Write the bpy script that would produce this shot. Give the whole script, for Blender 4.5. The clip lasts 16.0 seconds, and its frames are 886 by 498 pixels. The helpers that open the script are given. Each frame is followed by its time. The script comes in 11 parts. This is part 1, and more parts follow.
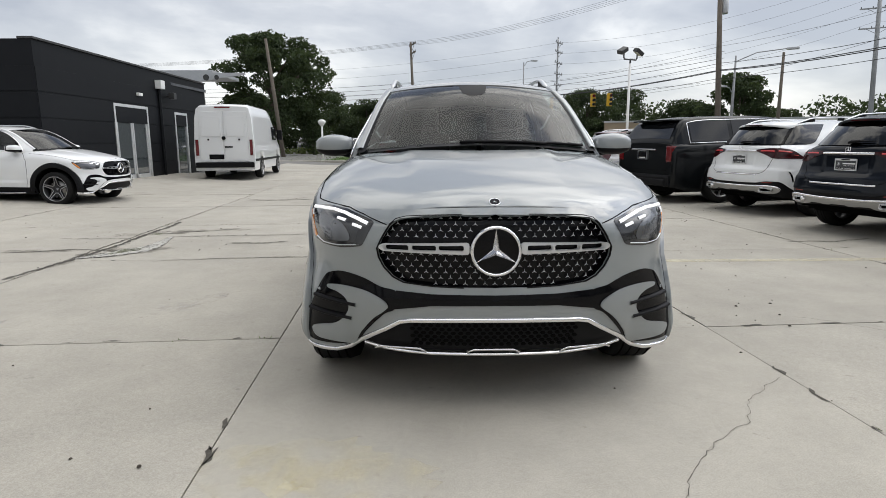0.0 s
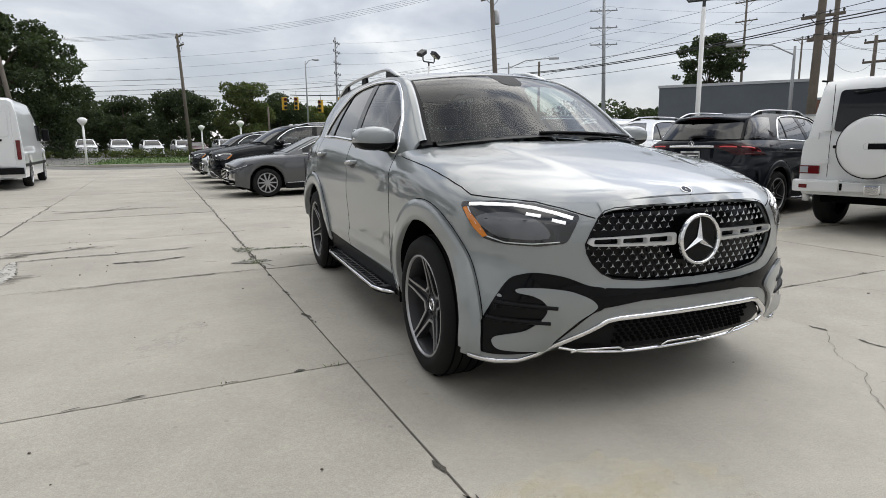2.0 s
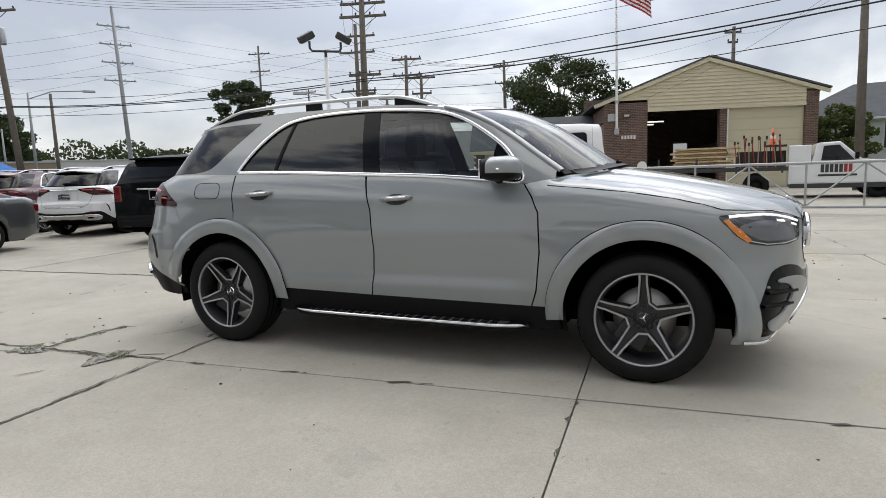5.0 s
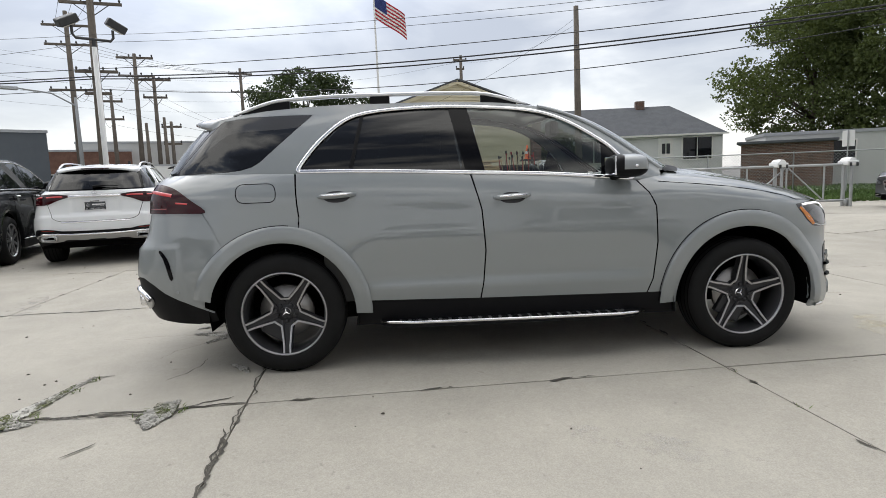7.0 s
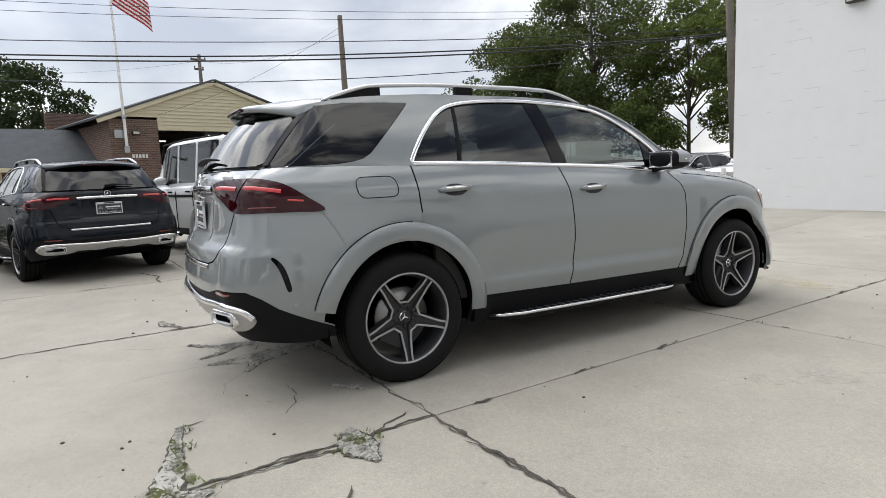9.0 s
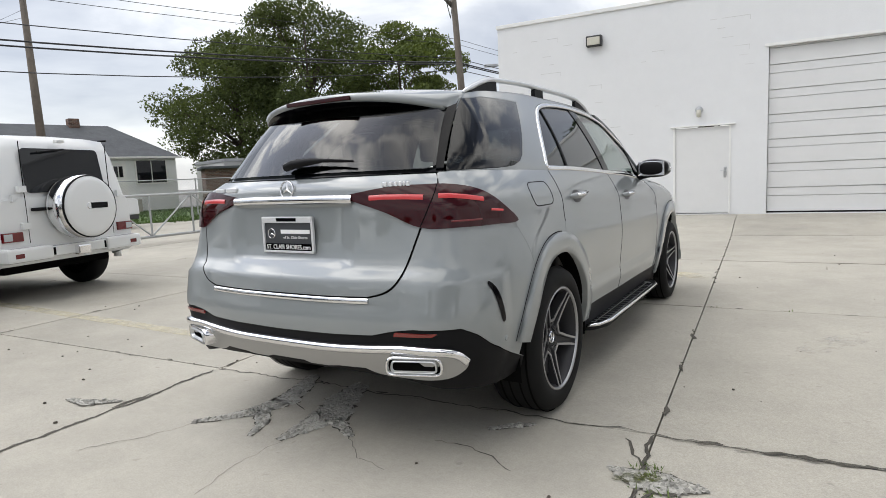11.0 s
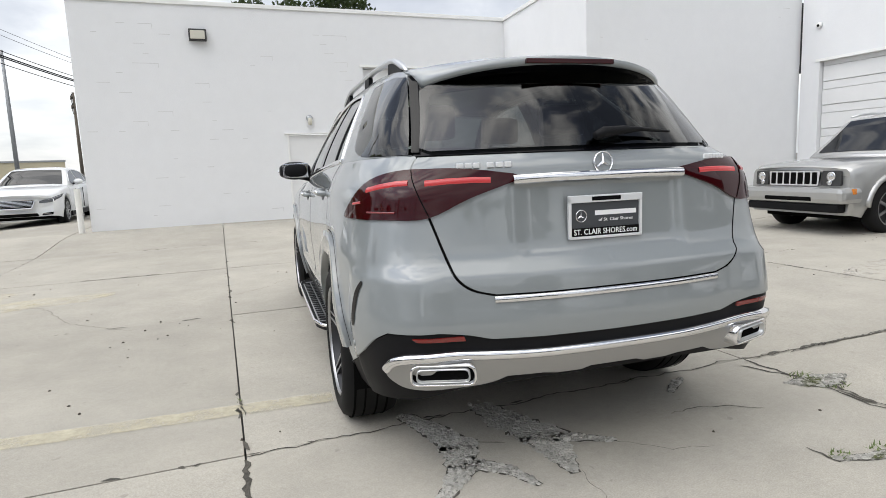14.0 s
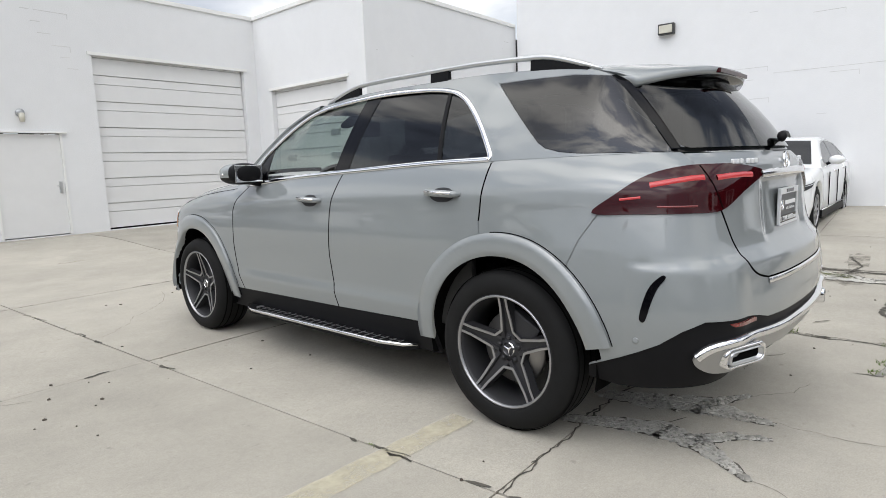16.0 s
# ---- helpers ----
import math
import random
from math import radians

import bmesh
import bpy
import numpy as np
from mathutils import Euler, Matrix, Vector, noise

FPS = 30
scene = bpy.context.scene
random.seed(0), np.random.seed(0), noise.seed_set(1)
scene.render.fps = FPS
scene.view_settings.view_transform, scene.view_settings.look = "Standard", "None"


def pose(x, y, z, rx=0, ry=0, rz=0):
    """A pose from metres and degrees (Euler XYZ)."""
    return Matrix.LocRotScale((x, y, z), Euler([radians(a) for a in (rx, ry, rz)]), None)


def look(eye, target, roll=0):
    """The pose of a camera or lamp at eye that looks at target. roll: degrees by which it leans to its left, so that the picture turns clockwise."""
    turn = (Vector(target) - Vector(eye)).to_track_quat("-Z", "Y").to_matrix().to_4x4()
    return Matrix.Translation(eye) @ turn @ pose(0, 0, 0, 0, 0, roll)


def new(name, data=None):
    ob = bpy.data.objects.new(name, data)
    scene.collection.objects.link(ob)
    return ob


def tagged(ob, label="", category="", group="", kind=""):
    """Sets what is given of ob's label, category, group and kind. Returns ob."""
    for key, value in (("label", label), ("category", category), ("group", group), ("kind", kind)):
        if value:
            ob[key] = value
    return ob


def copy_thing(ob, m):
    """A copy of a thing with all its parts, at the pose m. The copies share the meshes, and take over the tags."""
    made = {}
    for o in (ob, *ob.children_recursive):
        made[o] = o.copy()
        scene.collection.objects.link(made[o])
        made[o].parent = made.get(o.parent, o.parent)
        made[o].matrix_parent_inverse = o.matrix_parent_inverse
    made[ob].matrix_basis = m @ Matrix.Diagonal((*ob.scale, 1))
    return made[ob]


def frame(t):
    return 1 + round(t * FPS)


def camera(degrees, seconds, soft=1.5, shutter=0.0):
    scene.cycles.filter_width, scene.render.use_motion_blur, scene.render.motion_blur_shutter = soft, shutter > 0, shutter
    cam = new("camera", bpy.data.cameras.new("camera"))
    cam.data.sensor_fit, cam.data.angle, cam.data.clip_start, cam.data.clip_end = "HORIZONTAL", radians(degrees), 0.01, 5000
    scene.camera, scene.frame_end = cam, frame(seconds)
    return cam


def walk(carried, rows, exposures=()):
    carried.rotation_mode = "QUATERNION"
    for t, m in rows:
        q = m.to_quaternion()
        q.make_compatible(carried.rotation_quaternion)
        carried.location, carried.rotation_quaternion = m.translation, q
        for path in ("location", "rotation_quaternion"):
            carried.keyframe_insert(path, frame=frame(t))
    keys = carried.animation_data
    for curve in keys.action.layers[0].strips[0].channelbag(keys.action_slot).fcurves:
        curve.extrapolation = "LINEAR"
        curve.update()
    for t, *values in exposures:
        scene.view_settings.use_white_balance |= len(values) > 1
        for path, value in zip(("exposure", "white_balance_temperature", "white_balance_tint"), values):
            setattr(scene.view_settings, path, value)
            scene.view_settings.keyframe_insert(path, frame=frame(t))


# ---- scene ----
PATH = [
    (0, (-0.25, -3.438, 1.253), (-0.235, -1.47, 0.901), -0.3),
    (0.5, (-0.595, -3.346, 1.238), (-0.469, -1.382, 0.881), -0.3),
    (1, (-1.025, -3.229, 1.222), (-0.735, -1.283, 0.862), -0.4),
    (1.5, (-1.497, -3.064, 1.223), (-0.996, -1.162, 0.862), -0.6),
    (2, (-1.982, -2.836, 1.215), (-1.245, -1.011, 0.859), -0.7),
    (2.5, (-2.468, -2.576, 1.22), (-1.495, -0.864, 0.874), -0.7),
    (3, (-2.908, -2.195, 1.222), (-1.714, -0.625, 0.895), -0.7),
    (3.5, (-3.368, -1.799, 1.235), (-1.978, -0.393, 0.93), -1.0),
    (4, (-3.76, -1.32, 1.237), (-2.2, -0.102, 0.953), -1.3),
    (4.5, (-4.144, -0.833, 1.242), (-2.439, 0.178, 0.974), -1.6),
    (5, (-4.367, -0.274, 1.234), (-2.547, 0.514, 0.974), -2.0),
    (5.2, (-4.458, -0.032, 1.212), (-2.601, 0.665, 0.952), -2.0),
    (7.5, (-4.7, 2.798, 1.218), (-2.743, 2.461, 0.975), -2.2),
    (8, (-4.536, 3.374, 1.205), (-2.631, 2.816, 0.962), -2.4),
    (8.5, (-4.314, 3.956, 1.198), (-2.486, 3.183, 0.951), -2.4),
    (10.8, (-2.241, 5.813, 1.246), (-1.112, 4.18, 1.0), -2.6),
    (11, (-2.033, 5.914, 1.247), (-0.998, 4.22, 1.006), -2.6),
    (11.5, (-1.475, 6.124, 1.256), (-0.691, 4.299, 1.024), -2.6),
    (12, (-0.93, 6.344, 1.259), (-0.415, 4.425, 1.025), -2.6),
    (12.5, (-0.366, 6.384, 1.25), (-0.128, 4.413, 1.01), -2.6),
    (13, (0.206, 6.338, 1.242), (0.166, 4.354, 0.99), -2.5),
    (13.5, (0.737, 6.159, 1.226), (0.422, 4.202, 0.963), -2.3),
    (14, (1.261, 5.952, 1.228), (0.689, 4.056, 0.952), -2.3),
    (14.5, (1.746, 5.669, 1.245), (0.919, 3.87, 0.961), -2.2),
    (15, (2.234, 5.364, 1.244), (1.172, 3.694, 0.957), -2.1),
    (15.5, (2.684, 5.012, 1.248), (1.41, 3.497, 0.96), -2.1),
    (16, (3.105, 4.622, 1.253), (1.643, 3.286, 0.972), -2.0),
]
cam = camera(73.1, 16.0, soft=0.85)
walk(cam, [(t, look(eye, target, roll)) for t, eye, target, roll in PATH], [(0, -0.06), (5.2, -0.02), (7.3, 0.09), (8.7, 0.10), (11.0, 0.17), (13.0, 0.19), (16.0, 0.12)])

# ---- sky and sun ----
SUN_ELEVATION, SUN_AZIMUTH = radians(61), radians(74)
world = bpy.data.worlds.new("overcast_sky")
scene.world = world
world.use_nodes = True


def build_sky(tree):
    n, l = tree.nodes, tree.links
    n.clear()
    out = n.new("ShaderNodeOutputWorld")
    back = n.new("ShaderNodeBackground")
    sky = n.new("ShaderNodeTexSky")
    sky.sky_type, sky.sun_disc = "NISHITA", False
    sky.sun_elevation, sky.sun_rotation = SUN_ELEVATION, SUN_AZIMUTH
    co = n.new("ShaderNodeTexCoord")
    flat = n.new("ShaderNodeVectorMath")
    flat.operation = "MULTIPLY"
    flat.inputs[1].default_value = (1.0, 1.0, 2.6)
    big = n.new("ShaderNodeTexNoise")
    big.inputs["Scale"].default_value, big.inputs["Detail"].default_value = 2.5, 8
    big.inputs["Roughness"].default_value = 0.52
    big.inputs["Distortion"].default_value = 0.25
    ramp = n.new("ShaderNodeValToRGB")
    e = ramp.color_ramp.elements
    e[0].position, e[0].color = 0.38, (0.45, 0.465, 0.51, 1)
    e[1].position, e[1].color = 0.60, (0.90, 0.895, 0.885, 1)
    mid = ramp.color_ramp.elements.new(0.50)
    mid.color = (0.62, 0.63, 0.655, 1)
    thin = n.new("ShaderNodeMath")
    thin.operation = "MULTIPLY"
    thin.inputs[1].default_value = 0.09
    tint = n.new("ShaderNodeVectorMath")
    tint.operation = "SCALE"
    tint.inputs["Scale"].default_value = 0.03
    add = n.new("ShaderNodeVectorMath")
    add.operation = "ADD"
    l.new(co.outputs["Generated"], flat.inputs[0])
    l.new(flat.outputs[0], big.inputs["Vector"])
    l.new(big.outputs["Fac"], ramp.inputs["Fac"])
    l.new(sky.outputs["Color"], tint.inputs[0])
    # broken cloud with blue gaps overhead, closed grey cloud lower down
    high = n.new("ShaderNodeValToRGB")
    e = high.color_ramp.elements
    e[0].position, e[0].color = 0.445, (0.40, 0.45, 0.57, 1)
    e[1].position, e[1].color = 0.575, (1.72, 1.69, 1.61, 1)
    mid = high.color_ramp.elements.new(0.50)
    mid.color = (1.04, 1.04, 1.03, 1)
    split = n.new("ShaderNodeSeparateXYZ")
    rise = n.new("ShaderNodeMapRange")
    rise.interpolation_type = "SMOOTHSTEP"
    rise.inputs["From Min"].default_value, rise.inputs["From Max"].default_value = 0.32, 0.58
    layers = n.new("ShaderNodeMix")
    layers.data_type = "RGBA"
    l.new(co.outputs["Generated"], split.inputs[0])
    l.new(split.outputs["Z"], rise.inputs["Value"])
    l.new(big.outputs["Fac"], high.inputs["Fac"])
    l.new(rise.outputs[0], layers.inputs["Factor"])
    l.new(ramp.outputs["Color"], layers.inputs[6])
    l.new(high.outputs["Color"], layers.inputs[7])
    l.new(layers.outputs[2], add.inputs[0])
    l.new(tint.outputs[0], add.inputs[1])
    # thinner, darker cloud high in the west and south
    west = n.new("ShaderNodeVectorMath")
    west.operation = "DOT_PRODUCT"
    west.inputs[1].default_value = (-0.76, -0.08, 0.65)
    rough_edge = n.new("ShaderNodeMath")
    rough_edge.operation = "MULTIPLY_ADD"
    rough_edge.inputs[1].default_value = -0.8
    thin_part = n.new("ShaderNodeMapRange")
    thin_part.interpolation_type = "SMOOTHSTEP"
    for key, v in zip(("From Min", "From Max", "To Min", "To Max"), (0.38, 0.62, 1.0, 0.42)):
        thin_part.inputs[key].default_value = v
    south = n.new("ShaderNodeVectorMath")
    south.operation = "DOT_PRODUCT"
    south.inputs[1].default_value = (0.15, -0.50, 0.65)
    either = n.new("ShaderNodeMath")
    either.operation = "MAXIMUM"
    dim = n.new("ShaderNodeVectorMath")
    dim.operation = "SCALE"
    l.new(co.outputs["Generated"], west.inputs[0])
    l.new(big.outputs["Fac"], rough_edge.inputs[0])
    l.new(co.outputs["Generated"], south.inputs[0])
    l.new(west.outputs["Value"], either.inputs[0])
    l.new(south.outputs["Value"], either.inputs[1])
    l.new(either.outputs[0], rough_edge.inputs[2])
    l.new(rough_edge.outputs[0], thin_part.inputs["Value"])
    l.new(add.outputs[0], dim.inputs[0])
    l.new(thin_part.outputs[0], dim.inputs["Scale"])
    # a bright bank of cloud in the east below the hidden sun
    bank = radians(48)
    glow = n.new("ShaderNodeVectorMath")
    glow.operation = "DOT_PRODUCT"
    glow.inputs[1].default_value = (math.sin(SUN_AZIMUTH) * math.cos(bank), math.cos(SUN_AZIMUTH) * math.cos(bank), math.sin(bank))
    lobe = n.new("ShaderNodeMapRange")
    lobe.interpolation_type = "SMOOTHERSTEP"
    for key, v in zip(("From Min", "From Max", "To Min", "To Max"), (0.74, 1.0, 1.0, 2.3)):
        lobe.inputs[key].default_value = v
    bright = n.new("ShaderNodeVectorMath")
    bright.operation = "SCALE"
    l.new(co.outputs["Generated"], glow.inputs[0])
    l.new(glow.outputs["Value"], lobe.inputs["Value"])
    l.new(dim.outputs[0], bright.inputs[0])
    l.new(lobe.outputs[0], bright.inputs["Scale"])
    l.new(bright.outputs[0], back.inputs["Color"])
    back.inputs["Strength"].default_value = 1.0
    l.new(back.outputs[0], out.inputs["Surface"])


build_sky(world.node_tree)
sun = new("sun", bpy.data.lights.new("sun", "SUN"))
sun.data.energy, sun.data.angle, sun.data.color = 0.85, radians(90), (1.0, 0.97, 0.93)
sun.matrix_world = look((math.sin(SUN_AZIMUTH) * 50, math.cos(SUN_AZIMUTH) * 50, 50 * math.tan(SUN_ELEVATION)), (0, 0, 0))


# ---- materials ----
def material(name, colour, rough=0.6, metal=0.0, var=0.0, scale=8.0, bump=0.0, bump_scale=60.0, coat=0.0, spec=0.5, tint=None, island=False, alpha=None, emission=None, trans=0.0, ior=1.45):
    """A Principled material with two scales of colour variation and a fine relief."""
    m = bpy.data.materials.new(name)
    m.use_nodes = True
    n, l = m.node_tree.nodes, m.node_tree.links
    b = n["Principled BSDF"]
    b.inputs["Base Color"].default_value = (*colour, 1)
    b.inputs["Roughness"].default_value = rough
    b.inputs["Metallic"].default_value = metal
    b.inputs["Coat Weight"].default_value = coat
    b.inputs["Coat Roughness"].default_value = 0.03
    b.inputs["Specular IOR Level"].default_value = spec
    b.inputs["Transmission Weight"].default_value = trans
    b.inputs["IOR"].default_value = ior
    if emission:
        b.inputs["Emission Color"].default_value = (*emission[0], 1)
        b.inputs["Emission Strength"].default_value = emission[1]
    if var > 0 or bump > 0:
        co = n.new("ShaderNodeTexCoord")
    if var > 0:
        a = n.new("ShaderNodeTexNoise")
        a.inputs["Scale"].default_value, a.inputs["Detail"].default_value = scale, 8
        a.inputs["Roughness"].default_value = 0.65
        c = n.new("ShaderNodeTexNoise")
        c.inputs["Scale"].default_value, c.inputs["Detail"].default_value = scale * 0.13, 4
        mix = n.new("ShaderNodeMath")
        mix.operation = "ADD"
        ramp = n.new("ShaderNodeMapRange")
        ramp.inputs["From Min"].default_value, ramp.inputs["From Max"].default_value = 0.6, 1.4
        ramp.inputs["To Min"].default_value, ramp.inputs["To Max"].default_value = 1 - var, 1 + var
        vm = n.new("ShaderNodeVectorMath")
        vm.operation = "SCALE"
        vm.inputs[0].default_value = colour
        l.new(co.outputs["Object"], a.inputs["Vector"])
        l.new(co.outputs["Object"], c.inputs["Vector"])
        l.new(a.outputs["Fac"], mix.inputs[0])
        l.new(c.outputs["Fac"], mix.inputs[1])
        l.new(mix.outputs[0], ramp.inputs["Value"])
        last = ramp.outputs[0]
        if island:
            geo = n.new("ShaderNodeNewGeometry")
            rr = n.new("ShaderNodeMapRange")
            rr.inputs["To Min"].default_value, rr.inputs["To Max"].default_value = 0.7, 1.3
            l.new(geo.outputs["Random Per Island"], rr.inputs["Value"])
            mm = n.new("ShaderNodeMath")
            mm.operation = "MULTIPLY"
            l.new(last, mm.inputs[0])
            l.new(rr.outputs[0], mm.inputs[1])
            last = mm.outputs[0]
        l.new(last, vm.inputs["Scale"])
        l.new(vm.outputs[0], b.inputs["Base Color"])
    if bump > 0:
        f = n.new("ShaderNodeTexNoise")
        f.inputs["Scale"].default_value, f.inputs["Detail"].default_value = bump_scale, 6
        bu = n.new("ShaderNodeBump")
        bu.inputs["Strength"].default_value, bu.inputs["Distance"].default_value = bump, 0.01
        l.new(co.outputs["Object"], f.inputs["Vector"])
        l.new(f.outputs["Fac"], bu.inputs["Height"])
        l.new(bu.outputs["Normal"], b.inputs["Normal"])
    return m


def concrete_material():
    """Old broom-finished concrete: tone per slab, wide stains, fine speckle, faint scuffs."""
    m = bpy.data.materials.new("concrete")
    m.use_nodes = True
    n, l = m.node_tree.nodes, m.node_tree.links
    b = n["Principled BSDF"]
    b.inputs["Roughness"].default_value = 0.85
    b.inputs["Specular IOR Level"].default_value = 0.3
    geo = n.new("ShaderNodeNewGeometry")
    info = n.new("ShaderNodeObjectInfo")

    def noise_of(scale, detail, rough=0.6):
        t = n.new("ShaderNodeTexNoise")
        t.inputs["Scale"].default_value, t.inputs["Detail"].default_value, t.inputs["Roughness"].default_value = scale, detail, rough
        l.new(geo.outputs["Position"], t.inputs["Vector"])
        return t.outputs["Fac"]

    def ranged(value, a, c, lo, hi):
        r = n.new("ShaderNodeMapRange")
        for key, v in zip(("From Min", "From Max", "To Min", "To Max"), (a, c, lo, hi)):
            r.inputs[key].default_value = v
        l.new(value, r.inputs["Value"])
        return r.outputs[0]

    def times(a, c):
        t = n.new("ShaderNodeMath")
        t.operation = "MULTIPLY"
        l.new(a, t.inputs[0])
        l.new(c, t.inputs[1])
        return t.outputs[0]

    tone = times(ranged(info.outputs["Random"], 0, 1, 0.94, 1.05), ranged(noise_of(0.35, 5), 0.3, 0.7, 0.84, 1.12))
    tone = times(tone, ranged(noise_of(2.2, 8, 0.7), 0.3, 0.7, 0.90, 1.08))
    tone = times(tone, ranged(noise_of(160, 3), 0.3, 0.7, 0.84, 1.14))
    tone = times(tone, ranged(noise_of(34, 6, 0.7), 0.3, 0.7, 0.93, 1.06))
    spots = ranged(noise_of(11, 2), 0.70, 0.74, 1.0, 0.82)
    tone = times(tone, spots)
    col = n.new("ShaderNodeVectorMath")
    col.operation = "SCALE"
    col.inputs[0].default_value = (0.385, 0.362, 0.312)
    l.new(tone, col.inputs["Scale"])
    l.new(col.outputs[0], b.inputs["Base Color"])
    bu = n.new("ShaderNodeBump")
    bu.inputs["Strength"].default_value, bu.inputs["Distance"].default_value = 0.25, 0.004
    l.new(noise_of(220, 4), bu.inputs["Height"])
    l.new(bu.outputs["Normal"], b.inputs["Normal"])
    return m


def flake_paint(name, colour, flake=0.55, coat=1.0, rough=0.42, spec=0.5, coat_ior=1.5):
    """Car paint: metal flake under a clear coat."""
    m = material(name, colour, rough=rough, metal=flake, coat=coat, spec=spec)
    b = m.node_tree.nodes["Principled BSDF"]
    b.inputs["Coat IOR"].default_value, b.inputs["Coat Roughness"].default_value = coat_ior, 0.015
    return m


CONCRETE = concrete_material()
CRACK = material("crack_dirt", (0.085, 0.078, 0.065), 0.95, var=0.5, scale=40, bump=0.8, bump_scale=120)
RUBBLE = material("broken_concrete", (0.34, 0.33, 0.30), 0.95, var=0.35, scale=22, bump=1.0, bump_scale=70, island=True)
GRASS = material("grass", (0.075, 0.125, 0.032), 0.9, var=0.35, scale=3.0, bump=0.8, bump_scale=30, island=True)
ASPHALT = material("asphalt", (0.16, 0.155, 0.145), 0.9, var=0.2, scale=6, bump=0.4, bump_scale=150)
WHITE_BLOCK = material("white_painted_block", (0.73, 0.735, 0.74), 0.7, var=0.035, scale=3, bump=0.25, bump_scale=45)
WHITE_DOOR = material("white_door_paint", (0.71, 0.71, 0.705), 0.45, var=0.04, scale=3)
BLOCK_JOINT = material("block_crack", (0.60, 0.60, 0.59), 0.9, var=0.2)
METAL_GREY = material("galvanised_metal", (0.42, 0.43, 0.44), 0.45, metal=0.7, var=0.12, scale=12)
DARK_METAL = material("dark_metal", (0.05, 0.05, 0.05), 0.5, metal=0.3, var=0.15)
WHITE_METAL = material("white_metal", (0.78, 0.78, 0.76), 0.4, var=0.06, scale=6)
BLACK_PANEL = material("black_metal_panel", (0.011, 0.012, 0.014), 0.5, var=0.12, scale=4, spec=0.12)
ALUMINIUM = material("aluminium", (0.70, 0.71, 0.71), 0.4, metal=0.45, var=0.06)
# mottled grey base colour paints the pale reflections in the door panes
SHOP_GLASS_SHEEN = material("shop_glass", (0.055, 0.065, 0.068), 0.04, spec=0.8, coat=0.6, var=0.5, scale=1.2)
DARK_GLASS = material("dark_glass", (0.008, 0.009, 0.011), 0.03, spec=0.45)
BOLLARD_BLACK = material("black_bollard", (0.025, 0.025, 0.027), 0.5, var=0.2, scale=9)
WOOD_POLE = material("weathered_pole", (0.135, 0.115, 0.095), 0.9, var=0.35, scale=5, bump=0.8, bump_scale=20)
CABLE = material("cable", (0.02, 0.02, 0.022), 0.6)
BRICK = material("brown_brick", (0.155, 0.085, 0.062), 0.9, var=0.35, scale=25, bump=0.5, island=True)
CREAM_SIDING = material("cream_siding", (0.60, 0.54, 0.38), 0.6, var=0.07, scale=3)
GREY_ROOF = material("grey_shingle", (0.085, 0.09, 0.098), 0.9, var=0.25, scale=20, bump=0.6, bump_scale=50)
GREY_WALL = material("grey_wall", (0.115, 0.13, 0.145), 0.8, var=0.1, scale=3)
TRIM_WHITE = material("white_trim", (0.74, 0.73, 0.69), 0.55, var=0.06)
BARK = material("bark", (0.075, 0.06, 0.045), 0.95, var=0.4, scale=14, bump=1.0, bump_scale=30)
def leaf_material(name, colour, scale):
    """Leaves that let part of the light through."""
    m = material(name, colour, 0.7, var=0.45, scale=scale, island=True, spec=0.3)
    n, l = m.node_tree.nodes, m.node_tree.links
    b, out = n["Principled BSDF"], n["Material Output"]
    thin, mix = n.new("ShaderNodeBsdfTranslucent"), n.new("ShaderNodeMixShader")
    source = b.inputs["Base Color"].links[0].from_socket
    warm = n.new("ShaderNodeVectorMath")
    warm.operation = "MULTIPLY"
    warm.inputs[1].default_value = (1.35, 1.3, 0.7)
    l.new(source, warm.inputs[0])
    l.new(warm.outputs[0], thin.inputs["Color"])
    mix.inputs[0].default_value = 0.32
    l.new(b.outputs[0], mix.inputs[1])
    l.new(thin.outputs[0], mix.inputs[2])
    l.new(mix.outputs[0], out.inputs["Surface"])
    return m


LEAF = leaf_material("leaf_green", (0.082, 0.106, 0.038), 0.8)
LEAF_DARK = leaf_material("leaf_dark", (0.046, 0.066, 0.032), 0.7)
LEAF_LIGHT = leaf_material("leaf_light", (0.105, 0.135, 0.042), 0.7)
SIGNAL_YELLOW = material("signal_yellow", (0.62, 0.36, 0.025), 0.5, var=0.08)
LAMP_GLASS = material("lamp_lens", (0.55, 0.53, 0.45), 0.25, var=0.08)
RUBBER = material("tyre_rubber", (0.011, 0.011, 0.011), 0.75, var=0.2, scale=9, spec=0.18)
PLASTIC = material("black_plastic", (0.008, 0.008, 0.009), 0.5, var=0.15, scale=20, spec=0.14)
GLOSS_BLACK = material("gloss_black", (0.003, 0.003, 0.004), 0.08, spec=0.2)
CHROME = material("chrome", (0.82, 0.82, 0.83), 0.10, metal=1.0)
SATIN = material("satin_silver", (0.62, 0.63, 0.64), 0.28, metal=0.9)
UNDER = material("underbody", (0.006, 0.006, 0.006), 0.95, spec=0.0)


# ---- mesh tools ----
def part(name, bm, mat, parent=None, label="", smooth=False):
    me = bpy.data.meshes.new(name)
    bm.normal_update()
    bm.to_mesh(me)
    bm.free()
    ob = new(name, me)
    for one in mat if isinstance(mat, (list, tuple)) else [mat]:
        me.materials.append(one)
    if smooth:
        me.polygons.foreach_set("use_smooth", [True] * len(me.polygons))
    if parent:
        ob.parent = parent
    if label:
        tagged(ob, label)
    return ob


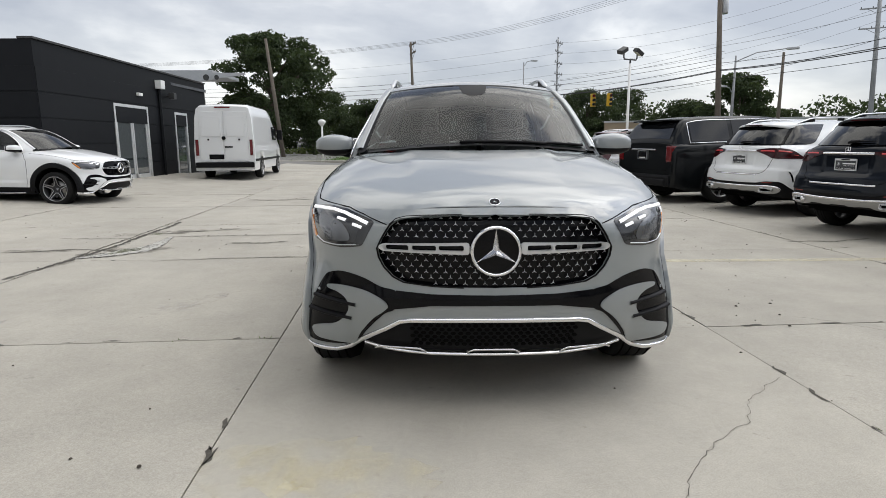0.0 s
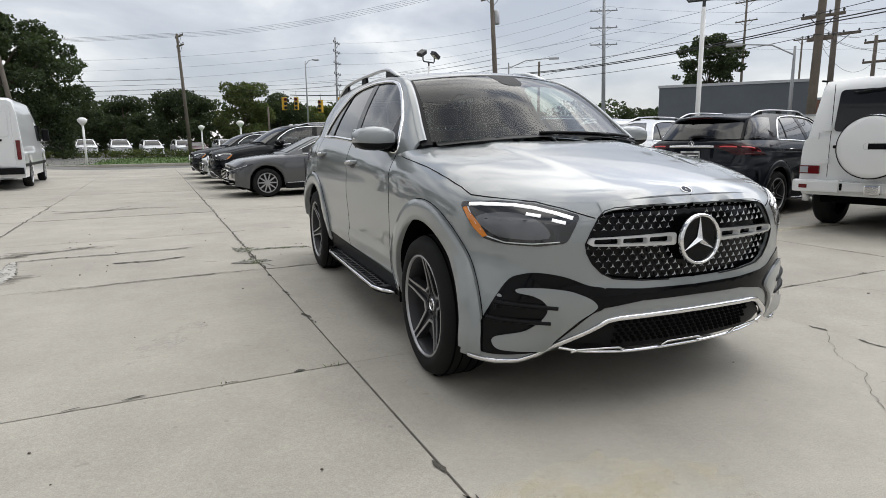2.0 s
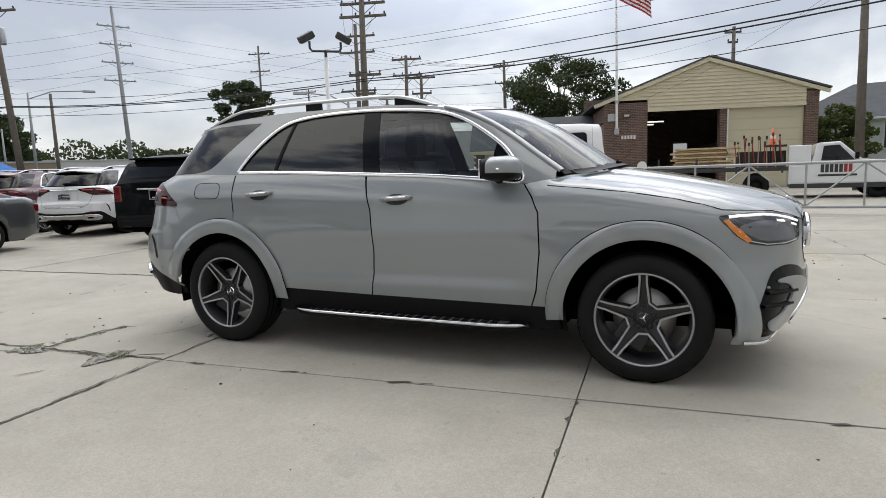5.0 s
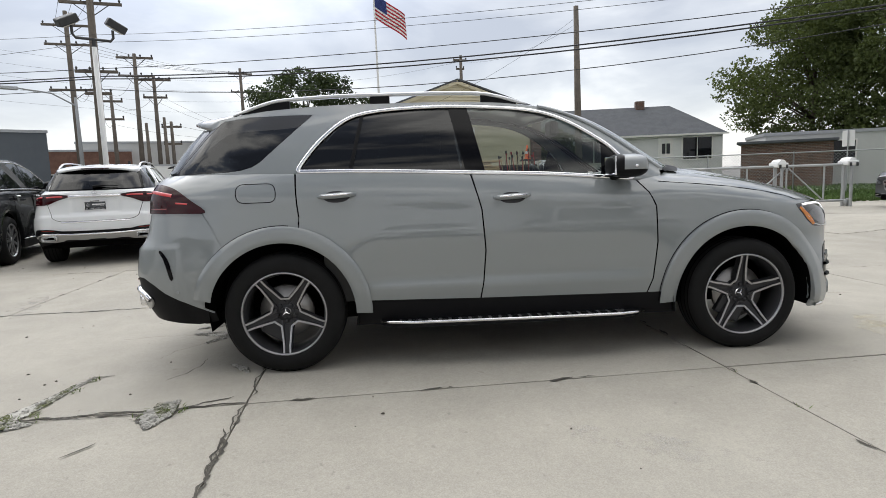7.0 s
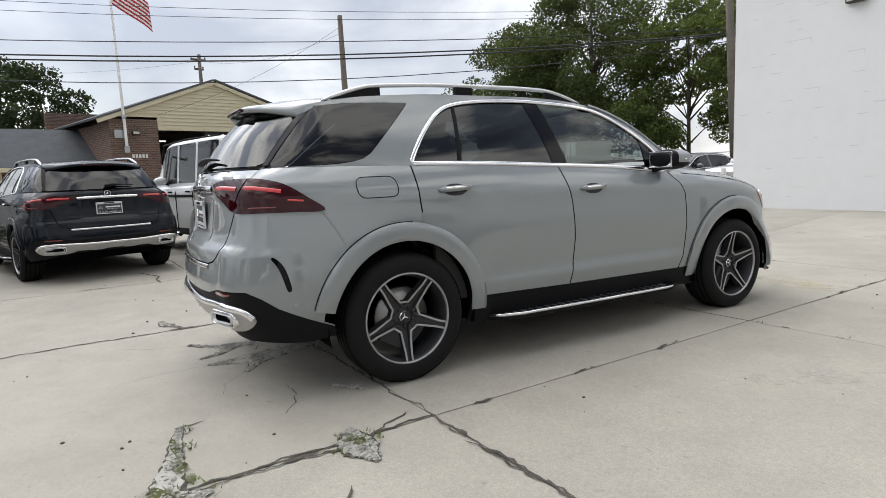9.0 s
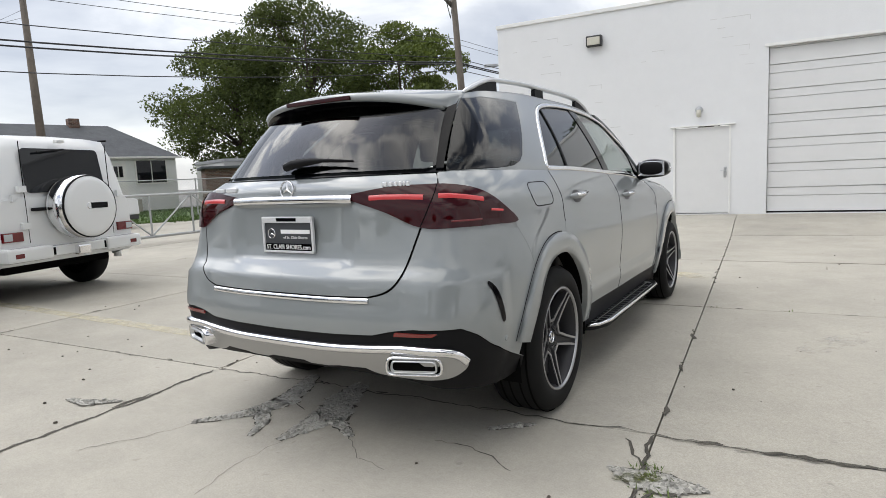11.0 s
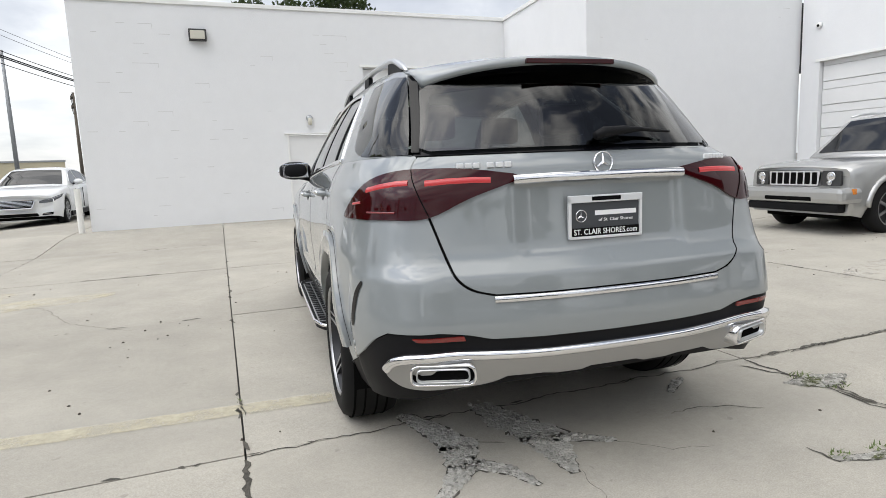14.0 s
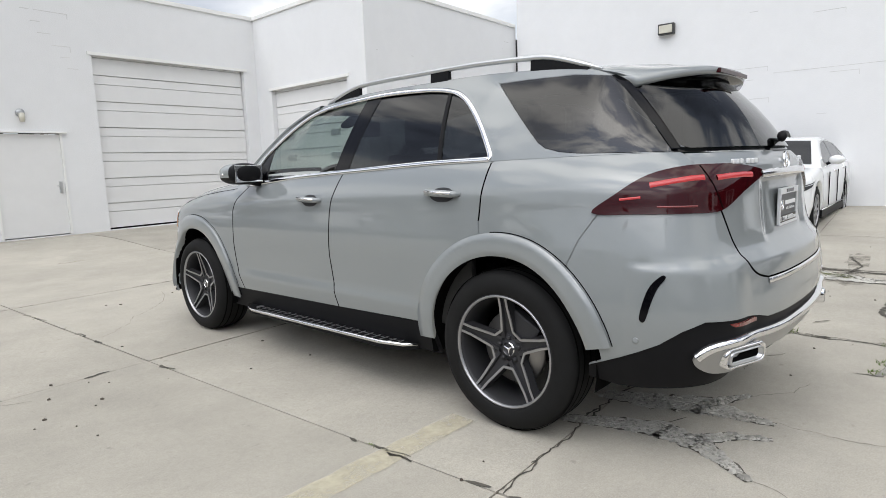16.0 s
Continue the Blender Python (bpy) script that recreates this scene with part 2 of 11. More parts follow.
def thing(name, m=None, label="", category="", group="", kind=""):
    ob = new(name)
    ob.empty_display_size = 0.2
    if m is not None:
        ob.matrix_basis = m
    return tagged(ob, label, category, group, kind)


def add_box(bm, x0, x1, y0, y1, z0, z1, bevel=0.0, m=None):
    made = bmesh.ops.create_cube(bm, size=1.0)["verts"]
    for v in made:
        v.co = Vector((x0 + (v.co.x + 0.5) * (x1 - x0), y0 + (v.co.y + 0.5) * (y1 - y0), z0 + (v.co.z + 0.5) * (z1 - z0)))
    if bevel > 0:
        edges = list({e for v in made for e in v.link_edges})
        made = list({v for f in bmesh.ops.bevel(bm, geom=edges, offset=bevel, segments=2, affect="EDGES", profile=0.6)["faces"] for v in f.verts} | {v for v in made if v.is_valid})
    if m is not None:
        bmesh.ops.transform(bm, matrix=m, verts=made)
    return made


def box(x0, x1, y0, y1, z0, z1, bevel=0.0, m=None):
    bm = bmesh.new()
    add_box(bm, x0, x1, y0, y1, z0, z1, bevel, m)
    return bm


def add_tube(bm, points, radii, sides=8, caps=True):
    """A tube along a line of points; radii: one number or one for each point."""
    pts = [Vector(p) for p in points]
    if isinstance(radii, (int, float)):
        radii = [radii] * len(pts)
    rings, ref = [], None
    for i, p in enumerate(pts):
        d = (pts[min(i + 1, len(pts) - 1)] - pts[max(i - 1, 0)]).normalized()
        if ref is None:
            ref = d.orthogonal().normalized()
        ref = (ref - d * ref.dot(d)).normalized()
        side = d.cross(ref)
        rings.append([bm.verts.new(p + radii[i] * (math.cos(a) * ref + math.sin(a) * side)) for a in (2 * math.pi * k / sides for k in range(sides))])
    for a, b in zip(rings, rings[1:]):
        for k in range(sides):
            bm.faces.new((a[k], a[(k + 1) % sides], b[(k + 1) % sides], b[k]))
    if caps:
        bm.faces.new(rings[0][::-1])
        bm.faces.new(rings[-1])
    return rings


def tube(points, radii, sides=8, caps=True):
    bm = bmesh.new()
    add_tube(bm, points, radii, sides, caps)
    return bm


def add_lathe(bm, profile, sides=32, m=None):
    """Turn (radius, height) pairs round z."""
    rings = []
    for r, h in profile:
        rings.append([bm.verts.new((r * math.cos(2 * math.pi * k / sides), r * math.sin(2 * math.pi * k / sides), h)) for k in range(sides)])
    for a, b in zip(rings, rings[1:]):
        for k in range(sides):
            bm.faces.new((a[k], a[(k + 1) % sides], b[(k + 1) % sides], b[k]))
    if m is not None:
        bmesh.ops.transform(bm, matrix=m, verts=[v for ring in rings for v in ring])
    return rings


def add_prism(bm, outline, depth, m=None):
    """A flat outline (x, y) raised by depth in z, with its sides."""
    low = [bm.verts.new((x, y, 0)) for x, y in outline]
    top = [bm.verts.new((x, y, depth)) for x, y in outline]
    n = len(outline)
    bm.faces.new(top)
    bm.faces.new(low[::-1])
    for k in range(n):
        bm.faces.new((low[k], low[(k + 1) % n], top[(k + 1) % n], top[k]))
    if m is not None:
        bmesh.ops.transform(bm, matrix=m, verts=low + top)
    return low + top


def lerp(a, b, t):
    return a + (b - a) * t


def smooth_step(a, b, v):
    t = min(max((v - a) / (b - a), 0.0), 1.0)
    return t * t * (3 - 2 * t)


def curve_through(knots):
    """A smooth function through (position, value) knots (monotone where they are)."""
    xs, ys = [k[0] for k in knots], [k[1] for k in knots]
    n = len(xs)
    d = [(ys[i + 1] - ys[i]) / (xs[i + 1] - xs[i]) for i in range(n - 1)]
    s = [d[0]] + [0.0 if d[i - 1] * d[i] <= 0 else 2 * d[i - 1] * d[i] / (d[i - 1] + d[i]) for i in range(1, n - 1)] + [d[-1]]

    def value(x):
        if x <= xs[0]:
            return ys[0] + s[0] * (x - xs[0]) * 0
        if x >= xs[-1]:
            return ys[-1]
        i = max(k for k in range(n - 1) if xs[k] <= x)
        h = xs[i + 1] - xs[i]
        t = (x - xs[i]) / h
        return (2 * t**3 - 3 * t * t + 1) * ys[i] + (t**3 - 2 * t * t + t) * h * s[i] + (3 * t * t - 2 * t**3) * ys[i + 1] + (t**3 - t * t) * h * s[i + 1]

    return value


def ground_height(x, y):
    """The yard is level and rises a little towards the white building."""
    return 0.145 * max(smooth_step(-4.6, -7.6, y), smooth_step(-6.5, -10.0, x)) * (1 - smooth_step(6, 9, x))


def text_mesh(body, size, thickness=0.002):
    """Lettering in the built-in font as a bmesh, centred, facing +z."""
    cu = bpy.data.curves.new("lettering", "FONT")
    cu.body, cu.size, cu.extrude = body, size, thickness
    cu.align_x, cu.align_y = "CENTER", "CENTER"
    cu.resolution_u = 3
    ob = bpy.data.objects.new("lettering", cu)
    scene.collection.objects.link(ob)
    me = bpy.data.meshes.new_from_object(ob.evaluated_get(bpy.context.evaluated_depsgraph_get()))
    bm = bmesh.new()
    bm.from_mesh(me)
    bpy.data.objects.remove(ob)
    bpy.data.meshes.remove(me)
    bpy.data.curves.remove(cu)
    return bm


# ---- ground ----
SLAB_TURN = radians(3.4)
SLAB_X, SLAB_Y = 2.87, 2.83
SLAB_ORIGIN = Vector((-1.287, 0.312))
ACROSS = Vector((math.cos(SLAB_TURN), math.sin(SLAB_TURN)))
ALONG = Vector((-math.sin(SLAB_TURN), math.cos(SLAB_TURN)))


def slab_point(i, j):
    return SLAB_ORIGIN + ACROSS * (SLAB_X * i) + ALONG * (SLAB_Y * j)


def build_ground():
    bm = bmesh.new()
    xs = [-400, -120, -60, -30, -18, -12, -9, -7, -5, -2, 2, 6, 9, 12, 16, 30, 60, 140, 400]
    ys = [-400, -120, -60, -30, -16, -12, -9, -7.5, -6, -4.5, -2, 2, 10, 20, 29, 34, 60, 140, 400]
    grid = [[bm.verts.new((x, y, ground_height(x, y) - 0.05)) for x in xs] for y in ys]
    for a, b in zip(grid, grid[1:]):
        for k in range(len(xs) - 1):
            bm.faces.new((a[k], a[k + 1], b[k + 1], b[k]))
    tagged(part("ground", bm, ASPHALT), "worn grey asphalt and dirt under the whole site", "ground", kind="structure")


build_ground()


# ---- white painted block building ----
def frame_at(origin, heading):
    """Local x along the wall, y into the building, z up."""
    u = Vector((heading[0], heading[1], 0)).normalized()
    v = Vector((-u.y, u.x, 0))
    return Matrix(((u.x, v.x, 0, origin[0]), (u.y, v.y, 0, origin[1]), (0, 0, 1, origin[2]), (0, 0, 0, 1)))


def build_wall(name, m, length, height, openings, mat, thick=0.3, label="", bottom=-0.2):
    bm = bmesh.new()
    x = 0.0
    for x0, x1, z0, z1 in sorted(openings):
        if x0 > x:
            add_box(bm, x, x0, 0, thick, bottom, height)
        add_box(bm, x0, x1, 0, thick, z1, height)
        if z0 > 0.02:
            add_box(bm, x0, x1, 0, thick, bottom, z0)
        x = x1
    if x < length:
        add_box(bm, x, length, 0, thick, bottom, height)
    ob = part(name, bm, mat)
    ob.matrix_basis = m
    return tagged(ob, label, "wall", kind="structure")


WALL_U = Vector((-9.77, -0.66)).normalized()
WALL_O = Vector((-WALL_U.y, WALL_U.x)) * -1
A0 = Vector((4.68, -8.157))
B0 = A0 + WALL_U * 9.75
C0 = Vector((-5.06, -4.76))
D0 = Vector((-10.75, -5.06))
WALL_A, WALL_B = frame_at((*A0, 0), WALL_U), frame_at((*B0, 0), C0 - B0)
WALL_C, WALL_D = frame_at((*C0, 0), WALL_U), frame_at((*D0, 0), WALL_O)
WALL_B_LEN = (C0 - B0).length
build_wall("wall_south", WALL_A, 9.75, 4.82, [(4.14, 5.31, 0.16, 2.09), (6.0, 9.40, 0.16, 3.64)], WHITE_BLOCK, label="white painted concrete block wall with chipped joints")
build_wall("wall_return", WALL_B, WALL_B_LEN, 4.82, [(0.62, 3.45, 0.16, 3.15)], WHITE_BLOCK, label="white painted block return wall with a recessed garage door")
build_wall("wall_bay", WALL_C, 5.75, 4.82, [], WHITE_BLOCK, label="plain white painted block wall of the projecting bay")
build_wall("wall_west", WALL_D, 13, 6.3, [(0.45, 3.15, 0.16, 3.2), (4.0, 5.15, 0.16, 2.2)], WHITE_BLOCK, label="tall white painted block wall with doors")
end = build_wall("wall_east_end", frame_at((*(A0 - Vector(WALL_O) * 12), 0), WALL_O), 12 - 0.002, 4.82, [], WHITE_BLOCK, label="white painted end wall of the block building")
roof_bm = bmesh.new()
add_prism(roof_bm, [tuple(A0 + WALL_O * -0.31 + WALL_U * 0.02), tuple(B0 + WALL_O * -0.31), tuple(C0 + WALL_U * 0.31 - WALL_O * 0.02), tuple(D0 - WALL_O * 0.32), tuple(D0 + WALL_U * 14 - WALL_O * 0.3), tuple(D0 + WALL_U * 14 - WALL_O * 8), tuple(A0 - WALL_O * 11.9 + WALL_U * 0.3)], 0.12)
bmesh.ops.translate(roof_bm, verts=roof_bm.verts, vec=(0, 0, 4.5))
tagged(part("flat_roof", roof_bm, GREY_ROOF), "flat grey roof behind the parapet", "roof", kind="structure")
for cap_name, m, length, z in (("parapet_cap", WALL_A, 9.75, 4.82), ("parapet_cap", WALL_B, WALL_B_LEN, 4.82), ("parapet_cap", WALL_C, 5.7, 4.82), ("parapet_cap", WALL_D, 13, 6.3)):
    cap = part(cap_name, box(-0.03, length, -0.035, 0.33, z, z + 0.09, 0.01), WHITE_METAL)
    cap.matrix_basis = m
    tagged(cap, "white sheet-metal coping along the parapet", "trim", kind="structure")


def roll_door(m, x0, x1, z0, z1, windows=()):
    """A sectional door of alternating wide and narrow ribs, set back in its opening."""
    door = thing("door_1", m, "white sectional overhead garage door, closed", "garage door", kind="structure")
    z, k = z0 + 0.02, 0
    while z < z1 - 0.01:
        h = min((0.335, 0.175)[k % 2], z1 - z)
        bm = box(x0 + 0.015, x1 - 0.015, 0.10 + (0.012 if k % 2 else 0.0), 0.15, z, z + h - 0.012, 0.006)
        part("door_slat", bm, WHITE_DOOR, door)
        z, k = z + h, k + 1
    part("door_backing", box(x0, x1, 0.145, 0.17, z0, z1), BLOCK_JOINT, door)
    part("bottom_seal", box(x0 + 0.01, x1 - 0.01, 0.09, 0.14, z0 - 0.03, z0 + 0.025), PLASTIC, door, "black rubber bottom seal")
    part("head_trim", box(x0 - 0.08, x1 + 0.08, -0.025, 0.10, z1 - 0.03, z1 + 0.03), WHITE_METAL, door)
    for wx, wz in windows:
        part("window_pane", box(wx - 0.16, wx + 0.16, 0.085, 0.11, wz - 0.07, wz + 0.07, 0.01), METAL_GREY, door, "small grey letterbox window")
    return door


roll_door(WALL_A, 6.0, 9.40, 0.17, 3.64)
roll_door(WALL_B, 0.62, 3.45, 0.17, 3.15, [(1.15, 1.52), (2.85, 1.52), (1.15, 2.02), (2.85, 2.02)])
roll_door(WALL_D, 0.45, 3.15, 0.17, 3.2)


def service_door(m, x0, x1, z0, z1):
    door = thing("door_2", m, "plain white steel service door with lever handle", "door", kind="structure")
    part("door_leaf", box(x0 + 0.04, x1 - 0.04, 0.015, 0.06, z0 + 0.02, z1 - 0.03, 0.004), WHITE_DOOR, door)
    part("door_frame", box(x0, x0 + 0.04, -0.015, 0.12, z0, z1, 0.004), WHITE_METAL, door)
    part("door_frame", box(x1 - 0.04, x1, -0.015, 0.12, z0, z1, 0.004), WHITE_METAL, door)
    part("drip_cap", box(x0 - 0.06, x1 + 0.08, -0.06, 0.02, z1 - 0.01, z1 + 0.02, 0.004), WHITE_METAL, door)
    bm = box(x1 - 0.14, x1 - 0.08, -0.002, 0.02, z0 + 0.80, z0 + 1.02, 0.006)
    add_tube(bm, [(x1 - 0.11, -0.005, z0 + 0.94), (x1 - 0.11, -0.05, z0 + 0.94), (x1 - 0.2, -0.055, z0 + 0.94)], 0.011, 8)
    part("handle", bm, SATIN, door, "metal lever handle with plate")


service_door(WALL_A, 4.14, 5.31, 0.16, 2.09)
service_door(WALL_D, 4.0, 5.15, 0.16, 2.2)


def wall_pack(m, x, z):
    lamp = thing("wall_lamp", m @ Matrix.Translation((x, 0, z)), "bronze box wall pack light with a pale lens", "lamp")
    bm = bmesh.new()
    add_prism(bm, [(-0.10, -0.11), (0.10, -0.11), (0.10, 0.06), (0.06, 0.11), (-0.06, 0.11), (-0.10, 0.06)], 0.02, pose(0, 0, 0, 90, 0, 0))
    part("back_box", box(-0.18, 0.18, -0.14, -0.001, -0.11, 0.13, 0.02), DARK_METAL, lamp)
    bm.free()
    part("lens", box(-0.145, 0.145, -0.165, -0.135, -0.085, 0.09, 0.012), LAMP_GLASS, lamp, "pale yellowed lens")


def jelly_lamp(m, x, z):
    lamp = thing("door_lamp", m @ Matrix.Translation((x, 0, z)), "small round outdoor lamp over the service door", "lamp")
    bm = bmesh.new()
    add_lathe(bm, [(0.0, 0.0), (0.075, 0.0), (0.075, 0.03), (0.04, 0.06), (0.0, 0.06)], 16, pose(0, 0, 0.06, 90, 0, 0))
    part("base_plate", bm, METAL_GREY, lamp, smooth=True)
    bm = bmesh.new()
    add_lathe(bm, [(0.0, -0.13), (0.04, -0.12), (0.05, -0.05), (0.045, 0.03), (0.0, 0.04)], 14, pose(0, -0.09, 0.02))
    part("globe", bm, LAMP_GLASS, lamp, smooth=True)


wall_pack(WALL_A, 2.42, 4.19)
wall_pack(WALL_D, 4.0, 4.12)
jelly_lamp(WALL_A, 4.67, 2.38)
jelly_lamp(WALL_D, 4.58, 2.55)
eye_cam = thing("security_camera", WALL_D @ Matrix.Translation((0.42, 0, 3.95)), "small white dome security camera", "security camera")
bm = bmesh.new()
add_lathe(bm, [(0, 0), (0.06, 0), (0.06, 0.04), (0.05, 0.06), (0.0, 0.065)], 18, pose(0, -0.001, 0, 90, 0, 0))
part("housing", bm, WHITE_METAL, eye_cam, smooth=True)
bm = bmesh.new()
add_lathe(bm, [(0.03, 0.0), (0.025, 0.015), (0.0, 0.02)], 14, pose(0, -0.062, -0.01, 90, 0, 0))
part("lens", bm, GLOSS_BLACK, eye_cam, smooth=True)


def chipped_joints(m, spots):
    """Short open joints in the block coursing, as thin recessed-looking lips."""
    bm = bmesh.new()
    for x, z, w in spots:
        add_box(bm, x, x + w, -0.004, 0.004, z, z + 0.012)
        if w > 0.25:
            add_box(bm, x + w - 0.008, x + w, -0.004, 0.004, z - 0.09, z)
    ob = part("mortar_cracks", bm, BLOCK_JOINT)
    ob.matrix_basis = m
    tagged(ob, "short cracked mortar joints in the white block wall", "wall cracks", kind="structure")


rng = random.Random(4)
stair = [(4.9 + 0.13 * k + rng.uniform(-0.05, 0.05), 4.3 - 0.2 * k, rng.uniform(0.12, 0.36)) for k in range(6)]
chipped_joints(WALL_A, stair + [(rng.uniform(0.1, 3.9), 0.4 + 0.2 * rng.randint(0, 20), rng.uniform(0.06, 0.3)) for _ in range(34)] + [(1.1, 3.6, 0.5), (5.1, 4.3, 0.55), (0.4, 3.2, 0.25)])
chipped_joints(WALL_C, [(rng.uniform(0.1, 5.2), 0.4 + 0.2 * rng.randint(0, 20), rng.uniform(0.05, 0.2)) for _ in range(10)])
chipped_joints(WALL_D, [(rng.uniform(5.4, 12.4), 0.4 + 0.2 * rng.randint(0, 26), rng.uniform(0.1, 0.6)) for _ in range(26)] + [(3.9, 3.05, 2.2), (6.2, 2.9, 3.4)])


def bollard(x, y):
    z = ground_height(x, y)
    post = thing("bollard", pose(x, y, z), "black painted steel bollard beside the garage door", "bollard", "bollards by the door")
    bm = bmesh.new()
    add_lathe(bm, [(0.085, 0), (0.085, 1.16), (0.075, 1.20), (0.04, 1.225), (0, 1.23)], 24)
    part("post", bm, BOLLARD_BLACK, post, smooth=True)
    bm = bmesh.new()
    add_lathe(bm, [(0.091, 0.0), (0.091, 0.05), (0.085, 0.06)], 24)
    part("base_collar", bm, DARK_METAL, post, smooth=True)


bollard(-4.70, -5.46)
bollard(-4.78, -4.56)
marker = part("yellow_post", tube([(4.83, -8.02, 0.05), (4.83, -8.02, 1.05)], 0.06, 14), TRIM_WHITE)
tagged(marker, "pale worn post standing at the building corner", "post")


# ---- black showroom ----
def build_showroom():
    near, far = Vector((-9.97, 11.6)), Vector((-10.3, 23.2))
    length = (far - near).length
    m = frame_at((*near, 0), far - near)
    build_wall("wall_showroom_east", m, length, 3.75, [(3.6, 5.9, 0.0, 2.48), (8.15, 9.35, 0.0, 2.42)], BLACK_PANEL, label="black metal-panelled showroom wall")
    ends = frame_at((*(near + Vector((-14, 0))), 0), (1, 0))
    build_wall("wall_showroom_south", ends, 14, 3.75, [], BLACK_PANEL, label="black metal-panelled showroom end wall")
    tagged(part("showroom_roof", box(-24, -10.2, 11.9, 23.1, 3.4, 3.5), GREY_ROOF), "flat roof of the black showroom", "roof", kind="structure")
    for k, z in enumerate((0.62, 1.25, 1.88, 2.51, 3.14)):
        for q, (mm, a, b) in enumerate(((m, 0, length), (ends, 0, 14))):
            spans = [(a, b)] if q or z > 2.4 else [(0, 3.56), (5.94, 8.11), (9.39, length)]
            for s0, s1 in spans:
                bm = box(s0, s1, -0.018, 0.002, z - 0.6, z - 0.022, 0.004)
                strip = part("wall_panel", bm, BLACK_PANEL)
                strip.matrix_basis = mm
                tagged(strip, "black horizontal metal cladding panel", "wall panel", kind="structure")
    trim = part("roof_edge", box(-0.02, length, -0.05, 0.32, 3.75, 3.80), DARK_METAL)
    trim.matrix_basis = m
    tagged(trim, "dark metal roof edge of the showroom", "trim", kind="structure")
    door = thing("door_3", m, "aluminium framed glass double door of the showroom", "glass door", kind="structure")
    part("door_frame", box(3.6, 3.69, -0.03, 0.1, 0, 2.48, 0.006), ALUMINIUM, door)
    part("door_frame", box(5.81, 5.9, -0.03, 0.1, 0, 2.48, 0.006), ALUMINIUM, door)
    part("door_head", box(3.69, 5.81, -0.03, 0.1, 2.39, 2.48, 0.006), ALUMINIUM, door)
    for a, b in ((3.71, 4.73), (4.77, 5.79)):
        leaf = bmesh.new()
        for x0, x1, z0, z1 in ((a, a + 0.08, 0.02, 2.37), (b - 0.08, b, 0.02, 2.37), (a, b, 2.27, 2.37), (a, b, 0.02, 0.27)):
            add_box(leaf, x0, x1, 0.0, 0.05, z0, z1)
        part("leaf_frame", leaf, ALUMINIUM, door)
        part("pane", box(a + 0.08, b - 0.08, 0.02, 0.03, 0.27, 2.27), SHOP_GLASS_SHEEN, door)
    slim = thing("door_4", m, "narrow aluminium framed glass side door", "glass door", kind="structure")
    part("door_frame", box(8.15, 8.24, -0.03, 0.1, 0, 2.42, 0.006), ALUMINIUM, slim)
    part("door_frame", box(9.26, 9.35, -0.03, 0.1, 0, 2.42, 0.006), ALUMINIUM, slim)
    part("door_head", box(8.24, 9.26, -0.03, 0.1, 2.33, 2.42, 0.006), ALUMINIUM, slim)
    part("pane", box(8.24, 9.26, 0.02, 0.03, 0.05, 2.33), SHOP_GLASS_SHEEN, slim)
    pipe = part("downpipe", tube([(6.85, -0.06, 0.05), (6.85, -0.06, 3.15)], 0.06, 10), BLACK_PANEL)
    pipe.matrix_basis = m
    tagged(pipe, "black rainwater downpipe on the showroom wall", "downpipe")
    hopper = part("rain_hopper", box(6.68, 7.02, -0.22, 0.0, 3.15, 3.45, 0.02), WHITE_METAL)
    hopper.matrix_basis = m
    tagged(hopper, "white rainwater hopper at the roof edge", "gutter box")
    flood = thing("flood_lamp", m @ Matrix.Translation((7.55, -0.02, 2.95)), "black wall flood lamp beside the downpipe", "lamp")
    part("housing", box(-0.12, 0.12, -0.32, -0.12, -0.1, 0.12, 0.02), DARK_METAL, flood)
    part("arm", tube([(0, 0, 0), (0, -0.14, 0)], 0.03, 8), DARK_METAL, flood)
    small = thing("door_lamp", m @ Matrix.Translation((5.3, -0.02, 2.85)), "small white lamp above the showroom door", "lamp")
    part("head", box(-0.14, 0.14, -0.1, 0.0, -0.05, 0.05, 0.02), WHITE_METAL, small)
    canopy = thing("entrance_canopy", pose(-10.3, 24.2, 0), "pale grey metal canopy wedge with round cut-outs", "canopy", kind="structure")
    part("canopy_roof", box(-3.0, 0.4, -1.0, 2.5, 4.2, 4.35, 0.02), METAL_GREY, canopy)
    bm = bmesh.new()
    add_prism(bm, [(-2.6, 0.0), (0.6, 0.45), (2.6, 0.75), (2.6, 0.82), (-2.6, 0.82)], 0.12, Matrix.Translation((-0.8, -0.95, 3.4)) @ pose(0, 0, 0, 90, 0, 0))
    part("wedge_beam", bm, METAL_GREY, canopy)
    for cx, r in ((0.15, 0.13), (0.6, 0.1)):
        bm = bmesh.new()
        add_lathe(bm, [(0, 0), (r, 0), (r, 0.01), (0, 0.01)], 18, Matrix.Translation((cx, -1.08, 4.03)) @ pose(0, 0, 0, 90, 0, 0))
        part("round_hole", bm, DARK_METAL, canopy)


build_showroom()


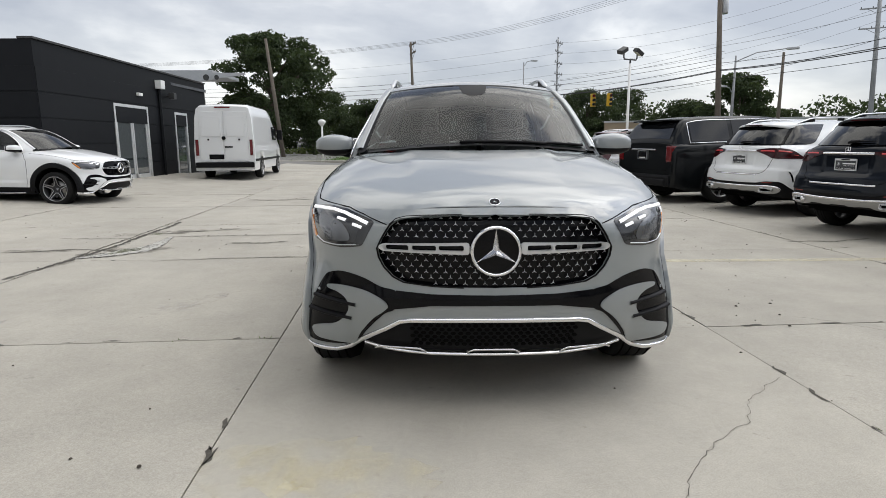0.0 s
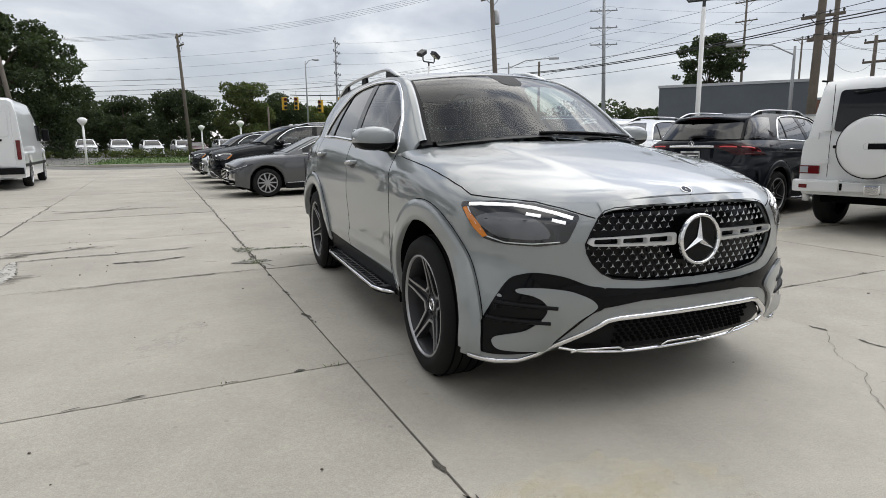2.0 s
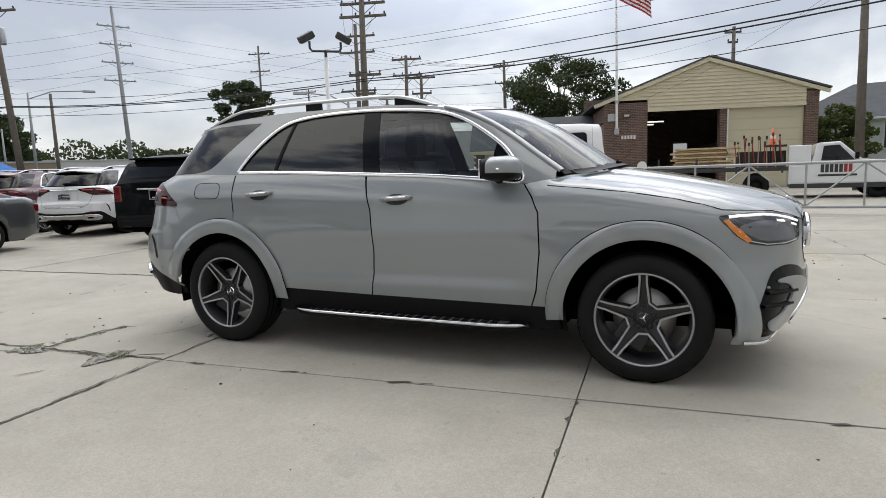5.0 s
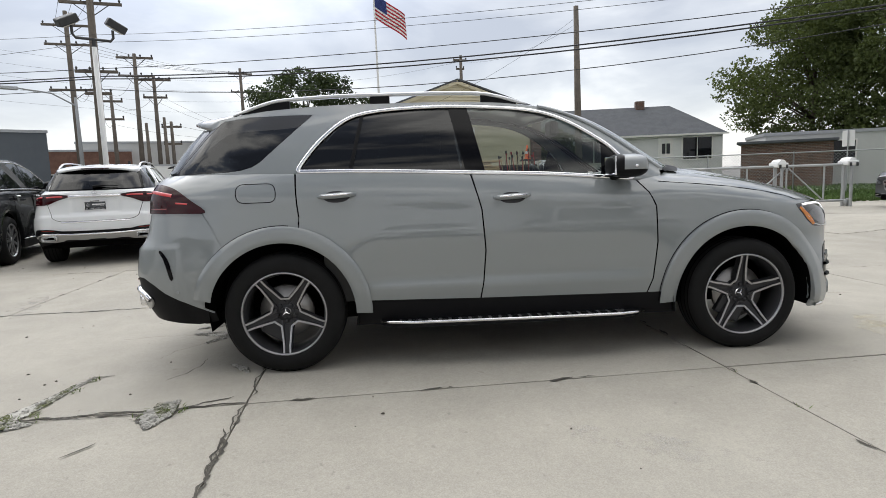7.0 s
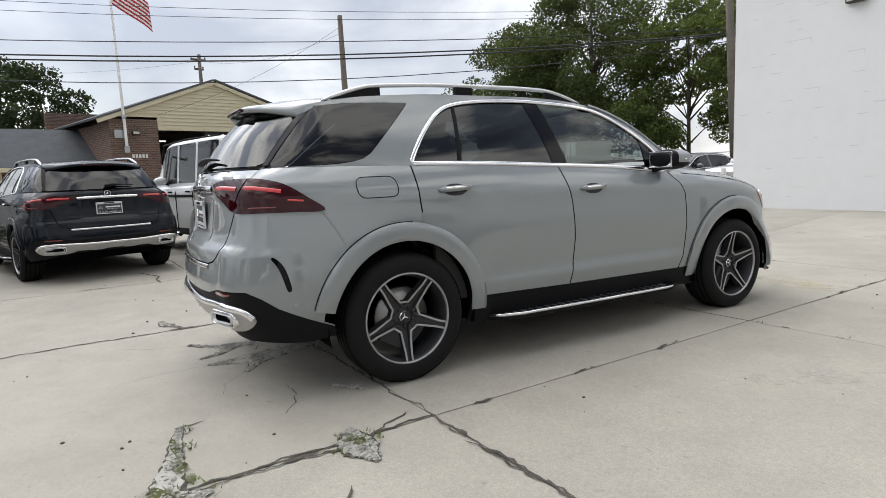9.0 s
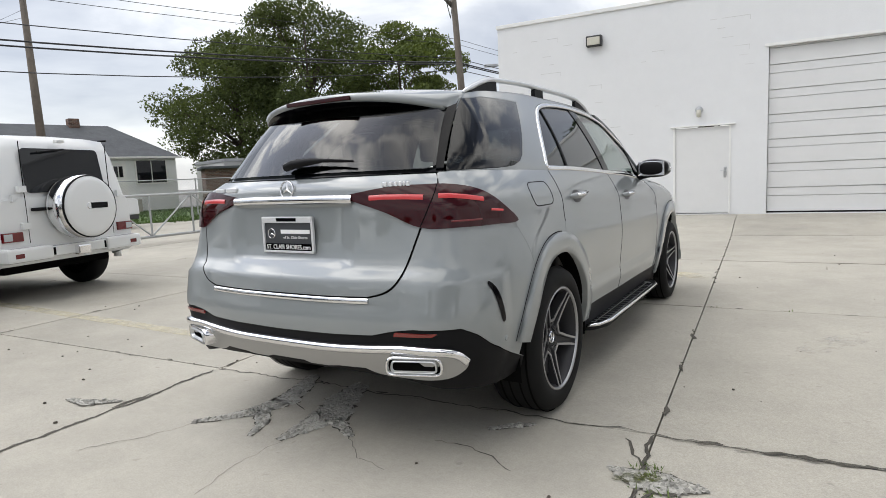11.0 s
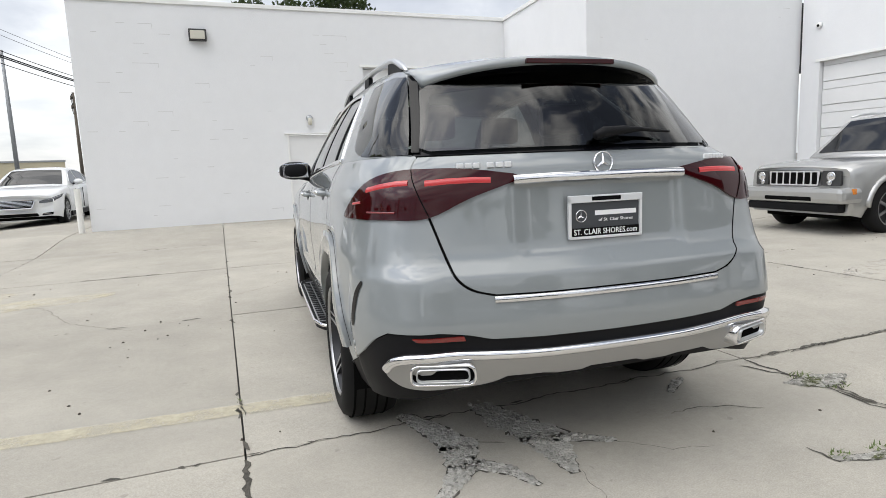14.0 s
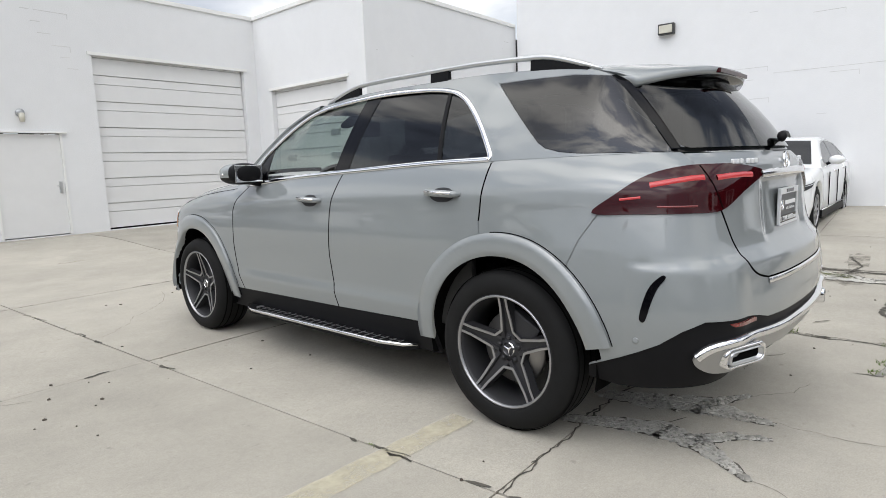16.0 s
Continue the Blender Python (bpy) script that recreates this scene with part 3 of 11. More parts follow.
# ---- trees ----
def leaf_cloud(rnd, blobs, count, size, aspect=0.6):
    """Many small leaf quads scattered near the surface of overlapping blobs."""
    total = sum(r**2 for _, r in blobs)
    verts, faces = [], []
    for centre, r in blobs:
        n = max(8, int(count * r * r / total))
        d = rnd.normal(size=(n, 3))
        d /= np.linalg.norm(d, axis=1)[:, None]
        wob = 1 + 0.28 * np.sin(d[:, 0] * 5 + centre[0] * 3) * np.sin(d[:, 1] * 6 + centre[2] * 2) * np.cos(d[:, 2] * 5)
        p = np.array(centre) + d * (r * wob * rnd.uniform(0.45, 1.05, n) ** 0.6)[:, None] * np.array((1.08, 1.08, 0.68))
        a = rnd.normal(size=(n, 3))
        a /= np.linalg.norm(a, axis=1)[:, None]
        b = np.cross(a, rnd.normal(size=(n, 3)))
        b /= np.linalg.norm(b, axis=1)[:, None]
        s = size * rnd.uniform(0.6, 1.3, n)[:, None]
        base = len(verts)
        quad = np.stack([p - a * s, p + b * s * aspect, p + a * s, p - b * s * aspect], 1).reshape(-1, 3)
        verts.extend(quad.tolist())
        faces.extend([(base + 4 * k, base + 4 * k + 1, base + 4 * k + 2, base + 4 * k + 3) for k in range(n)])
    return verts, faces


def tree(x, y, height, radius, seed, mat, leaves=6000, size=0.13, trunk=0.28, low=0.3, label="broad leafy maple tree in full summer leaf", z0=0.0, blobs_n=74, full=0.62):
    rnd = np.random.RandomState(seed)
    t = thing("tree", pose(x, y, z0), label, "tree")
    bm = bmesh.new()
    fork = height * low
    add_tube(bm, [(0, 0, -0.1), (0.03, 0.02, fork * 0.5), (0.0, 0.05, fork), (0.1, 0.0, height * 0.6), (0.05, 0.1, height * 0.88)], [trunk, trunk * 0.75, trunk * 0.62, trunk * 0.34, 0.03], 9)
    blobs = []
    crown_mid, crown_h = height * (1 + low) / 2, height * (1 - low) / 2
    for k in range(blobs_n):
        a = 2.4 * k + rnd.uniform(-0.4, 0.4)
        h = rnd.uniform(-1, 1)
        span = radius * math.sqrt(max(0.06, 1 - (h * 0.92) ** 2)) * rnd.uniform(0.40, 1.02)
        c = (span * math.cos(a), span * math.sin(a), crown_mid + h * crown_h * 0.82)
        blobs.append((c, radius * rnd.uniform(0.16, 0.40) * full))
        if k % 4 == 0:
            start = (0, 0, min(c[2] * 0.62, height * 0.6) if c[2] > fork else fork * 0.95)
            midp = (c[0] * 0.5, c[1] * 0.5, (start[2] + c[2]) / 2 + 0.1)
            add_tube(bm, [start, midp, c], [trunk * 0.28, trunk * 0.15, 0.015], 6)
    blobs.append(((0, 0, height * 0.9), radius * 0.3))
    part("trunk", bm, BARK, t, smooth=True)
    verts, faces = leaf_cloud(rnd, blobs, int(leaves * 2.6), size * 0.66)
    me = bpy.data.meshes.new("crown")
    me.from_pydata(verts, [], faces)
    me.materials.append(mat)
    crown = new("crown", me)
    crown.parent = t
    return t


tree(33.0, -24.2, 12.2, 5.3, 1, LEAF, 16000, 0.16, 0.28, 0.06, blobs_n=110, full=0.74)
tree(28.5, -26.8, 14.4, 5.8, 2, LEAF, 20000, 0.16, 0.32, 0.08, blobs_n=130, full=0.72)
tree(21.5, -28.2, 11.8, 4.7, 3, LEAF_LIGHT, 13000, 0.15, 0.22, 0.12, "young maple tree with yellow-green leaves")
tree(-2.5, -19.0, 8.6, 3.4, 6, LEAF_DARK, 7000, 0.14, 0.28, 0.3)
tree(1.5, -21.5, 8.6, 3.0, 16, LEAF_DARK, 6000, 0.14, 0.28, 0.3)
tree(40.0, 9.3, 9.2, 4.6, 7, LEAF_DARK, 9000, 0.17, 0.30, 0.25)
tree(-15.9, 54.5, 11.4, 5.6, 8, LEAF_DARK, 12000, 0.22, 0.45, 0.2, "large dark oak tree behind the showroom")
tree(40.5, 39.0, 10.2, 3.0, 9, LEAF_DARK, 6000, 0.18, 0.25, 0.45)
tree(29.8, -6.2, 3.8, 1.6, 10, LEAF, 4000, 0.12, 0.14, 0.08, "bushy garden tree beside the brick garage")
for k, (tx, ty, th, tr, tm) in enumerate(((-3.2, 76, 7.5, 4.0, LEAF_DARK), (3.5, 74, 8.5, 3.6, LEAF), (8.5, 80, 7.6, 4.0, LEAF_DARK), (14.5, 82, 6.2, 3.4, LEAF_LIGHT), (21, 84, 8.5, 4.4, LEAF_DARK), (27, 88, 9.0, 4.6, LEAF_DARK), (-10, 80, 7.0, 4.0, LEAF_DARK), (-17, 82, 8.5, 4.6, LEAF_DARK), (-25, 80, 8.0, 4.4, LEAF_DARK), (36, 86, 7.2, 4.0, LEAF_DARK), (31, 60, 8.3, 3.3, LEAF_DARK), (45, 78, 5.2, 4.2, LEAF_DARK), (60, 72, 5.5, 4.2, LEAF_DARK), (70, 58, 5.2, 4.4, LEAF_DARK), (78, 44, 4.6, 4.4, LEAF_DARK))):
    tree(tx, ty, th, tr, 30 + k, tm, 5200, 0.24, 0.25, 0.03, "tree in the belt beyond the road", blobs_n=44, full=0.9)


def cypress(x, y, height, radius):
    rnd = np.random.RandomState(77)
    t = thing("conifer", pose(x, y, 0), "small dense columnar evergreen on the lawn", "tree")
    part("trunk", tube([(0, 0, -0.05), (0, 0, height * 0.5)], 0.1, 8), BARK, t)
    blobs = [((rnd.uniform(-0.2, 0.2), rnd.uniform(-0.2, 0.2), height * (0.15 + 0.07 * k)), radius * (1.0 - abs(0.35 - 0.07 * k) * 0.9)) for k in range(12)]
    verts, faces = leaf_cloud(rnd, blobs, 3500, 0.12)
    me = bpy.data.meshes.new("crown")
    me.from_pydata(verts, [], faces)
    me.materials.append(LEAF_DARK)
    new("crown", me).parent = t


cypress(-12.3, 55.5, 4.7, 1.35)


# ---- the grey sport utility vehicle ----
from functools import lru_cache

from mathutils.geometry import delaunay_2d_cdt

PAINT = flake_paint("grey_paint", (0.228, 0.246, 0.250), flake=0.05, rough=0.40, spec=0.3, coat_ior=1.7)


def pane_material(name, tint, gloss=0.02, ior=1.52, rise=4.8):
    """Thin window glass: tinted see-through sheet under a mirror coat."""
    m = bpy.data.materials.new(name)
    m.use_nodes = True
    n, l = m.node_tree.nodes, m.node_tree.links
    n.clear()
    out, mix = n.new("ShaderNodeOutputMaterial"), n.new("ShaderNodeMixShader")
    clear, shine, facing = n.new("ShaderNodeBsdfTransparent"), n.new("ShaderNodeBsdfGlossy"), n.new("ShaderNodeLayerWeight")
    power, fres = n.new("ShaderNodeMath"), n.new("ShaderNodeMath")
    clear.inputs["Color"].default_value = (*tint, 1)
    shine.inputs["Roughness"].default_value = gloss
    shine.inputs["Color"].default_value = (1, 1, 1, 1)
    facing.inputs["Blend"].default_value = 0.5
    base = ((ior - 1) / (ior + 1)) ** 2 * 1.3
    power.operation, power.inputs[1].default_value = "POWER", rise
    fres.operation, fres.inputs[1].default_value, fres.inputs[2].default_value = "MULTIPLY_ADD", 1 - base, base
    l.new(facing.outputs["Facing"], power.inputs[0])
    l.new(power.outputs[0], fres.inputs[0])
    l.new(fres.outputs[0], mix.inputs[0])
    l.new(clear.outputs[0], mix.inputs[1])
    l.new(shine.outputs[0], mix.inputs[2])
    l.new(mix.outputs[0], out.inputs["Surface"])
    return m


FRONT_GLASS = pane_material("window_glass", (0.72, 0.76, 0.75))
SCREEN_GLASS = pane_material("windscreen_glass", (0.42, 0.50, 0.465), ior=1.34, rise=5.6)
PRIVACY_GLASS = pane_material("privacy_glass", (0.040, 0.045, 0.050))
TAIL_GLASS = pane_material("tail_glass", (0.115, 0.128, 0.125))
SEAM = material("panel_gap", (0.006, 0.006, 0.006), 0.9, spec=0.0)
RED_LENS = material("red_lens", (0.030, 0.0012, 0.0025), 0.06, coat=0.15, spec=0.3)
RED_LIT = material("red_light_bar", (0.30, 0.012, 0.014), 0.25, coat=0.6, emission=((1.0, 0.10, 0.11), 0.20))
RIB_RED = material("dim_red_rib", (0.16, 0.012, 0.014), 0.3, coat=0.6)
AMBER = material("amber_marker", (0.62, 0.20, 0.02), 0.15, coat=1.0)
CLEAR_CORE = material("projector_lens", (0.12, 0.125, 0.135), 0.22, metal=0.5, coat=1.0)
HEADLIGHT = material("headlight_inner", (0.022, 0.023, 0.025), 0.18, metal=0.2, coat=1.0)
LED = material("white_light_strip", (0.85, 0.86, 0.88), 0.2, emission=((1, 1, 1), 0.55))
SEAT = material("black_leather", (0.018, 0.018, 0.019), 0.5, var=0.15, scale=30)
TAN_SEAT = material("cabin_lining", (0.045, 0.044, 0.042), 0.7, var=0.1, scale=30)
SPOKE_FACE = material("machined_alloy", (0.40, 0.40, 0.41), 0.36, metal=0.9)
SPOKE_DARK = material("dark_grey_alloy", (0.040, 0.040, 0.043), 0.4, metal=0.3, spec=0.3)
DISC = material("brake_disc", (0.32, 0.31, 0.30), 0.4, metal=0.9, var=0.1)

# plan of the widest line: from the middle of the nose round to the middle of the tail
PLAN = [(0, -0.885), (0.15, -0.882), (0.3, -0.868), (0.45, -0.838), (0.58, -0.79), (0.70, -0.715), (0.79, -0.62), (0.86, -0.50), (0.91, -0.36), (0.938, -0.2), (0.95, 0.0), (0.95, 0.4), (0.946, 0.8), (0.945, 1.5), (0.947, 2.2), (0.955, 2.7), (0.958, 3.0), (0.953, 3.25), (0.94, 3.45), (0.915, 3.62), (0.87, 3.77), (0.80, 3.875), (0.70, 3.945), (0.55, 3.995), (0.35, 4.025), (0.15, 4.036), (0, 4.038)]


def spline_points(pts, per=8):
    out = []
    p = [Vector(q) for q in pts]
    p = [Vector((-p[1].x, p[1].y))] + p + [Vector((-p[-2].x, p[-2].y))]
    for i in range(1, len(p) - 2):
        for k in range(per):
            t = k / per
            a, b, c, d = p[i - 1 : i + 3]
            out.append(0.5 * ((2 * b) + (c - a) * t + (2 * a - 5 * b + 4 * c - d) * t * t + (3 * b - a - 3 * c + d) * t**3))
    return out + [p[-2]]


_plan = spline_points(PLAN)
PX, PY = np.array([p.x for p in _plan]), np.array([p.y for p in _plan])
PS = np.r_[0, np.cumsum(np.hypot(np.diff(PX), np.diff(PY)))]
_tx, _ty = np.gradient(PX, PS), np.gradient(PY, PS)
_len = np.hypot(_tx, _ty)
PNX, PNY = _ty / _len, -_tx / _len
S_END = float(PS[-1])
_grow = np.maximum.accumulate(PY + np.arange(len(PY)) * 1e-9)


def s_y(y):
    return float(np.interp(y, _grow, PS))


_half = int(np.argmax(PX))


def s_front(x):
    return float(np.interp(x, PX[: _half + 1], PS[: _half + 1]))


def s_rear(x):
    return float(np.interp(-x, -PX[_half:], PS[_half:]))


SIDE_IN = curve_through([(0.24, 0.075), (0.33, 0.05), (0.42, 0.028), (0.52, 0.010), (0.64, 0.0), (0.86, 0.004), (0.95, 0.010), (1.03, 0.018), (1.12, 0.032), (1.27, 0.055)])
FRONT_IN = curve_through([(0.24, 0.12), (0.30, 0.065), (0.36, 0.03), (0.46, 0.006), (0.54, 0.0), (0.64, 0.012), (0.78, 0.010), (0.88, 0.022), (0.95, 0.05), (1.02, 0.10), (1.3, 0.2)])
REAR_IN = curve_through([(0.30, 0.13), (0.42, 0.055), (0.54, 0.012), (0.64, 0.0), (0.74, 0.013), (0.815, 0.024), (0.838, 0.031), (0.868, 0.060), (0.93, 0.083), (1.05, 0.098), (1.17, 0.106), (1.215, 0.110), (1.27, 0.15)])


def hood_height(x, y):
    c = HOOD_MID(y) - HOOD_DROP(y) * (abs(x) / 0.8) ** 2.4
    # raised middle with a crisp shoulder on each side
    return c + 0.012 * smooth_step(0.47 + 0.09 * y, 0.385 + 0.09 * y, abs(x)) * smooth_step(-0.75, 0.0, y)


def eased(curve, lo, hi, sigma=0.06, cell=0.002):
    """The same curve with its changes of bend evened out."""
    pad = int(4 * sigma / cell)
    xs = np.arange(int((hi - lo) / cell) + 1) * cell + lo
    ys = np.array([curve(float(x)) for x in xs])
    ys = np.r_[2 * ys[0] - ys[pad:0:-1], ys, 2 * ys[-1] - ys[-2 : -pad - 2 : -1]]
    bell = np.exp(-((np.arange(-pad, pad + 1) * cell / sigma) ** 2) / 2)
    ys = np.convolve(ys, bell / bell.sum(), "valid")
    return lambda x: float(np.interp(x, xs, ys))


HOOD_MID = curve_through([(-0.90, 0.940), (-0.86, 0.957), (-0.79, 0.993), (-0.70, 1.028), (-0.50, 1.078), (-0.2, 1.137), (0.1, 1.188), (0.3, 1.216), (0.6, 1.245)])
HOOD_DROP = curve_through([(-0.9, 0.17), (-0.76, 0.165), (-0.6, 0.125), (-0.4, 0.085), (-0.1, 0.066), (0.6, 0.072)])
HOOD_MID, HOOD_DROP = eased(HOOD_MID, -0.9, 0.6), eased(HOOD_DROP, -0.9, 0.6)
BELT = curve_through([(0.46, 1.150), (0.69, 1.142), (1.3, 1.190), (1.78, 1.214), (2.43, 1.245), (2.9, 1.257), (3.4, 1.266), (3.7, 1.268), (4.1, 1.262)])
TOP_IN = curve_through([(-0.89, 0.045), (-0.80, 0.07), (-0.62, 0.11), (-0.40, 0.155), (0.0, 0.172), (0.4, 0.165), (0.62, 0.11), (0.85, 0.086), (1.8, 0.086), (2.9, 0.10), (3.4, 0.130), (3.62, 0.160), (3.77, 0.195), (3.875, 0.205), (3.945, 0.195), (3.995, 0.178), (4.025, 0.155), (4.04, 0.145)])


def z_top(y, x, nx, ny):
    d = TOP_IN(y)
    hood = hood_height(x - nx * d, y - ny * d)
    k = smooth_step(0.50, 0.70, y)
    return lerp(hood, BELT(y), k)


def plan_at(s):
    return tuple(float(np.interp(s, PS, a)) for a in (PX, PY, PNX, PNY))


REAR_CORNER_OUT = curve_through([(0.30, 0.016), (0.45, 0.030), (0.65, 0.034), (0.85, 0.023), (1.0, 0.006), (1.06, 0.0), (1.4, 0.0)])
CORNER_OUT = curve_through([(0.24, 0.125), (0.34, 0.110), (0.42, 0.082), (0.52, 0.050), (0.62, 0.020), (0.72, 0.0), (1.3, 0.0)])


def low(s, z, side=1):
    """A point of the lower body: s along the plan, z up; side -1 mirrors it."""
    s = min(max(s, 0.0), S_END)
    x, y, nx, ny = plan_at(s)
    zt = z_top(y, x, nx, ny)
    wf, wr, ws = max(0, -ny) ** 2, max(0, ny) ** 2, nx * nx
    wf, wr, ws = (w / (wf + wr + ws) for w in (wf, wr, ws))
    base = wf * FRONT_IN(z) + wr * REAR_IN(z) + ws * SIDE_IN(z)
    base_t = wf * FRONT_IN(zt) + wr * REAR_IN(zt) + ws * SIDE_IN(zt)
    roll = max(0.0, (z - zt + 0.17) / 0.17)
    d = base + max(TOP_IN(y) - base_t, 0.0) * roll ** (2.2 + 0.9 * smooth_step(0.7, 0.3, y))
    # crease over the sills of the doors
    d += 0.017 * smooth_step(0.86, 0.60, z) * smooth_step(0.50, 0.575, z) * ws * smooth_step(0.45, 0.85, y) * smooth_step(2.62, 2.35, y)
    # soft shoulder line under the windows
    d -= 0.006 * math.exp(-(((z - 1.06 - 0.03 * (y - 1.5)) / 0.05) ** 2)) * ws * smooth_step(0.3, 0.9, y) * smooth_step(3.6, 3.2, y)
    # recess for the plate between the lamps
    d += 0.016 * wr * smooth_step(0.40, 0.31, x) * smooth_step(0.865, 0.905, z) * smooth_step(1.165, 1.145, z)
    # the bumper corner stands out low down, with a crisp shelf on top
    d -= 0.014 * smooth_step(0.835, 0.812, z) * smooth_step(3.58, 3.66, y) * smooth_step(0.62, 0.74, x)
    d -= REAR_CORNER_OUT(z) * smooth_step(3.05, 3.45, y) * smooth_step(0.55, 0.80, x)
    d -= CORNER_OUT(z) * smooth_step(0.66, 0.98, s) * smooth_step(1.62, 1.25, s)
    return Vector((side * (x - nx * d), y - ny * d, z))


# edge from the foot of the front pillar over the roof rail to the foot of the tail glass
EDGE_X = curve_through([(0.46, 0.775), (0.63, 0.742), (0.84, 0.695), (1.16, 0.635), (1.4, 0.612), (2.0, 0.605), (3.0, 0.603), (3.25, 0.608), (3.38, 0.618), (3.50, 0.644), (3.60, 0.672), (3.69, 0.702)])
EDGE_Z = curve_through([(0.46, 1.180), (0.63, 1.300), (0.84, 1.450), (1.0, 1.545), (1.16, 1.613), (1.3, 1.652), (1.6, 1.690), (2.0, 1.703), (2.5, 1.703), (3.0, 1.683), (3.25, 1.655), (3.36, 1.622), (3.42, 1.575), (3.55, 1.435), (3.63, 1.338), (3.69, 1.264)])
BOW = curve_through([(0.46, 0.22), (0.8, 0.20), (1.2, 0.15), (1.6, 0.06), (2.0, 0.0), (2.6, -0.01), (3.0, -0.06), (3.2, -0.12), (3.38, -0.200), (3.45, -0.222), (3.55, -0.238), (3.69, -0.222)])
CROWN = curve_through([(0.46, 0.055), (1.2, 0.045), (1.6, 0.038), (2.4, 0.036), (3.2, 0.042), (3.37, 0.048), (3.46, 0.02), (3.69, 0.0)])


@lru_cache(None)
def belt_ring():
    ring = []
    for k in range(240):
        q = lerp(s_y(0.2), S_END - 0.02, k / 239)
        x, y, nx, ny = plan_at(q)
        ring.append(low(q, z_top(y, x, nx, ny)))
    ys = np.maximum.accumulate([p.y + 1e-7 * k for k, p in enumerate(ring)])
    return ys, [p.x for p in ring], [p.z for p in ring]


@lru_cache(None)
def belt_point(y):
    ys, xs, zs = belt_ring()
    return Vector((float(np.interp(y, ys, xs)), y, float(np.interp(y, ys, zs))))


def side_glass(y, z, side=1):
    b = belt_point(y)
    zr, xr = EDGE_Z(y), EDGE_X(y)
    h = (z - b.z) / max(zr - b.z, 0.02)
    bulge = 0.022 * 4 * h * (1 - h) * smooth_step(0.0, 0.25, zr - b.z)
    return Vector((side * (lerp(b.x, xr, h) + bulge), y, z))


def over(u, e, side=1):
    n = 2.0 + 0.5 * smooth_step(2.6, 3.4, e)
    return Vector((side * u * EDGE_X(e), e - BOW(e) * (1 - abs(u) ** n), EDGE_Z(e) + CROWN(e) * (1 - u * u)))


def hood_surf(x, y, side=1):
    return Vector((side * x, y, hood_height(x, y)))


def inside(poly, x, y):
    hit, j = False, len(poly) - 1
    for i in range(len(poly)):
        xi, yi = poly[i]
        xj, yj = poly[j]
        if (yi > y) != (yj > y) and x < (xj - xi) * (y - yi) / (yj - yi) + xi:
            hit = not hit
        j = i
    return hit


def dense(poly, step, closed=True):
    out = []
    n = len(poly)
    for i in range(n if closed else n - 1):
        a, b = poly[i], poly[(i + 1) % n]
        k = max(1, int(math.hypot(b[0] - a[0], b[1] - a[1]) / step))
        out += [(lerp(a[0], b[0], t / k), lerp(a[1], b[1], t / k)) for t in range(k)]
    return out if closed else out + [poly[-1]]


def rounded(poly, r=0.02, n=4):
    """Round the corners of an outline."""
    out = []
    for i in range(len(poly)):
        p, a, b = Vector(poly[i]), Vector(poly[i - 1]), Vector(poly[(i + 1) % len(poly)])
        da, db = (a - p), (b - p)
        k = min(r, da.length * 0.45, db.length * 0.45)
        p0, p1 = p + da.normalized() * k, p + db.normalized() * k
        for t in range(n + 1):
            t /= n
            q = (1 - t) ** 2 * p0 + 2 * t * (1 - t) * p + t * t * p1
            out.append((q.x, q.y))
    return out


def smooth_loop(poly, per=6):
    """A closed smooth line through the given points."""
    p = [Vector(q) for q in poly]
    n, out = len(p), []
    for i in range(n):
        a, b, c, d = p[i - 1], p[i], p[(i + 1) % n], p[(i + 2) % n]
        for k in range(per):
            t = k / per
            q = 0.5 * ((2 * b) + (c - a) * t + (2 * a - 5 * b + 4 * c - d) * t * t + (3 * b - a - 3 * c + d) * t**3)
            out.append((q.x, q.y))
    return out


def open_curve(pts, per=5):
    """A smooth open line through the given points."""
    p = [Vector(q) for q in pts]
    p = [2 * p[0] - p[1]] + p + [2 * p[-1] - p[-2]]
    out = []
    for i in range(1, len(p) - 2):
        a, b, c, d = p[i - 1 : i + 3]
        for k in range(per):
            t = k / per
            q = 0.5 * ((2 * b) + (c - a) * t + (2 * a - 5 * b + 4 * c - d) * t * t + (3 * b - a - 3 * c + d) * t**3)
            out.append((q.x, q.y))
    return out + [(p[-2].x, p[-2].y)]


HERO_MID = Vector((0, 1.6, 0.75))


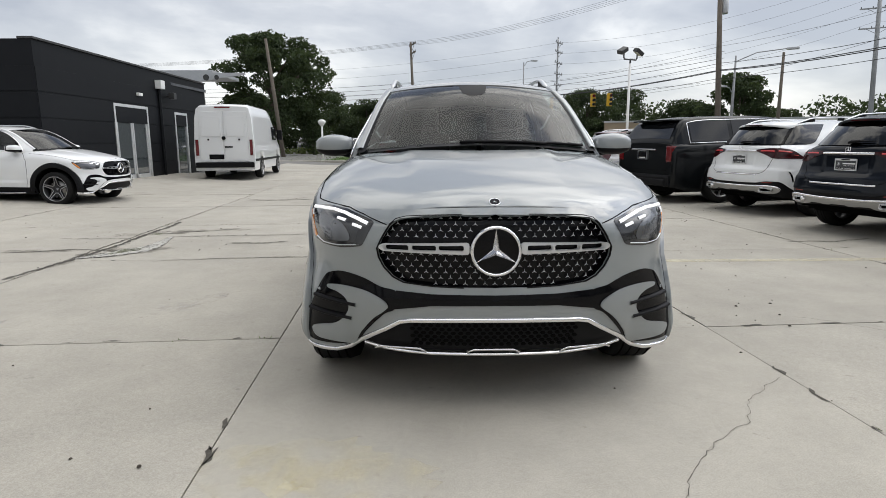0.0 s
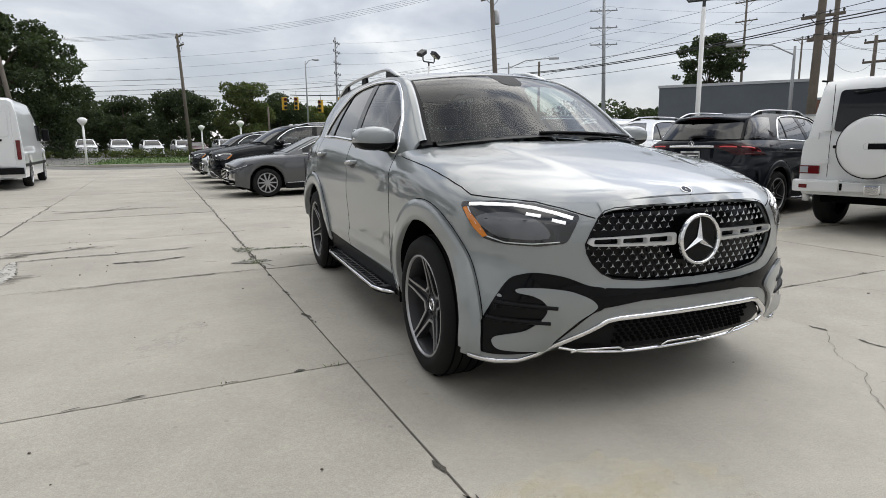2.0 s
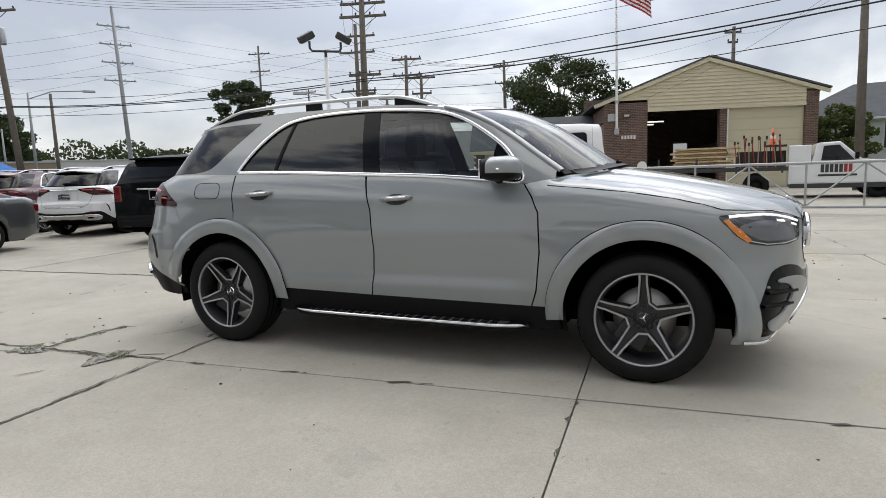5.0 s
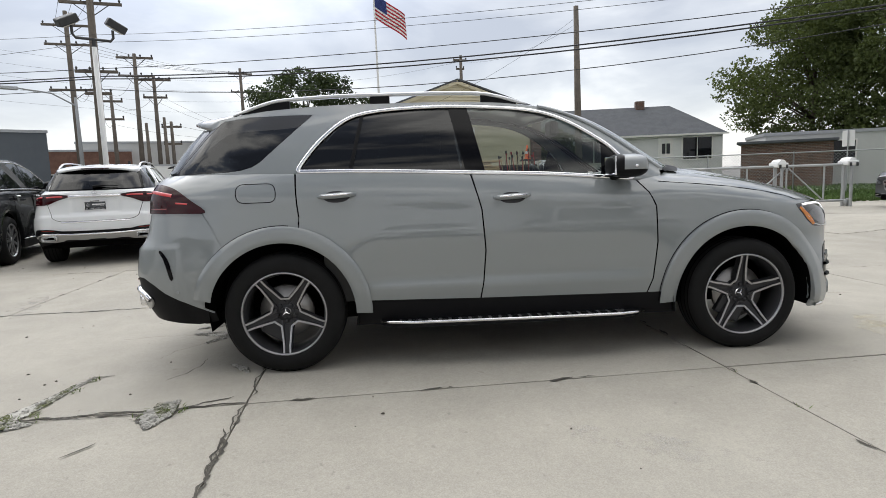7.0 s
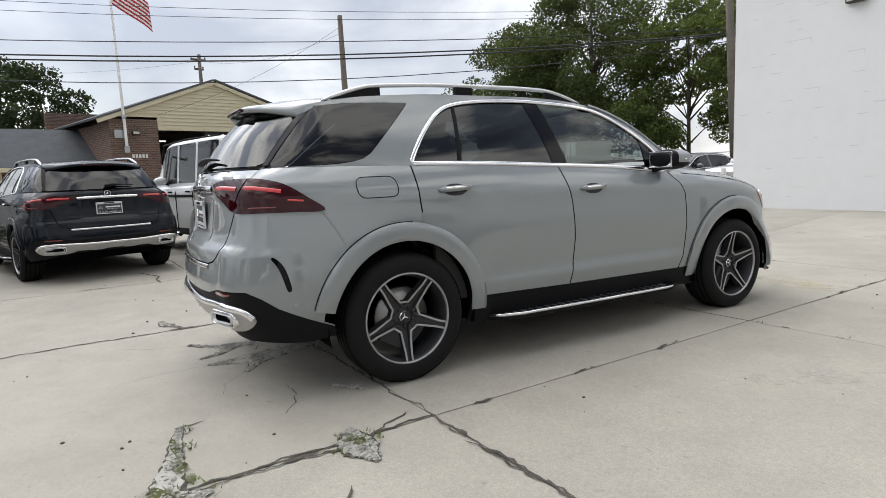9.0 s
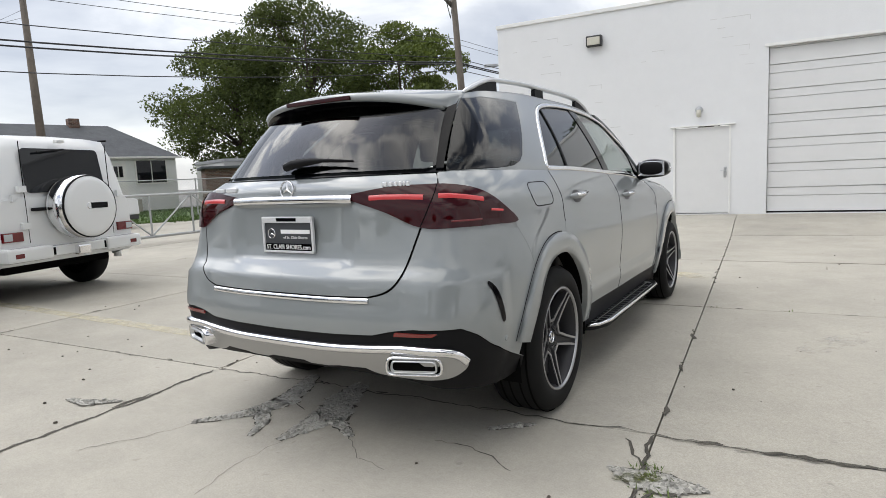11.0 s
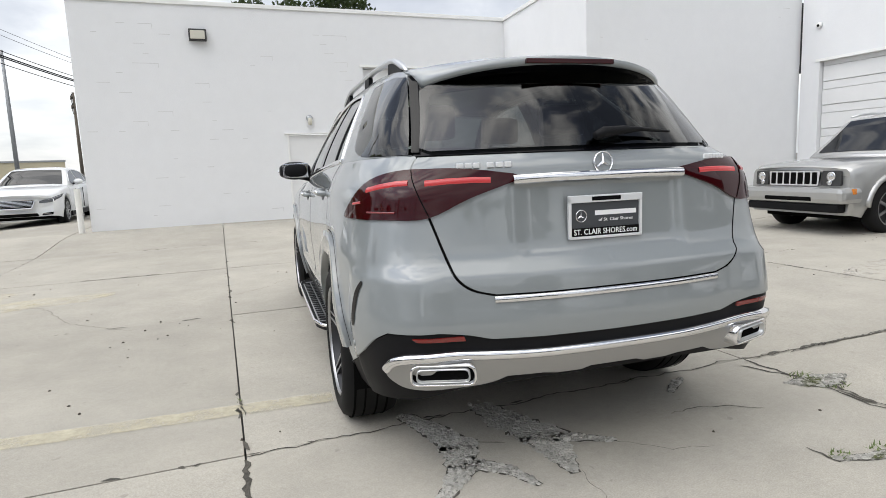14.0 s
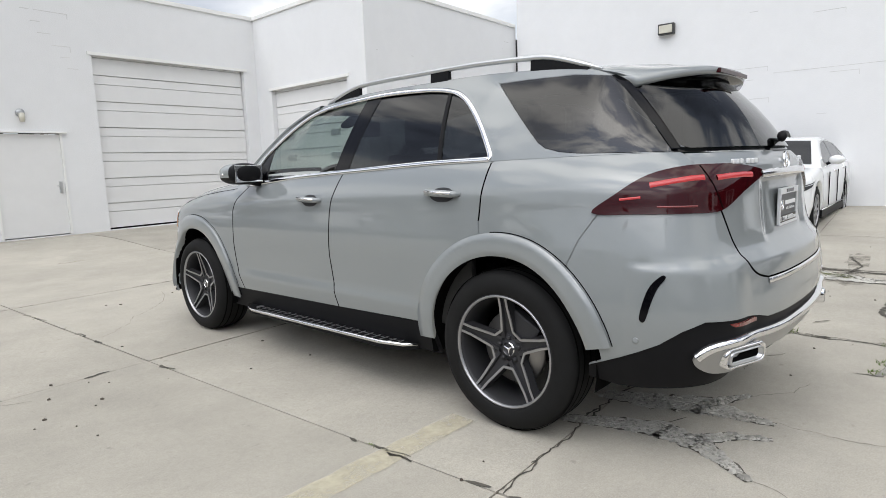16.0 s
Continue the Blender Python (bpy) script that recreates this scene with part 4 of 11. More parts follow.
def panel(name, outline, surf, mat, parent, side=1, holes=(), step=0.045, lift=0.0, lip=0.018, mirror=False, label="", edge=0.02, soften=None):
    """A sheet of the surface surf(a, b) inside an outline, with a lip turned in at its rim."""
    rim = dense(outline, edge)
    rings = [rim] + [dense(h, edge) for h in holes]
    pts, edges = [], []
    for ring in rings:
        k = len(pts)
        pts += ring
        edges += [(k + i, k + (i + 1) % len(ring)) for i in range(len(ring))]
    count = len(pts)
    a0, a1 = min(p[0] for p in rim), max(p[0] for p in rim)
    b0, b1 = min(p[1] for p in rim), max(p[1] for p in rim)
    arr = np.array(pts)
    na, nb = max(1, int((a1 - a0) / step)), max(1, int((b1 - b0) / step))
    for i in range(1, na + 1):
        for j in range(1, nb + 1):
            q = (a0 + (a1 - a0) * (i - 0.5) / na, b0 + (b1 - b0) * (j - 0.5) / nb)
            if np.min(np.abs(arr - q).sum(1)) < step * 0.5:
                continue
            if inside(rim, *q) and not any(inside(h, *q) for h in rings[1:]):
                pts.append(q)
    v2, _, f2, _, _, _ = delaunay_2d_cdt([Vector(p) for p in pts], edges, [], 0, 1e-5)
    tri = []
    for f in f2:
        c = sum((v2[i] for i in f), Vector((0, 0))) / len(f)
        if inside(rim, c.x, c.y) and not any(inside(h, c.x, c.y) for h in rings[1:]):
            tri.append(list(f))
    verts, normals = [], []
    e = 0.004
    for v in v2:
        p = surf(v.x, v.y, side)
        da = surf(v.x + e, v.y, side) - surf(v.x - e, v.y, side)
        db = surf(v.x, v.y + e, side) - surf(v.x, v.y - e, side)
        n = da.cross(db)
        if n.length < 1e-12:
            n = p - HERO_MID
        n.normalize()
        if n.dot(p - HERO_MID) < 0:
            n = -n
        verts.append(p + n * lift)
        normals.append(soften(p, n) if soften else n)
    faces = []
    for f in tri:
        a, b, c = (verts[i] for i in f[:3])
        faces.append(f if (b - a).cross(c - a).dot(normals[f[0]]) > 0 else f[::-1])
    used = {}
    for f in faces:
        for i in range(len(f)):
            key = (f[i], f[(i + 1) % len(f)])
            used[key] = True
    if lip > 0:
        border = [k for k in used if (k[1], k[0]) not in used]
        inner = {}
        for a, b in border:
            for i in (a, b):
                if i not in inner:
                    if mirror and abs(verts[i].x) < 0.003:
                        inner[i] = i
                        continue
                    inner[i] = len(verts)
                    verts.append(verts[i] - normals[i] * lip)
                    normals.append(normals[i])
        for a, b in border:
            if mirror and abs(verts[a].x) < 0.003 and abs(verts[b].x) < 0.003:
                continue
            quad = [b, a, inner[a], inner[b]]
            quad = [q for i, q in enumerate(quad) if q not in quad[:i]]
            if len(quad) > 2:
                faces.append(quad)
    if mirror:
        n = len(verts)
        verts = verts + [Vector((-v.x, v.y, v.z)) for v in verts]
        normals = normals + [Vector((-v.x, v.y, v.z)) for v in normals]
        faces = faces + [[i + n for i in f][::-1] for f in faces]
    me = bpy.data.meshes.new(name)
    me.from_pydata([tuple(v) for v in verts], [], faces)
    me.polygons.foreach_set("use_smooth", [len(p.vertices) == 3 or p.index < 0 for p in me.polygons])
    me.materials.append(mat)
    me.normals_split_custom_set_from_vertices([tuple(n) for n in normals])
    ob = new(name, me)
    ob.parent = parent
    if label:
        tagged(ob, label)
    return ob


def strip(name, line, surf, width, lift, mat, parent, side=1, closed=False, mirror=False, label=""):
    """A thin rounded moulding along a line on the surface."""
    pts = dense(line, 0.03, closed)
    p3 = []
    for a, b in pts:
        e = 0.004
        p = surf(a, b, side)
        n = (surf(a + e, b, side) - surf(a - e, b, side)).cross(surf(a, b + e, side) - surf(a, b - e, side)).normalized()
        if n.dot(p - HERO_MID) < 0:
            n = -n
        p3.append((p, n))
    bm = bmesh.new()

    def sweep(flip):
        rows = []
        m = len(p3)
        for i in range(m):
            p, n = p3[i]
            q0, q1 = p3[(i - 1) % m if closed else max(i - 1, 0)][0], p3[(i + 1) % m if closed else min(i + 1, m - 1)][0]
            t = (q1 - q0).normalized()
            w = t.cross(n).normalized() * (width / 2)
            row = [p - w - n * 0.004, p - w + n * lift * 0.6, p - w * 0.5 + n * lift, p + w * 0.5 + n * lift, p + w + n * lift * 0.6, p + w - n * 0.004]
            if flip:
                row = [Vector((-v.x, v.y, v.z)) for v in row]
            rows.append([bm.verts.new(v) for v in row])
        for i in range(m if closed else m - 1):
            a, b = rows[i], rows[(i + 1) % m]
            for k in range(5):
                f = (a[k], a[k + 1], b[k + 1], b[k])
                bm.faces.new(f[::-1] if flip else f)

    sweep(False)
    if mirror:
        sweep(True)
    bmesh.ops.recalc_face_normals(bm, faces=bm.faces)
    return part(name, bm, mat, parent, label, smooth=True)


def arc(cy, cz, r, a0, a1, n=24):
    """Points of an arch as (s, z); angles in degrees from the rear, over the top, to the front."""
    return [(s_y(cy + r * math.cos(radians(lerp(a0, a1, k / n)))), cz + r * math.sin(radians(lerp(a0, a1, k / n)))) for k in range(n + 1)]


FRONT_AXLE, REAR_AXLE = Vector((0, 0.008, 0.368)), Vector((0, 3.003, 0.380))
ARCH = 0.500


def sz(*pts):
    return [(s_y(y), z) for y, z in pts]


def top_line(y0, y1, n=30, drop=0.0):
    out = []
    for k in range(n + 1):
        y = lerp(y0, y1, k / n)
        s = s_y(y)
        x, yy, nx, ny = plan_at(s)
        out.append((s, z_top(yy, x, nx, ny) - drop))
    return out


@lru_cache(None)
def hood_joint():
    """Points of the joint between hood and wings with the normal that both share there."""
    rows = []
    for s, z in top_line(0.50, -0.8845, 90):
        e = 0.004
        p = low(s, z)
        a = (low(s + e, z - e) - low(s - e, z - e)).cross(low(s, z) - low(s, z - 2 * e)).normalized()
        b = (hood_surf(p.x + e, p.y) - hood_surf(p.x - e, p.y)).cross(hood_surf(p.x, p.y + e) - hood_surf(p.x, p.y - e)).normalized()
        a, b = (n if n.dot(p - HERO_MID) > 0 else -n for n in (a, b))
        rows.append((p, (a + b * 1.2).normalized()))
    return np.array([tuple(p) for p, n in rows]), [n for p, n in rows]


def joint_normal(p, n):
    """Carry the paint's reflection smoothly across the joint of hood and wing."""
    pts, shared = hood_joint()
    flip = Vector((-1 if p.x < 0 else 1, 1, 1))
    gap = np.linalg.norm(pts - np.array((abs(p.x), p.y, p.z)), axis=1)
    k = int(np.argmin(gap))
    w = smooth_step(0.11, 0.0, float(gap[k]))
    return (n * (1 - w) + shared[k] * flip * w).normalized()


def flare_normal(axle):
    """Rounded rims of a wheel arch flare."""

    def turned(p, n):
        out = Vector((0, p.y - axle.y, p.z - axle.z))
        r = out.length
        out.normalize()
        return (n + out * (0.9 * smooth_step(0.522, 0.556, r) - 0.5 * smooth_step(0.485, 0.455, r))).normalized()

    return turned


def build_hero():
    car = thing("suv", None, "clean grey metallic luxury suv standing on the concrete", "car")
    G = 0.0028
    door_front = [(0.65 - 0.0, 0.405), (0.617, 0.50), (0.592, 0.74), (0.60, 0.97), (0.64, 1.06), (0.70, 1.135)]
    b_seam = [(1.750, 0.42), (1.728, 0.54), (1.712, 0.73), (1.730, 0.99), (1.788, 1.21)]
    r_seam = [(2.876, 0.985), (2.884, 1.06), (2.897, 1.25)]
    for side in (1, -1):
        S = lambda name, outline, mat=PAINT, **k: panel(name, outline, low, mat, car, side, **k)  # noqa: E731
        fender = sz(*[(y - G, z) for y, z in door_front]) + top_line(0.69, -0.335, 30)[1:] + sz((-0.345, 0.93), (-0.335, 0.85), (-0.30, 0.80)) + arc(*FRONT_AXLE.yz, ARCH, 128, 2, 26) + sz((0.47, 0.405))
        S("front_wing", fender, soften=joint_normal, step=0.035)
        fd = sz(*[(y + G, z) for y, z in door_front]) + top_line(0.72, 1.78, 20)[0:] + sz(*[(y - G, z) for y, z in b_seam[::-1]][1:])
        S("front_door", fd, step=0.032)
        rear_arch = arc(*REAR_AXLE.yz, ARCH + 0.046, 174, 103, 18)
        rd = sz(*[(y + G, z) for y, z in b_seam]) + top_line(1.80, 2.89, 20) + sz(*[(y - G, z) for y, z in r_seam[::-1]][1:]) + [(s - 0.003, z) for s, z in rear_arch[::-1]]
        S("rear_door", rd, step=0.032)
        quarter = sz(*[(y + G, z) for y, z in r_seam]) + top_line(2.91, 3.80, 26) + [(s_rear(x), z) for x, z in ((0.842, 1.262), (0.788, 1.17), (0.780, 1.142))] + sz((3.80, 1.14), (3.66, 1.05), (3.47, 1.033), (3.40, 0.93), (3.34, 0.80)) + arc(*REAR_AXLE.yz, ARCH, 50, 103, 16)
        S("rear_wing", quarter)
        S("sill", sz((0.46, 0.402), (0.64, 0.402), (1.75, 0.416), (2.50, 0.428), (2.545, 0.36), (2.56, 0.27), (0.44, 0.255)), PLASTIC, label="black plastic sill cladding")
        for name, axle, a0, a1 in (("front_arch", FRONT_AXLE, -4, 188), ("rear_arch", REAR_AXLE, 13, 182)):
            ring = arc(*axle.yz, ARCH + 0.056, a0, a1, 40) + arc(*axle.yz, ARCH - 0.048, a1, a0, 40)
            panel(name, ring, low, PAINT, car, side, lift=0.017, lip=0.06, step=0.017, soften=flare_normal(axle))
            bm = bmesh.new()
            n = 28
            x0 = 0.60
            rows = []
            for k in range(n + 1):
                a = radians(lerp(-12, 192, k / n))
                y, z = axle.y + (ARCH - 0.03) * math.cos(a), axle.z + (ARCH - 0.03) * math.sin(a)
                rows.append((bm.verts.new((side * 0.93, y, z)), bm.verts.new((side * x0, y, z))))
            for a, b in zip(rows, rows[1:]):
                bm.faces.new((a[0], a[1], b[1], b[0]))
            bm.faces.new([r[1] for r in rows])
            part("arch_liner", bm, UNDER, car)

        for line in (sz(*door_front), sz(*b_seam), sz(*r_seam), rear_arch):
            strip("door_seam", line, low, 0.0085, 0.0008, SEAM, car, side)
        # dark strip paints the gap and its shadow line round each flare
        for axle, a0, a1 in ((FRONT_AXLE, -3, 187), (REAR_AXLE, 13, 96)):
            strip("arch_gap", arc(*axle.yz, ARCH + 0.059, a0, a1, 40), low, 0.005, 0.0008, SEAM, car, side)
        hood_gap = sz((0.56, 1.128), (0.45, 1.116), (0.30, 1.103), (0.13, 1.084), (-0.02, 1.062), (-0.17, 1.036), (-0.31, 1.004), (-0.40, 0.976)) + [(s_front(x), z) for x, z in ((0.83, 0.966), (0.72, 0.956), (0.62, 0.933), (0.548, 0.911), (0.488, 0.893))]
        strip("hood_seam", hood_gap, low, 0.0045, 0.0006, SEAM, car, side)
        # windows and pillars
        loop = smooth_loop([(0.715, 1.165), (0.80, 1.315), (0.92, 1.425), (1.15, 1.565), (1.39, 1.635), (1.84, 1.668), (2.2, 1.665), (2.45, 1.640), (2.60, 1.585), (2.75, 1.455), (2.86, 1.315), (2.875, 1.272), (2.83, 1.267), (2.43, 1.257), (1.78, 1.226), (1.3, 1.202), (0.9, 1.170)], 5)
        foot = [(3.12, 1.338), (3.17, 1.308), (3.24, 1.290), (3.32, 1.281), (3.40, 1.278), (3.66, 1.274)]
        brow = [(3.365, 1.612), (3.2, 1.632), (2.95, 1.638), (2.80, 1.636)]
        quarter_glass = foot + [(3.678, 1.272)] + [(lerp(3.675, 3.375, k / 14), EDGE_Z(lerp(3.675, 3.375, k / 14)) - 0.002) for k in range(15)] + brow
        outer = [(lerp(0.52, 3.685, k / 60), BELT(lerp(0.52, 3.685, k / 60)) + 0.002) for k in range(61)] + [(y, z - 0.003) for y, z in foot[::-1]] + [(2.79, 1.640)] + [(y, z + 0.003) for y, z in brow[-2::-1]] + [(lerp(3.365, 0.52, k / 80), EDGE_Z(lerp(3.365, 0.52, k / 80)) - 0.001) for k in range(81)]
        panel("pillar_frame", outer, side_glass, PAINT, car, side, holes=[loop], step=0.04)
        front_pane = [p for p in dense(loop, 0.02) if p[0] < 1.70 + (p[1] - 1.22) * 0.22]
        rear_pane = [p for p in dense(loop, 0.02) if p[0] > 1.79 + (p[1] - 1.22) * 0.22]
        panel("front_door_window", front_pane, side_glass, FRONT_GLASS, car, side, lift=-0.010, lip=0, step=0.05)
        panel("rear_door_window", rear_pane, side_glass, PRIVACY_GLASS, car, side, lift=-0.010, lip=0, step=0.05)
        panel("quarter_window", quarter_glass, side_glass, PRIVACY_GLASS, car, side, lift=-0.001, lip=0, step=0.05, label="dark tinted rear quarter glass")
        pil = [(1.690, 1.222), (1.780, 1.662), (1.905, 1.664), (1.815, 1.229)]
        panel("door_pillar", pil, side_glass, GLOSS_BLACK, car, side, lift=-0.006, lip=0.01, step=0.05, label="gloss black centre pillar")
        panel("mirror_sail", [(0.735, 1.175), (0.80, 1.30), (0.90, 1.40), (0.93, 1.19)], side_glass, GLOSS_BLACK, car, side, lift=-0.005, lip=0.01, step=0.05)
        panel("window_divider", [(2.540, 1.262), (2.462, 1.640), (2.484, 1.634), (2.566, 1.262)], side_glass, PLASTIC, car, side, lift=-0.004, lip=0.006, step=0.05)
        strip("window_chrome", loop, side_glass, 0.026, 0.007, CHROME, car, side, closed=True, label="bright chrome window surround")
        # roof rail
        rail = []
        for k in range(41):
            y = lerp(1.36, 3.32, k / 40)
            h = 0.050 * smooth_step(1.32, 1.72, y) * smooth_step(3.36, 2.98, y)
            rail.append((side * (EDGE_X(y) - 0.012), y, EDGE_Z(y) + 0.008 + h))
        bm = bmesh.new()
        rings = add_tube(bm, rail, [0.008] + [0.014] + [0.019] * 37 + [0.014, 0.008], 8)
        for ring in rings:
            c = sum((v.co for v in ring), Vector()) / 8
            for v in ring:
                v.co.z = c.z + (v.co.z - c.z) * 0.72
        part("roof_rail", bm, SATIN, car, "satin silver roof rail", smooth=True)
        for y0, y1 in ((1.44, 1.68), (2.29, 2.42), (2.95, 3.26)):
            bm = bmesh.new()
            rows = []
            for k in range(7):
                y = lerp(y0, y1, k / 6)
                h = 0.050 * smooth_step(1.32, 1.72, y) * smooth_step(3.36, 2.98, y)
                x = side * (EDGE_X(y) - 0.012)
                rows.append([bm.verts.new((x + dx, y, EDGE_Z(y) + z)) for dx, z in ((-0.013, -0.004), (-0.011, h), (0.011, h), (0.015, -0.004))])
            for a, b in zip(rows, rows[1:]):
                for k in range(4):
                    bm.faces.new((a[k], a[(k + 1) % 4], b[(k + 1) % 4], b[k]))
            bm.faces.new(rows[0])
            bm.faces.new(rows[-1][::-1])
            bmesh.ops.recalc_face_normals(bm, faces=bm.faces)
            part("rail_foot", bm, PLASTIC, car)
        # door handles
        for y, z in ((1.535, 1.062), (2.64, 1.107)):
            c = low(s_y(y), z, side)
            bm = bmesh.new()
            pts = [(c.x - side * 0.004, y - 0.115, z + 0.012), (c.x + side * 0.022, y - 0.085, z + 0.010), (c.x + side * 0.034, y, z + 0.006), (c.x + side * 0.026, y + 0.085, z + 0.002), (c.x - side * 0.004, y + 0.115, z)]
            rings = add_tube(bm, pts, [0.010, 0.017, 0.018, 0.017, 0.010], 10)
            handle = part("door_handle", bm, PAINT, car, smooth=True)
            bm = tube([(p[0] + side * 0.013, p[1], p[2] + 0.004) for p in pts[1:4]], 0.0075, 8)
            part("handle_trim", bm, CHROME, handle, "chrome strip on the handle", smooth=True)
            cup = smooth_loop([(s_y(y - 0.085), z - 0.005), (s_y(y - 0.04), z - 0.035), (s_y(y + 0.04), z - 0.035), (s_y(y + 0.085), z - 0.005), (s_y(y + 0.04), z + 0.028), (s_y(y - 0.04), z + 0.028)])
            panel("handle_cup", cup, low, SPOKE_DARK, car, side, lift=0.0012, lip=0, step=0.04)
        # side step
        bm = bmesh.new()
        for y0, y1, inset in ((0.66, 2.40, 0.0),):
            outline = rounded([(0.80, y0 - 0.04), (0.93, y0 + 0.05), (0.985, y0 + 0.16), (0.985, y1 - 0.16), (0.93, y1 - 0.03), (0.80, y1 + 0.04)], 0.05)
            add_prism(bm, [(side * x, y) for x, y in outline][:: side], 0.028, Matrix.Translation((0, 0, 0.262)))
        step_ob = part("side_step", bm, PLASTIC, car, "black side step with alloy edge")
        edge_line = [(side * 0.90, 0.66, 0.285), (side * 0.955, 0.74, 0.285), (side * 0.990, 0.86, 0.287), (side * 0.992, 1.5, 0.290), (side * 0.990, 2.2, 0.296), (side * 0.955, 2.34, 0.296), (side * 0.90, 2.40, 0.296)]
        part("step_edge", tube(edge_line, 0.011, 8), CHROME, step_ob, "polished alloy edge of the step", smooth=True)
        tread = rounded([(0.850, 0.80), (0.925, 0.80), (0.968, 0.88), (0.968, 2.20), (0.925, 2.28), (0.850, 2.28)], 0.02)
        bm = bmesh.new()
        add_prism(bm, [(side * x, y) for x, y in tread][:: side], 0.0035, Matrix.Translation((0, 0, 0.2885)))
        part("tread_plate", bm, SATIN, step_ob, "brushed alloy tread plate with black rubber pads")
        for r in range(2):
            for k in range(22):
                y = 0.86 + k * 0.065
                bm = box(0.86 + r * 0.055, 0.905 + r * 0.055, y, y + 0.045, 0.288, 0.2945, 0.003)
                if side < 0:
                    bmesh.ops.scale(bm, vec=(-1, 1, 1), verts=bm.verts)
                    bmesh.ops.reverse_faces(bm, faces=bm.faces)
                part("tread_pad", bm, PLASTIC, step_ob)
        # mirror
        mirror = part("door_mirror", bmesh.new(), PAINT, car)
        bm = bmesh.new()
        bmesh.ops.create_uvsphere(bm, u_segments=24, v_segments=14, radius=1.0)
        for v in bm.verts:
            x, y, z = v.co
            pw = lambda q, e: math.copysign(abs(q) ** e, q)  # noqa: E731
            v.co = Vector((pw(x, 0.62) * 0.128, pw(y, 0.75) * 0.100 + (0.03 if y > 0 else -0.01), pw(z, 0.6) * (0.074 - 0.016 * abs(x)) ))
        for f in bm.faces:
            mid_f = f.calc_center_median()
            f.material_index = 1 if mid_f.z < -0.028 or mid_f.y > 0.055 else 0
        bmesh.ops.translate(bm, verts=bm.verts, vec=(side * 0.965, 0.80, 1.235))
        bm.to_mesh(mirror.data)
        bm.free()
        mirror.data.materials.append(PLASTIC)
        mirror.data.polygons.foreach_set("use_smooth", [True] * len(mirror.data.polygons))
        bm = box(side * 0.965 - 0.10, side * 0.965 + 0.10, 0.905, 0.916, 1.178, 1.292, 0.004)
        part("mirror_glass", bm, CHROME, mirror, "mirror glass")
        part("mirror_arm", tube([(side * 0.845, 0.86, 1.172), (side * 0.90, 0.835, 1.185), (side * 0.95, 0.82, 1.195)], [0.032, 0.03, 0.03], 10), PLASTIC, mirror, smooth=True)
        part("turn_signal", tube([(side * 0.90, 0.708, 1.240), (side * 0.985, 0.715, 1.236), (side * 1.065, 0.745, 1.232), (side * 1.094, 0.80, 1.232)], 0.008, 8), CHROME, mirror, smooth=True)
        # fuel flap seam on the passenger side
        if side < 0:
            flap = rounded([(s_y(3.01), 1.085), (s_y(3.255), 1.085), (s_y(3.265), 1.20), (s_y(3.02), 1.20)], 0.05)
            strip("fuel_flap_seam", flap, low, 0.005, 0.0012, GLOSS_BLACK, car, side, closed=True)
        for y, z in ((-0.60, 0.555), (3.64, 0.548)):
            c = low(s_y(y), z, side)
            bm = bmesh.new()
            d = (c - low(s_y(y) + 0.02, z, side)).cross(Vector((0, 0, 1))).normalized()
            if d.x * side < 0:
                d = -d
            add_lathe(bm, [(0, 0.004), (0.010, 0.004), (0.0125, 0.003), (0.0125, -0.003)], 14, Matrix.Translation(c) @ d.to_track_quat("Z", "Y").to_matrix().to_4x4())
            part("parking_sensor", bm, PAINT, car, smooth=True)

    # nose
    def fz(*pts):
        return [(s_front(x), z) for x, z in pts]

    lip = [p for p in top_line(-0.884, -0.335, 34, 0.0)]
    grille_half = [(0.0, 0.940)] + fz((0.15, 0.940), (0.30, 0.937), (0.40, 0.932), (0.448, 0.920), (0.474, 0.896), (0.505, 0.842), (0.530, 0.788), (0.523, 0.748), (0.500, 0.704), (0.460, 0.662), (0.41, 0.638), (0.28, 0.624), (0.14, 0.618)) + [(0.0, 0.617)]
    upper = [(0.0, 0.617)] + grille_half[::-1][1:-1] + [(0.0, 0.940)] + lip + sz((-0.345, 0.93), (-0.335, 0.85), (-0.30, 0.80)) + arc(*FRONT_AXLE.yz, ARCH, 128, 172, 14) + [(1.085, 0.262), (1.03, 0.260), (0.90, 0.254), (0.82, 0.256), (0.74, 0.284), (0.649, 0.338), (0.507, 0.410), (0.427, 0.455)] + [(0.0, 0.468)]
    panel("front_bumper", upper, low, PAINT, car, mirror=True, soften=joint_normal, step=0.035)
    grille = panel("front_grille", [(0.0, 0.938)] + [(s + 0.012, z + (0.012 if z > 0.78 else -0.012)) for s, z in grille_half[1:-1]] + [(0.0, 0.605)], low, GLOSS_BLACK, car, mirror=True, lift=-0.040, lip=0.0, label="black grille with rows of small bright stars")
    pin_silver = material("pin_silver", (0.78, 0.79, 0.80), 0.35, metal=0.35)

